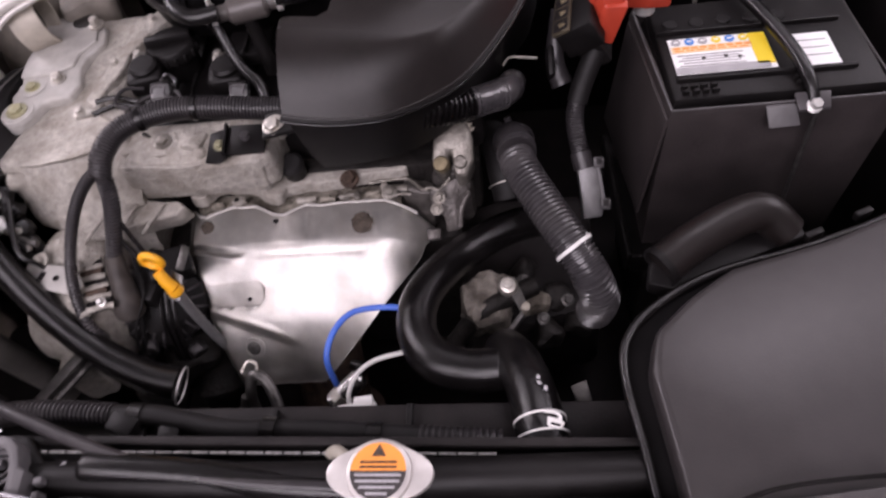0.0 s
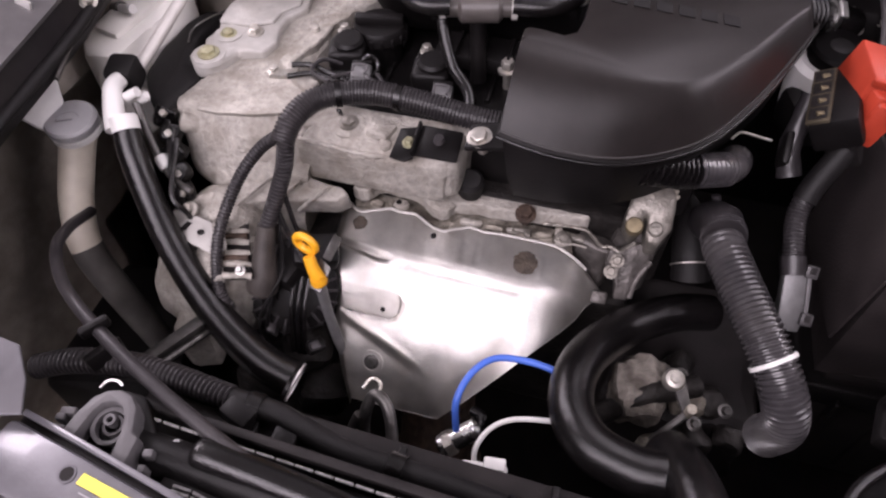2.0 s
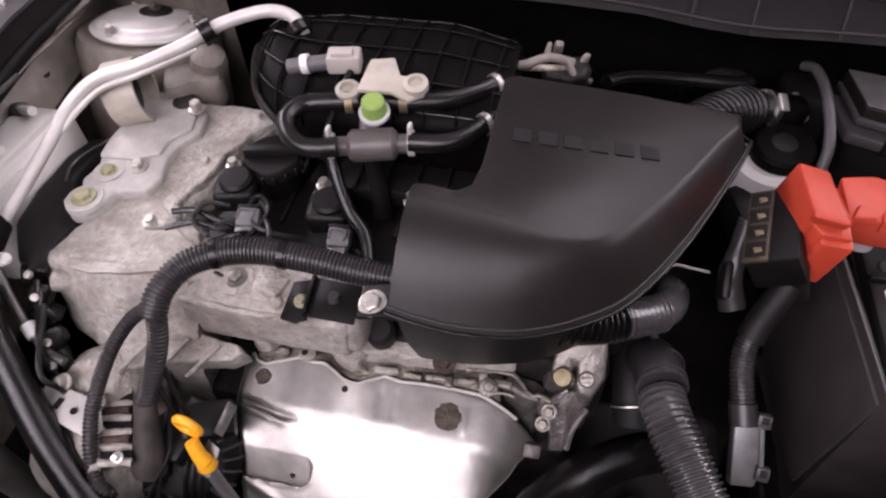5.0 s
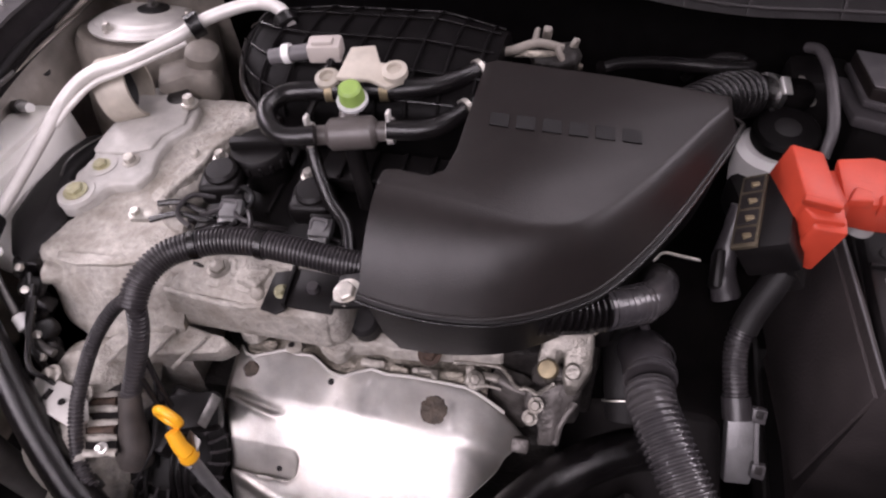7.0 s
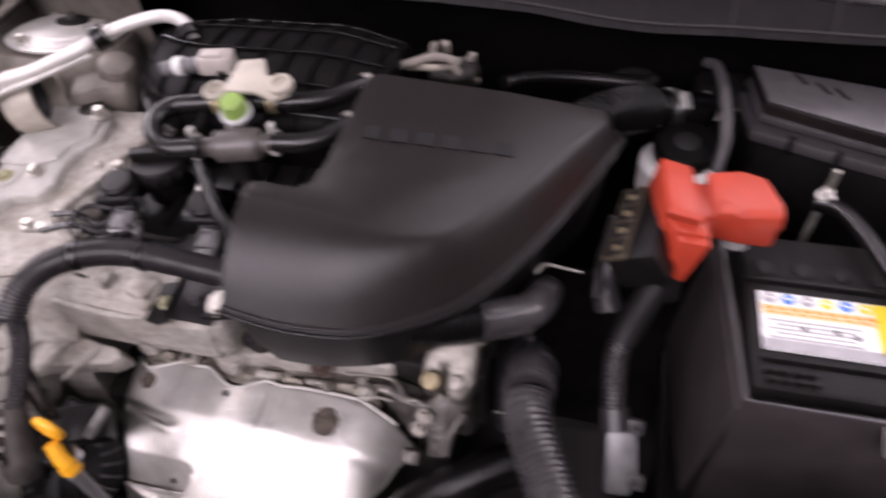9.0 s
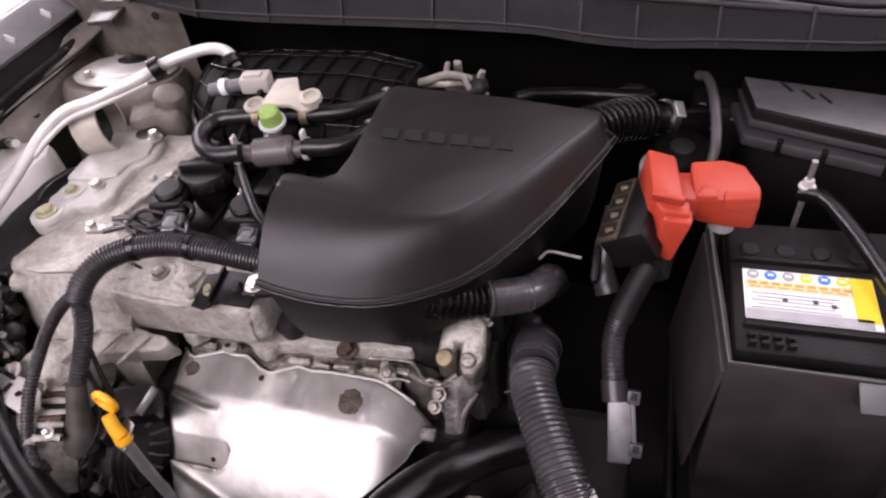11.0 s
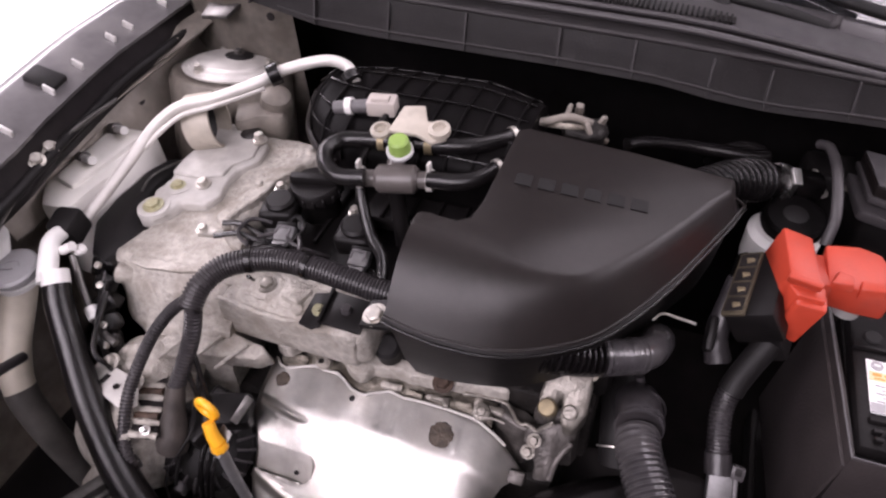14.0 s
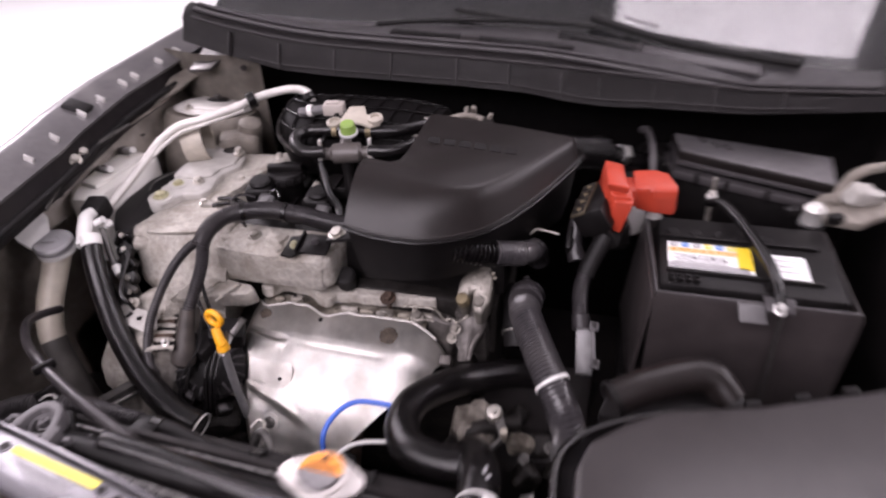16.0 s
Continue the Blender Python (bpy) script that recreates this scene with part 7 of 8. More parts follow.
for p, ax in (((-0.292, 0.3965, 0.8645), (1, 0, -0.08)), ((-0.352, 0.385, 0.866), (0.9, 0.4, 0))):
    part("tape_wrap", ring(p, ax, 0.0136, 0.002, 0.006), RUBBER, har)
part("tie_tail", box((-0.348, 0.374, 0.852), (0.005, 0.003, 0.012), 0.001, (25, 0, 0)), RUBBER, har)
part("down_conduit", tube([(-0.389, 0.330, 0.845), (-0.392, 0.317, 0.815), (-0.400, 0.300, 0.785), (-0.408, 0.280, 0.757)], 0.0084, 16, 10, 0.0042, 0.0016), CONDUIT, har)
part("boot", lathe([(0.0, -0.010), (0.010, -0.008), (0.0165, -0.002), (0.018, 0.008), (0.0155, 0.022), (0.0115, 0.045), (0.0098, 0.075)], (-0.410, 0.246, 0.697), (0.03, 0.49, 0.87), 20), BOOT, har, "dusty black rubber boot")
part("side_branch", tube([(-0.396, 0.334, 0.846), (-0.416, 0.326, 0.832), (-0.434, 0.308, 0.81), (-0.447, 0.285, 0.782), (-0.452, 0.257, 0.755), (-0.446, 0.228, 0.728), (-0.432, 0.208, 0.702), (-0.42, 0.19, 0.67)], 0.0062, 14, 10, 0.0040, 0.0013), CONDUIT, har)
for p in ([(-0.398, 0.315, 0.80), (-0.385, 0.298, 0.77), (-0.372, 0.285, 0.745)], [(-0.402, 0.30, 0.785), (-0.386, 0.285, 0.755), (-0.365, 0.27, 0.73)]):
    part("loose_wire", tube(p, 0.0028, 8), RUBBER, har)

# ---- dipstick ----
dip = thing("dipstick", (-0.34, 0.25, 0.55), "yellow plastic dipstick handle in a dull steel tube", "dipstick", move=(0.008, 0.0005, 0.0061))
bm = bmesh.new()
c = Vector((-0.358, 0.268, 0.766))
tilt = Euler((radians(90), 0, radians(-12))).to_matrix()
tube([c + tilt @ Vector((0.0115 * math.cos(a), 0.0105 * math.sin(a), 0)) for a in steps(0, 2 * math.pi, 20)], 0.0042, 10, 2, bm=bm)
part("finger_ring", bm, YELLOW, dip)
part("handle", tube([(-0.352, 0.258, 0.759), (-0.346, 0.252, 0.746), (-0.342, 0.250, 0.738)], 0.0062, 12, taper=0.0075), YELLOW, dip)
part("handle_base", lathe([(0.0082, 0), (0.0092, 0.003), (0.0082, 0.009)], (-0.341, 0.2495, 0.728), (-0.25, 0.15, 0.95), 16), YELLOW, dip)
part("guide_tube", tube([(-0.341, 0.249, 0.732), (-0.338, 0.246, 0.68), (-0.330, 0.243, 0.61), (-0.318, 0.245, 0.55)], 0.0058, 12), LUG, dip, "dull steel guide tube")
part("tube_bracket", plate([(-0.352, 0.244, 0.725), (-0.338, 0.240, 0.722), (-0.332, 0.262, 0.74), (-0.345, 0.268, 0.745)], (0.0, 0, 0.002), 0.0005), STEEL_DARK, dip)

# ---- alternator and bracket plate ----
alt = thing("alternator", (-0.44, 0.25, 0.62), "dusty cast alternator with slotted cooling vents", "alternator", move=(0.0011, 0.0023, 0.0021))
ax = Vector((0.9, -0.15, 0.25)).normalized()
part("housing", rough_up(divide(lathe([(0.03, -0.06), (0.056, -0.05), (0.062, -0.02), (0.062, 0.02), (0.052, 0.045), (0.03, 0.052), (0, 0.053)], (-0.468, 0.264, 0.668), ax, 28), 1), 0.0012, 80), CAST, alt)
G = [Vector((-0.478, 0.297, 0.729)), Vector((-0.444, 0.307, 0.729)), Vector((-0.406, 0.236, 0.728)), Vector((-0.438, 0.228, 0.728))]
part("vent_backing", rough_up(divide(plate(G, (0, 0, 0.003), 0), 2), 0.0008, 90), DARKBAY, alt)
for k in range(6):
    a, b = G[0].lerp(G[3], 0.02 + 0.19 * k), G[1].lerp(G[2], 0.02 + 0.19 * k)
    lift = Vector((0, 0, 0.004))
    part("vent_fin", rough_up(divide(tube([a + lift * 0.6, a.lerp(b, 0.3) + lift, a.lerp(b, 0.75) + lift, b + lift * 0.4], 0.0036, 10), 1), 0.0010, 110, k), CAST, alt)
    if k in (1, 3):
        c, d = a.lerp(b, 0.2) + (G[3] - G[0]) * 0.095, a.lerp(b, 0.95) + (G[3] - G[0]) * 0.095
        part("winding", tube([c + lift * 0.7, d + lift * 0.7], 0.0046, 10), RUST, alt, "brown copper winding behind the vent")
part("vent_rail", rough_up(tube([G[0] + Vector((0.001, 0.004, 0.002)), G[0].lerp(G[3], 0.5) + Vector((-0.002, 0, 0.004)), G[3] + Vector((0.001, -0.004, 0.002))], 0.0052, 12), 0.0010, 90), CAST, alt)
ax2 = Vector((0.35, -0.55, 0.76)).normalized()
cap_at = Vector((-0.387, 0.272, 0.670))
cover_ = part("rear_cover", lathe([(0.050, -0.03), (0.053, 0.0), (0.050, 0.010), (0.036, 0.016), (0.030, 0.012), (0.0, 0.012)], cap_at, ax2, 32), PLASTIC_DARK, alt, "black ribbed end cover")
u_ = ax2.orthogonal().normalized()
w_ = ax2.cross(u_)
for k in range(22):
    a = 2 * math.pi * k / 22
    d = math.cos(a) * u_ + math.sin(a) * w_
    part("cover_rib", tube([cap_at + d * 0.034 + ax2 * 0.0175, cap_at + d * 0.044 + ax2 * 0.0150, cap_at + d * 0.053 + ax2 * 0.006], 0.0016, 6, 3), PLASTIC_GREY, cover_)
part("terminal_nut", hexhead((-0.418, 0.238, 0.737), (0.1, -0.4, 0.9), 0.0036, 0.008), ALLOY, alt, "pale corroded terminal nut")
part("mount_ear", rough_up(divide(box((-0.475, 0.205, 0.64), (0.04, 0.05, 0.08), 0.01, (0, 0, 20)), 1), 0.003, 60), CAST, alt)
slot = thing("slotted_bracket", (-0.49, 0.27, 0.72), "pale zinc slotted bracket plate beside the alternator", "bracket", move=(-0.0034, 0.0025, 0.0011))
part("bracket_plate", plate([(-0.519, 0.294, 0.742), (-0.471, 0.285, 0.744), (-0.449, 0.275, 0.744), (-0.438, 0.258, 0.742), (-0.446, 0.246, 0.740), (-0.513, 0.264, 0.740)], (0, 0, 0.003), 0.0008), PIPEM, slot)
part("slot_hole", box((-0.493, 0.273, 0.7458), (0.006, 0.011, 0.0012), 0, (0, 0, -10)), DARKBAY, slot)
part("round_hole", lathe([(0.0035, 0), (0.0035, 0.0012)], (-0.473, 0.268, 0.7465), (0, 0, 1), 12), DARKBAY, slot)
# dark connectors between alternator and shield
conn = thing("sensor_plug", (-0.375, 0.29, 0.70), "black multi-pin plug with a bright metal tab", "plug", move=(0.0045, 0.0031, 0.0023))
part("plug_body", box((-0.365, 0.295, 0.715), (0.05, 0.035, 0.035), 0.006, (20, 10, 25)), PLASTIC_DARK, conn)
part("plug_side", box((-0.39, 0.275, 0.70), (0.03, 0.04, 0.03), 0.006, (10, 0, -15)), PLASTIC_DARK, conn)
part("metal_tab", plate([(-0.347, 0.278, 0.732), (-0.337, 0.275, 0.732), (-0.335, 0.306, 0.734), (-0.346, 0.310, 0.734)], (0, 0, 0.002), 0.0005), STEEL_DARK, conn)
for k in range(3):
    part("plug_wire", tube([(-0.38 + 0.008 * k, 0.27, 0.70), (-0.378 + 0.008 * k, 0.24, 0.675), (-0.372 + 0.006 * k, 0.215, 0.63)], 0.003, 8), RUBBER, conn)
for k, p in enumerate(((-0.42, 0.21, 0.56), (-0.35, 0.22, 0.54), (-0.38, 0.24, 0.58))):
    solo("block_casting", rough_up(divide(box(p, (0.06, 0.05, 0.07), 0.012, (10 * k, 15, 20 * k)), 2), 0.006, 45, k), CAST_DARK, "dark cast lump low on the engine block", "casting", "block castings", move=(0.0025, 0.003, 0.0013))

# ---- air-conditioning pipes ----
acp = thing("aircon_pipe", (-0.52, 0.5, 0.82), "silver alloy air-conditioning pipe bent over the mount", "pipe", move=(-0.0098, -0.0015, -0.0021))
part("pipe", tube([(-0.334, 0.644, 0.930), (-0.352, 0.662, 0.938), (-0.385, 0.668, 0.938), (-0.428, 0.646, 0.932), (-0.456, 0.618, 0.924), (-0.505, 0.585, 0.912), (-0.546, 0.571, 0.902), (-0.572, 0.546, 0.884), (-0.582, 0.496, 0.862), (-0.592, 0.43, 0.838), (-0.596, 0.405, 0.832)], 0.0070, 16, 8), PIPEM, acp)
part("second_pipe", tube([(-0.45, 0.621, 0.916), (-0.503, 0.580, 0.905), (-0.541, 0.566, 0.894), (-0.563, 0.545, 0.880), (-0.5745, 0.520, 0.868)], 0.0036, 12, 8), PIPEM, acp)
part("end_collar", rod((-0.336, 0.645, 0.928), (-0.345, 0.653, 0.935), 0.0125, 16, 0.002), RUBBER, acp)
part("pipe_clip", ring((-0.440, 0.634, 0.929), (0.72, 0.6, 0.2), 0.0135, 0.003, 0.014), RUBBER, acp)
part("joint_block", box((-0.598, 0.398, 0.838), (0.032, 0.034, 0.034), 0.006, (10, 0, 10)), RUBBER_MATT, acp, "black plastic joint clamp")
part("white_elbow", tube([(-0.594, 0.385, 0.842), (-0.590, 0.366, 0.845), (-0.582, 0.350, 0.840), (-0.574, 0.335, 0.832), (-0.568, 0.325, 0.825)], 0.0092, 16, taper=0.0118), WHITE, acp, "pale alloy elbow")
part("service_port", rod((-0.575, 0.362, 0.838), (-0.560, 0.366, 0.846), 0.0055, 12), WHITE, acp)
part("service_cap", lathe([(0.006, 0), (0.0065, 0.008), (0.004, 0.011)], (-0.566, 0.372, 0.83), (0.6, 0.1, 0.5), 12), WHITE, acp)
ach = thing("aircon_hose", (-0.45, 0.24, 0.62), "thick glossy black air-conditioning hose with a bright end ring", "hose", move=(-0.0001, 0.002, 0.0021))
part("hose", tube([(-0.569, 0.327, 0.826), (-0.558, 0.308, 0.805), (-0.530, 0.276, 0.765), (-0.488, 0.238, 0.73), (-0.430, 0.198, 0.70), (-0.375, 0.172, 0.682), (-0.340, 0.165, 0.672)], 0.0138, 18, 10, taper=0.0195), RUBBER, ach)
part("collar", tube([(-0.573, 0.332, 0.831), (-0.566, 0.322, 0.821)], 0.0146, 18), WHITE, ach)
part("end_ring", ring((-0.336, 0.163, 0.671), (0.9, -0.1, -0.3), 0.0215, 0.0012, 0.002, 36), ALLOY, ach)
aux = thing("aircon_branch", (-0.5, 0.35, 0.76), "thin pale pipe with a white end cap and black plug", "pipe", move=(-0.0140, -0.0070, 0.0017))
part("thin_pipe", tube([(-0.565, 0.372, 0.825), (-0.548, 0.352, 0.80), (-0.530, 0.336, 0.78), (-0.508, 0.322, 0.765), (-0.49, 0.318, 0.76)], 0.0045, 12), STEEL_DARK, aux)
part("end_cap", rod((-0.533, 0.339, 0.783), (-0.522, 0.331, 0.775), 0.0075, 12, 0.001), WHITE, aux)
for k in range(5):
    part("black_fitting", rough_up(divide(box((-0.548 + 0.010 * k, 0.388 - 0.016 * k, 0.798 - 0.013 * k), (0.026 - 0.003 * (k % 2), 0.020 + 0.004 * (k % 3), 0.026), 0.007, (25 * k, 20 + 11 * k, 30 - 18 * k), seg=3), 1), 0.003, 70, k), RUBBER, aux)
    part("fitting_screw", lathe([(0.004, 0), (0.004, 0.004), (0, 0.0045)], (-0.538 + 0.010 * k, 0.376 - 0.016 * k, 0.812 - 0.013 * k), (0.3 * (k % 2), -0.4, 0.8), 10), ZINC, aux)
for k in range(4):
    part("fitting_lead", tube([(-0.55 + 0.012 * k, 0.39 - 0.012 * k, 0.80), (-0.53 + 0.010 * k, 0.36 - 0.02 * k, 0.79 - 0.006 * k), (-0.52 + 0.012 * k, 0.33 - 0.012 * k, 0.75), (-0.515 + 0.01 * k, 0.30, 0.70)], 0.0028, 8), RUBBER, aux)
guard = thing("mount_gap_guard", (-0.59, 0.48, 0.74), "black guard with a thin metal edge, filling the dark gap below the engine mount", "guard")
flap = [(-0.616, 0.535), (-0.606, 0.570), (-0.584, 0.572), (-0.575, 0.560), (-0.585, 0.530), (-0.584, 0.500), (-0.566, 0.470), (-0.546, 0.440), (-0.552, 0.402), (-0.552, 0.372), (-0.580, 0.385), (-0.614, 0.430), (-0.620, 0.480)]
# black flap also stands in for the dark gap beside the tank
part("flap", rough_up(divide(flat(flap, 0.745, 0.068, 0.008), 1), 0.0015, 40), RUBBER_MATT, guard)
part("edge_wire", tube([(-0.556, 0.578, 0.820), (-0.572, 0.562, 0.820), (-0.590, 0.535, 0.819), (-0.595, 0.514, 0.818), (-0.588, 0.492, 0.817)], 0.0014, 8), STEEL_DARK, guard, "thin bright metal edge")

# ---- coolant expansion tank ----
tank = thing("expansion_tank", (-0.62, 0.5, 0.70), "milky white plastic coolant tank with dark hose stubs", "tank", move=(-0.011, -0.010, 0.0014))
bm = flat([(-0.692, 0.46), (-0.694, 0.575), (-0.672, 0.60), (-0.622, 0.60), (-0.610, 0.575), (-0.612, 0.535), (-0.618, 0.50), (-0.624, 0.43), (-0.665, 0.425)], 0.71, 0.125, 0.012)
part("tank_body", bm, TANK, tank)
part("tank_shoulder", flat([(-0.678, 0.47), (-0.68, 0.57), (-0.628, 0.58), (-0.630, 0.53), (-0.640, 0.46)], 0.828, 0.014, 0.006), TANK, tank)
for p in ((-0.655, 0.512, 0.862), (-0.655, 0.575, 0.866)):
    st_ = part("stub", rod((p[0] - 0.012, p[1], p[2] - 0.022), (p[0] + 0.016, p[1] - 0.01, p[2] - 0.012), 0.0055, 12), WHITE, tank)
    part("stub_end", rod((p[0] - 0.022, p[1] + 0.003, p[2] - 0.026), (p[0] - 0.008, p[1], p[2] - 0.021), 0.009, 14, 0.001), STEEL_DARK, st_)

# ---- washer filler neck ----
wash = thing("washer_filler", (-0.64, 0.3, 0.45), "grey washer bottle cap on a tall pale filler neck", "washer bottle", move=(-0.014, 0.0208, 0.006))
part("cap", lathe([(0.026, 0), (0.0285, 0.004), (0.0285, 0.010), (0.026, 0.013), (0.0, 0.0135)], (-0.634, 0.315, 0.797), (0.02, -0.1, 1), 32), CAPGREY, wash, "grey round push-on cap")
part("cap_mark", local(box((0, 0, 0), (0.018, 0.003, 0.001), 0.0003), Matrix.Translation((-0.636, 0.308, 0.8108)) @ Matrix.Rotation(radians(25), 4, "Z")), LABEL_GREY, wash)
part("cap_mark", local(tube([(-0.012, 0.0, 0), (-0.006, 0.008, 0), (0.006, 0.008, 0), (0.012, 0, 0)], 0.0008, 6), Matrix.Translation((-0.634, 0.312, 0.8105)) @ Matrix.Rotation(radians(25), 4, "Z")), LABEL_GREY, wash)
part("collar", lathe([(0.022, 0), (0.028, 0.004), (0.028, 0.010)], (-0.634, 0.316, 0.786), (0.02, -0.1, 1), 28), WHITE, wash)
part("neck", tube([(-0.634, 0.315, 0.788), (-0.634, 0.288, 0.755), (-0.630, 0.262, 0.728), (-0.622, 0.240, 0.70), (-0.614, 0.230, 0.684)], 0.0192, 20, taper=0.0178), NECK, wash)
# shade is put into this lower length's darker colour
part("lower_neck", tube([(-0.616, 0.232, 0.688), (-0.607, 0.225, 0.67), (-0.585, 0.215, 0.62), (-0.56, 0.21, 0.52)], 0.0186, 20, taper=0.017), NECK_LOW, wash, "lower neck, coloured darker for the shade low in the bay")
part("cap_arm", plate([(-0.655, 0.292, 0.801), (-0.650, 0.330, 0.806), (-0.668, 0.352, 0.820), (-0.688, 0.356, 0.834), (-0.689, 0.304, 0.832), (-0.672, 0.290, 0.816)], (0, 0, 0.006), 0.002), WHITE, wash, "white plastic neck bracket")
part("bottle", flat([(-0.70, 0.12), (-0.70, 0.33), (-0.56, 0.33), (-0.52, 0.16)], 0.40, 0.12, 0.02), PLASTIC_DARK, wash)

# ---- front: cables and pipes over the radiator ----
fh = thing("front_harness", (-0.3, 0.1, 0.72), "black corrugated harness lying along the fan shroud", "harness", move=(0.0054, 0.0015, 0.0007))
part("conduit", tube([(-0.56, 0.088, 0.735), (-0.52, 0.098, 0.748), (-0.47, 0.106, 0.752), (-0.424, 0.106, 0.752), (-0.36, 0.100, 0.752)], 0.0112, 16, 10, 0.0048, 0.002), CONDUIT, fh)
part("taped_run", tube([(-0.365, 0.100, 0.752), (-0.32, 0.098, 0.752), (-0.29, 0.092, 0.750), (-0.25, 0.082, 0.75), (-0.205, 0.079, 0.75), (-0.15, 0.076, 0.75), (-0.06, 0.066, 0.752), (-0.01, 0.062, 0.75)], 0.0105, 14), RUBBER_MATT, fh)
part("right_conduit", tube([(-0.06, 0.066, 0.752), (-0.02, 0.062, 0.751), (0.015, 0.06, 0.748)], 0.0105, 14, 8, 0.006, 0.002), CONDUIT, fh)
part("holder", box((-0.482, 0.104, 0.768), (0.008, 0.034, 0.022), 0.003, (0, 0, -28)), PLASTIC_DARK, fh)
for x, y in ((-0.335, 0.099), (-0.20, 0.079), (-0.1, 0.07)):
    part("tape_band", ring((x, y, 0.752), (1, -0.1, 0), 0.0120, 0.0015, 0.014), RUBBER, fh)
part("side_clip", box((-0.345, 0.088, 0.752), (0.03, 0.02, 0.022), 0.003, (0, 0, -20)), PLASTIC_DARK, fh)
part("tail_box", box((-0.30, 0.08, 0.745), (0.022, 0.02, 0.02), 0.003), PLASTIC_DARK, fh)
lt_ = thing("front_pipe", (-0.4, 0.08, 0.78), "long smooth black plastic pipe lying across the radiator", "pipe", move=(0.0045, 0.0011, 0.0009))
part("pipe", tube([(-0.618, 0.27, 0.74), (-0.60, 0.225, 0.77), (-0.572, 0.182, 0.795), (-0.525, 0.138, 0.805), (-0.444, 0.094, 0.808), (-0.348, 0.054, 0.808), (-0.27, 0.028, 0.808), (-0.19, 0.015, 0.808), (-0.11, 0.008, 0.808)], 0.0058, 14, 8), CONDUIT, lt_)
part("clip", box((-0.474, 0.108, 0.811), (0.008, 0.026, 0.012), 0.003, (0, 0, -35)), PLASTIC_DARK, lt_)
solo("condenser_pipe", join_dome(tube([(-0.338, 0.0335, 0.803), (-0.325, 0.0325, 0.803), (-0.25, 0.026, 0.800), (-0.15, 0.012, 0.798), (-0.06, 0.008, 0.797)], 0.0130, 24, 6), (-0.338, 0.0335, 0.803), (-1, 0.06, 0), 0.0130), RUBBER, "thick glossy dark grey pipe along the radiator top", "pipe", move=(0.0093, 0.0007, 0.0028))
solo("shroud_rod", rod((-0.465, 0.135, 0.70), (-0.432, 0.205, 0.69), 0.0038, 10), STEEL_DARK, "dull thin steel rod beside the harness", "rod", move=(0.0019, 0.0019, 0.0015))
solo("shroud_bar", box((-0.46, 0.17, 0.70), (0.014, 0.12, 0.012), 0.002, (0, 0, -30)), STEEL_DARK, "dark flat steel bar below the hose", "bar", move=(0.0015, 0.0018, 0.0015))
rm = thing("radiator_mount", (-0.412, 0.03, 0.79), "grey plastic radiator mount with a round rubber bush", "mount", move=(0.0034, -0.0001, -0.0016))
arch = [(-0.4372, 0.0133), (-0.4345, 0.034), (-0.4292, 0.049), (-0.4213, 0.057), (-0.4116, 0.0599), (-0.4011, 0.058), (-0.3923, 0.05), (-0.387, 0.0378), (-0.3848, 0.0312), (-0.3782, 0.0293), (-0.3769, 0.0058), (-0.3896, 0.003), (-0.3927, 0.0265), (-0.3967, 0.0396), (-0.4028, 0.0476), (-0.4116, 0.05), (-0.4191, 0.0467), (-0.4235, 0.0368), (-0.4257, 0.0152)]
part("arch", flat(arch, 0.800, 0.025, 0.0022), MOUNTGREY, rm, "grey moulded horseshoe bracket")
part("base", flat([(-0.452, 0.014), (-0.442, 0.058), (-0.40, 0.066), (-0.376, 0.04), (-0.378, 0.0)], 0.794, 0.012, 0.003), PLASTIC_DARK, rm)
part("bush_outer", ring((-0.408, 0.034, 0.812), (0, -0.1, 1), 0.0148, 0.0032, 0.010, 36), MOUNTGREY, rm)
part("bush_floor", lathe([(0.0135, 0), (0.0135, 0.002)], (-0.408, 0.034, 0.808), (0, -0.1, 1), 28), RUBBER, rm)
part("bush_inner", ring((-0.406, 0.035, 0.813), (0, -0.1, 1), 0.0082, 0.0020, 0.008, 28), PLASTIC_GREY, rm)
part("bush_pin", ring((-0.4095, 0.0375, 0.816), (0, -0.1, 1), 0.0046, 0.0020, 0.008, 20), MOUNTGREY, rm)
for x, y, w in ((-0.446, 0.036, 0.012), (-0.449, 0.030, 0.007), (-0.3685, 0.022, 0.008), (-0.367, 0.010, 0.006)):
    part("side_tooth", box((x, y, 0.812), (w, 0.006, 0.014), 0.0015, (0, 0, 12)), MOUNTGREY, rm)
for x, y in ((-0.446, 0.018), (-0.383, 0.008)):
    part("foot_tab", box((x, y, 0.812), (0.010, 0.014, 0.012), 0.002), MOUNTGREY, rm)
part("spring_clip", tube([(-0.430, 0.058, 0.822), (-0.426, 0.064, 0.824), (-0.419, 0.066, 0.824), (-0.414, 0.064, 0.822)], 0.0012, 8), CHROME, rm)
solo("pale_bolt", lathe([(0.010, 0), (0.010, 0.004), (0.005, 0.006), (0.005, 0.016), (0, 0.0165)], (-0.362, 0.034, 0.798), (0.5, -0.6, 0.6), 14), CAPGREY, "pale grey push pin beside the radiator mount", "pin", move=(0.0054, -0.0001, -0.002))
bm = bmesh.new()
prof = []
for k in range(48):
    a = 2 * math.pi * k / 48
    r = 0.0248 + 0.0140 * max(0.0, abs(math.cos(a))) ** 7
    prof.append((r * math.cos(a), r * math.sin(a)))
m_ = Matrix.Translation((-0.083, 0.001, 0.862)) @ Matrix.Rotation(radians(-2), 4, "Z")
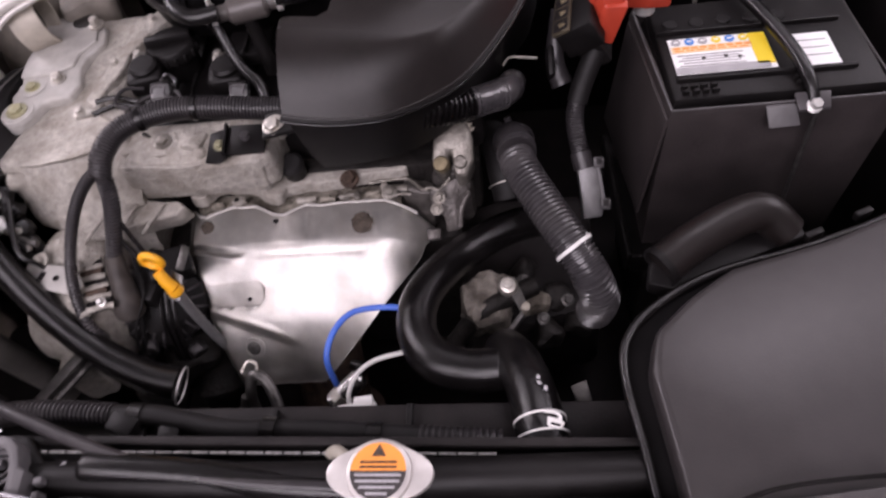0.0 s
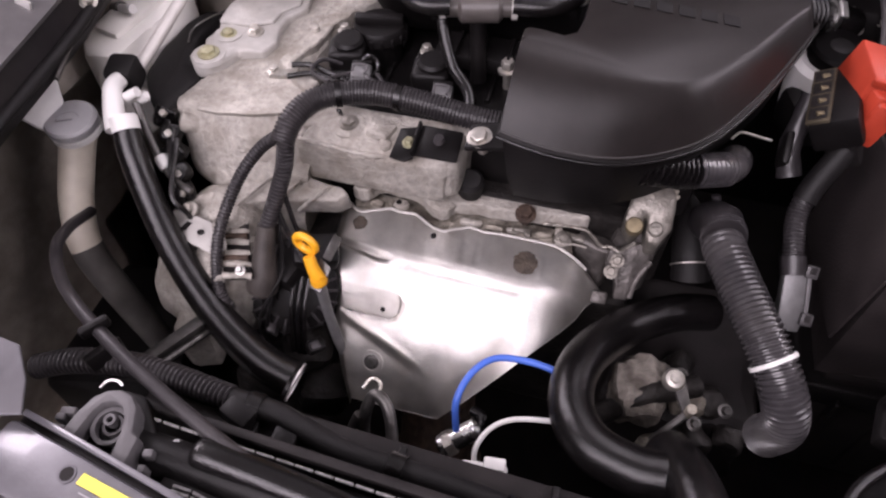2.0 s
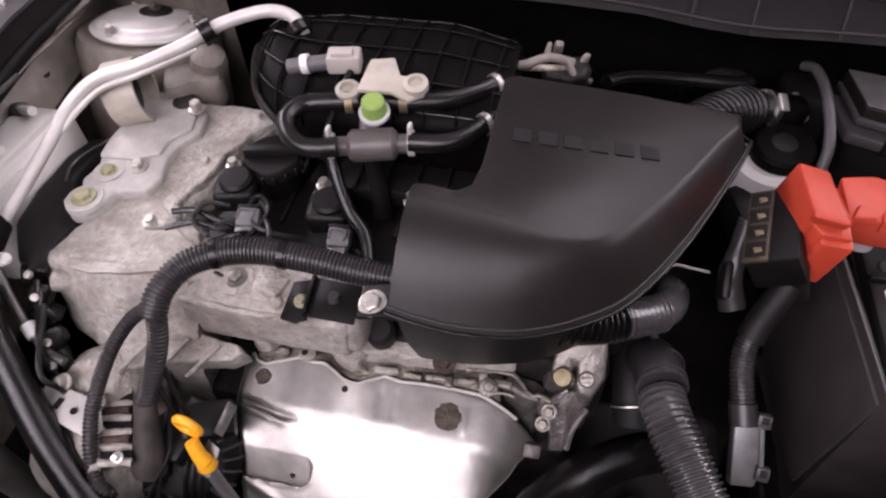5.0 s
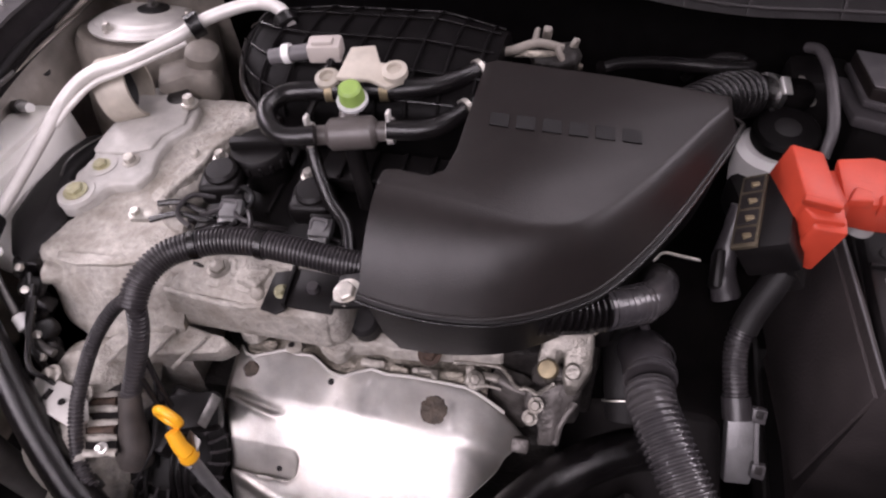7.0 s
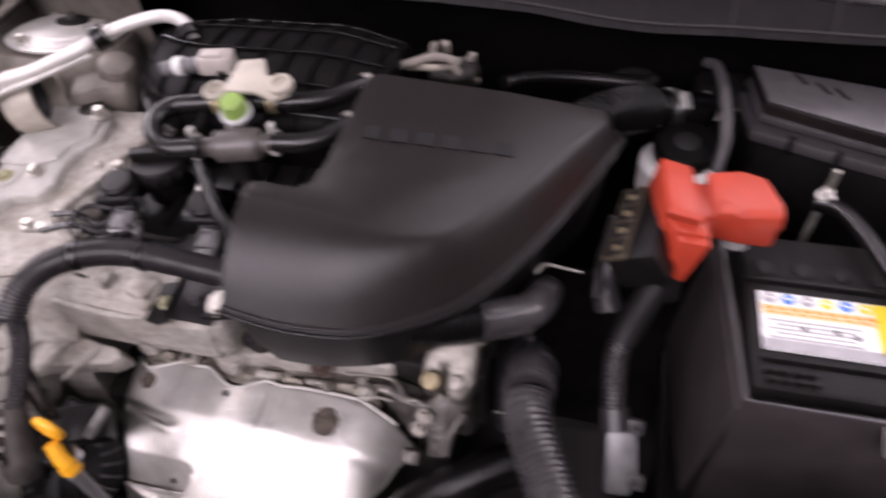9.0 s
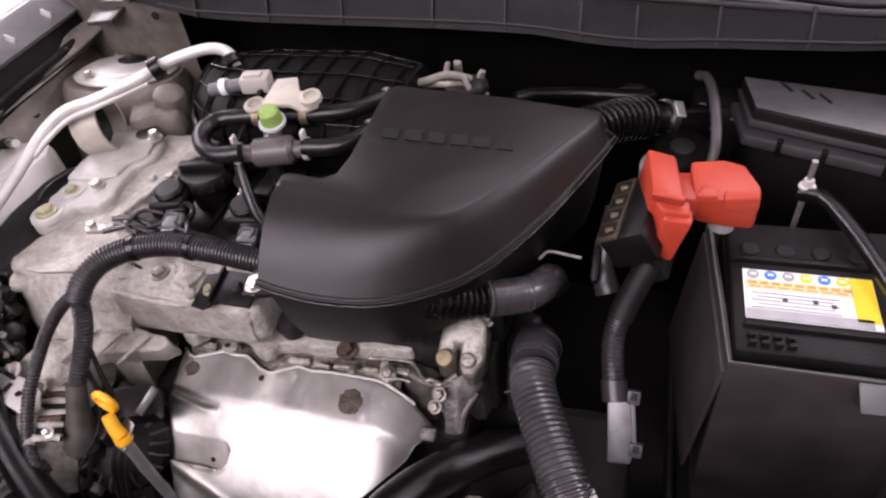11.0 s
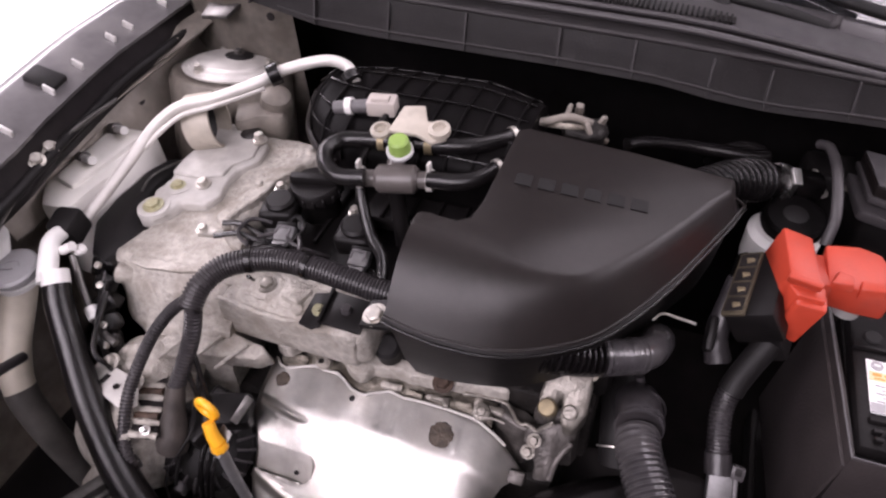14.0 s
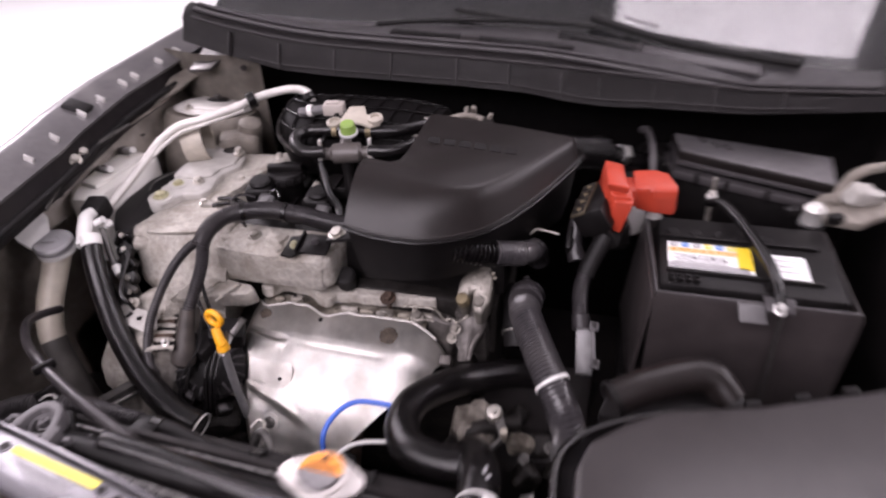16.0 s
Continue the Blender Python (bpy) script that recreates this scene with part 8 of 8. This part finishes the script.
bm = plate([m_ @ Vector((x, y, 0)) for x, y in prof], (0, 0, 0.007), 0.002)
rc = part("filler_cap", bm, CAPM, rad, "pale metal radiator cap with an orange warning sticker")
part("cap_dome", lathe([(0.0240, 0), (0.0230, 0.003), (0.020, 0.0045), (0, 0.0046)], (-0.083, 0.001, 0.8688), (0, 0, 1), 36), CAPM, rc)
def half_disc(z, r, lo, hi):
    return [m_ @ Vector((r * math.cos(a), r * math.sin(a), z)) for a in steps(lo, hi, 20)]
part("sticker_orange", plate(half_disc(0.0116, 0.0198, 0.0, math.pi), (0, 0, 0.0005), 0), LABEL_ORANGE, rc, "orange warning sticker")
part("sticker_dark", plate(half_disc(0.0116, 0.0198, math.pi, 2 * math.pi), (0, 0, 0.0005), 0), LABEL_BLACK, rc)
for k in range(4):
    part("print_bar", local(box((0, -0.003 - 0.0042 * k, 0.0124), (0.033 - 0.004 * k * k * 0.5, 0.0018, 0.0004), 0), m_), LABEL_GREY, rc)
for k in range(2):
    part("warning_bar", local(box((0, 0.0025 + 0.0034 * k, 0.0124), (0.026, 0.0014, 0.0004), 0), m_), RUST, rc)
part("warning_mark", plate([m_ @ Vector(p) for p in ((-0.005, 0.010, 0.0122), (0.005, 0.010, 0.0122), (0, 0.0185, 0.0122))], (0, 0, 0.0005), 0), RUST, rc)
neck = solo("overflow_nipple", tube([(-0.11, 0.02, 0.835), (-0.122, 0.03, 0.83), (-0.13, 0.032, 0.82)], 0.005, 10), TAN, "small tarnished overflow nipple beside the cap", "nipple", move=(0.0155, -0.0001, 0.0062))

# wires below the shield
solo("blue_wire", tube([(-0.170, 0.165, 0.64), (-0.174, 0.180, 0.675), (-0.166, 0.206, 0.688), (-0.147, 0.227, 0.692), (-0.118, 0.234, 0.69), (-0.086, 0.231, 0.69), (-0.06, 0.225, 0.68)], 0.0036, 10), BLUE, "bright blue insulated wire below the heat shield", "wire", move=(0.0035, 0.0056, 0.0032))
solo("white_wire", tube([(-0.142, 0.120, 0.675), (-0.144, 0.136, 0.684), (-0.134, 0.156, 0.69), (-0.112, 0.170, 0.692), (-0.07, 0.178, 0.692), (-0.05, 0.18, 0.69)], 0.0026, 10), WHITE, "white insulated wire curving from the plug", "wire", move=(0.0043, 0.0047, 0.0037))
pl = thing("lambda_plug", (-0.13, 0.11, 0.69), "white plastic lambda sensor plug in the shroud", "plug", move=(0.0055, 0.0031, 0.0031))
part("plug_body", box((-0.132, 0.110, 0.697), (0.042, 0.018, 0.016), 0.003, (0, 0, 6)), WHITE, pl)
part("plug_top", box((-0.124, 0.118, 0.705), (0.020, 0.012, 0.008), 0.002, (0, 0, 6)), WHITE, pl)
part("plug_wires", tube([(-0.108, 0.108, 0.695), (-0.098, 0.098, 0.69), (-0.096, 0.085, 0.68)], 0.006, 10), RUBBER, pl)
o2 = thing("lambda_sensor", (-0.165, 0.18, 0.57), "bright steel lambda sensor body low behind the radiator", "sensor", move=(0.0036, 0.0053, 0.0014))
part("sensor_body", rod((-0.188, 0.163, 0.59), (-0.150, 0.190, 0.608), 0.012, 16, 0.003), CHROME, o2)
part("sensor_hex", lathe([(0.015, 0), (0.015, 0.010)], (-0.182, 0.167, 0.592), (0.8, 0.55, 0.35), 6), ZINC, o2)
part("sensor_lead", tube([(-0.150, 0.190, 0.608), (-0.150, 0.20, 0.612), (-0.162, 0.205, 0.61)], 0.006, 10), RUBBER, o2)
hk = thing("pipe_bracket", (-0.25, 0.13, 0.66), "dark bent steel pipes with a bright hook by the shroud", "pipes", move=(0.0042, 0.0042, 0.0006))
part("pipe", tube([(-0.262, 0.135, 0.62), (-0.262, 0.150, 0.66), (-0.256, 0.165, 0.68), (-0.240, 0.158, 0.68), (-0.228, 0.135, 0.665), (-0.225, 0.110, 0.64)], 0.0062, 12), STEEL_DARK, hk)
part("hook", tube([(-0.268, 0.168, 0.684), (-0.262, 0.178, 0.688), (-0.252, 0.176, 0.688), (-0.250, 0.166, 0.684)], 0.0020, 8), ZINC, hk)
part("pipe_b", tube([(-0.285, 0.125, 0.60), (-0.275, 0.14, 0.64), (-0.268, 0.15, 0.66)], 0.0055, 10), STEEL_DARK, hk)

# leads and small connectors in the shade behind the dipstick
random.seed(7)
for k in range(5):
    x = -0.410 + 0.006 * k
    y = 0.285 - 0.012 * (k % 4)
    pts = [(x, y + 0.03, 0.735 - 0.004 * k), (x + 0.006, y + 0.005, 0.715), (x + random.uniform(-0.012, 0.012), y - 0.03, 0.68), (x + random.uniform(-0.02, 0.02), y - 0.055, 0.62)]
    solo("engine_lead", tube(pts, 0.0014 + 0.0004 * (k % 3), 8, 5), RUBBER_MATT, "thin black lead hanging beside the heat shield", "wire", "engine leads", move=(0.0024, 0.0025, 0.0023))
for k, p in enumerate(((-0.385, 0.310, 0.715), (-0.35, 0.225, 0.635), (-0.40, 0.225, 0.65))):
    c = thing("lead_connector", p, "small black plug with a dark grey collar on an engine lead", "plug", "lead connectors", move=(0.0045, 0.0024, 0.0032))
    part("body", box(p, (0.022, 0.016, 0.014), 0.004, (20 * k, 30 - 14 * k, 50 * k)), PLASTIC_DARK, c)
    part("collar", box(Vector(p) + Vector((0.002, -0.003, 0.007)), (0.012, 0.010, 0.006), 0.002, (20 * k, 30 - 14 * k, 50 * k)), PLASTIC_GREY, c)
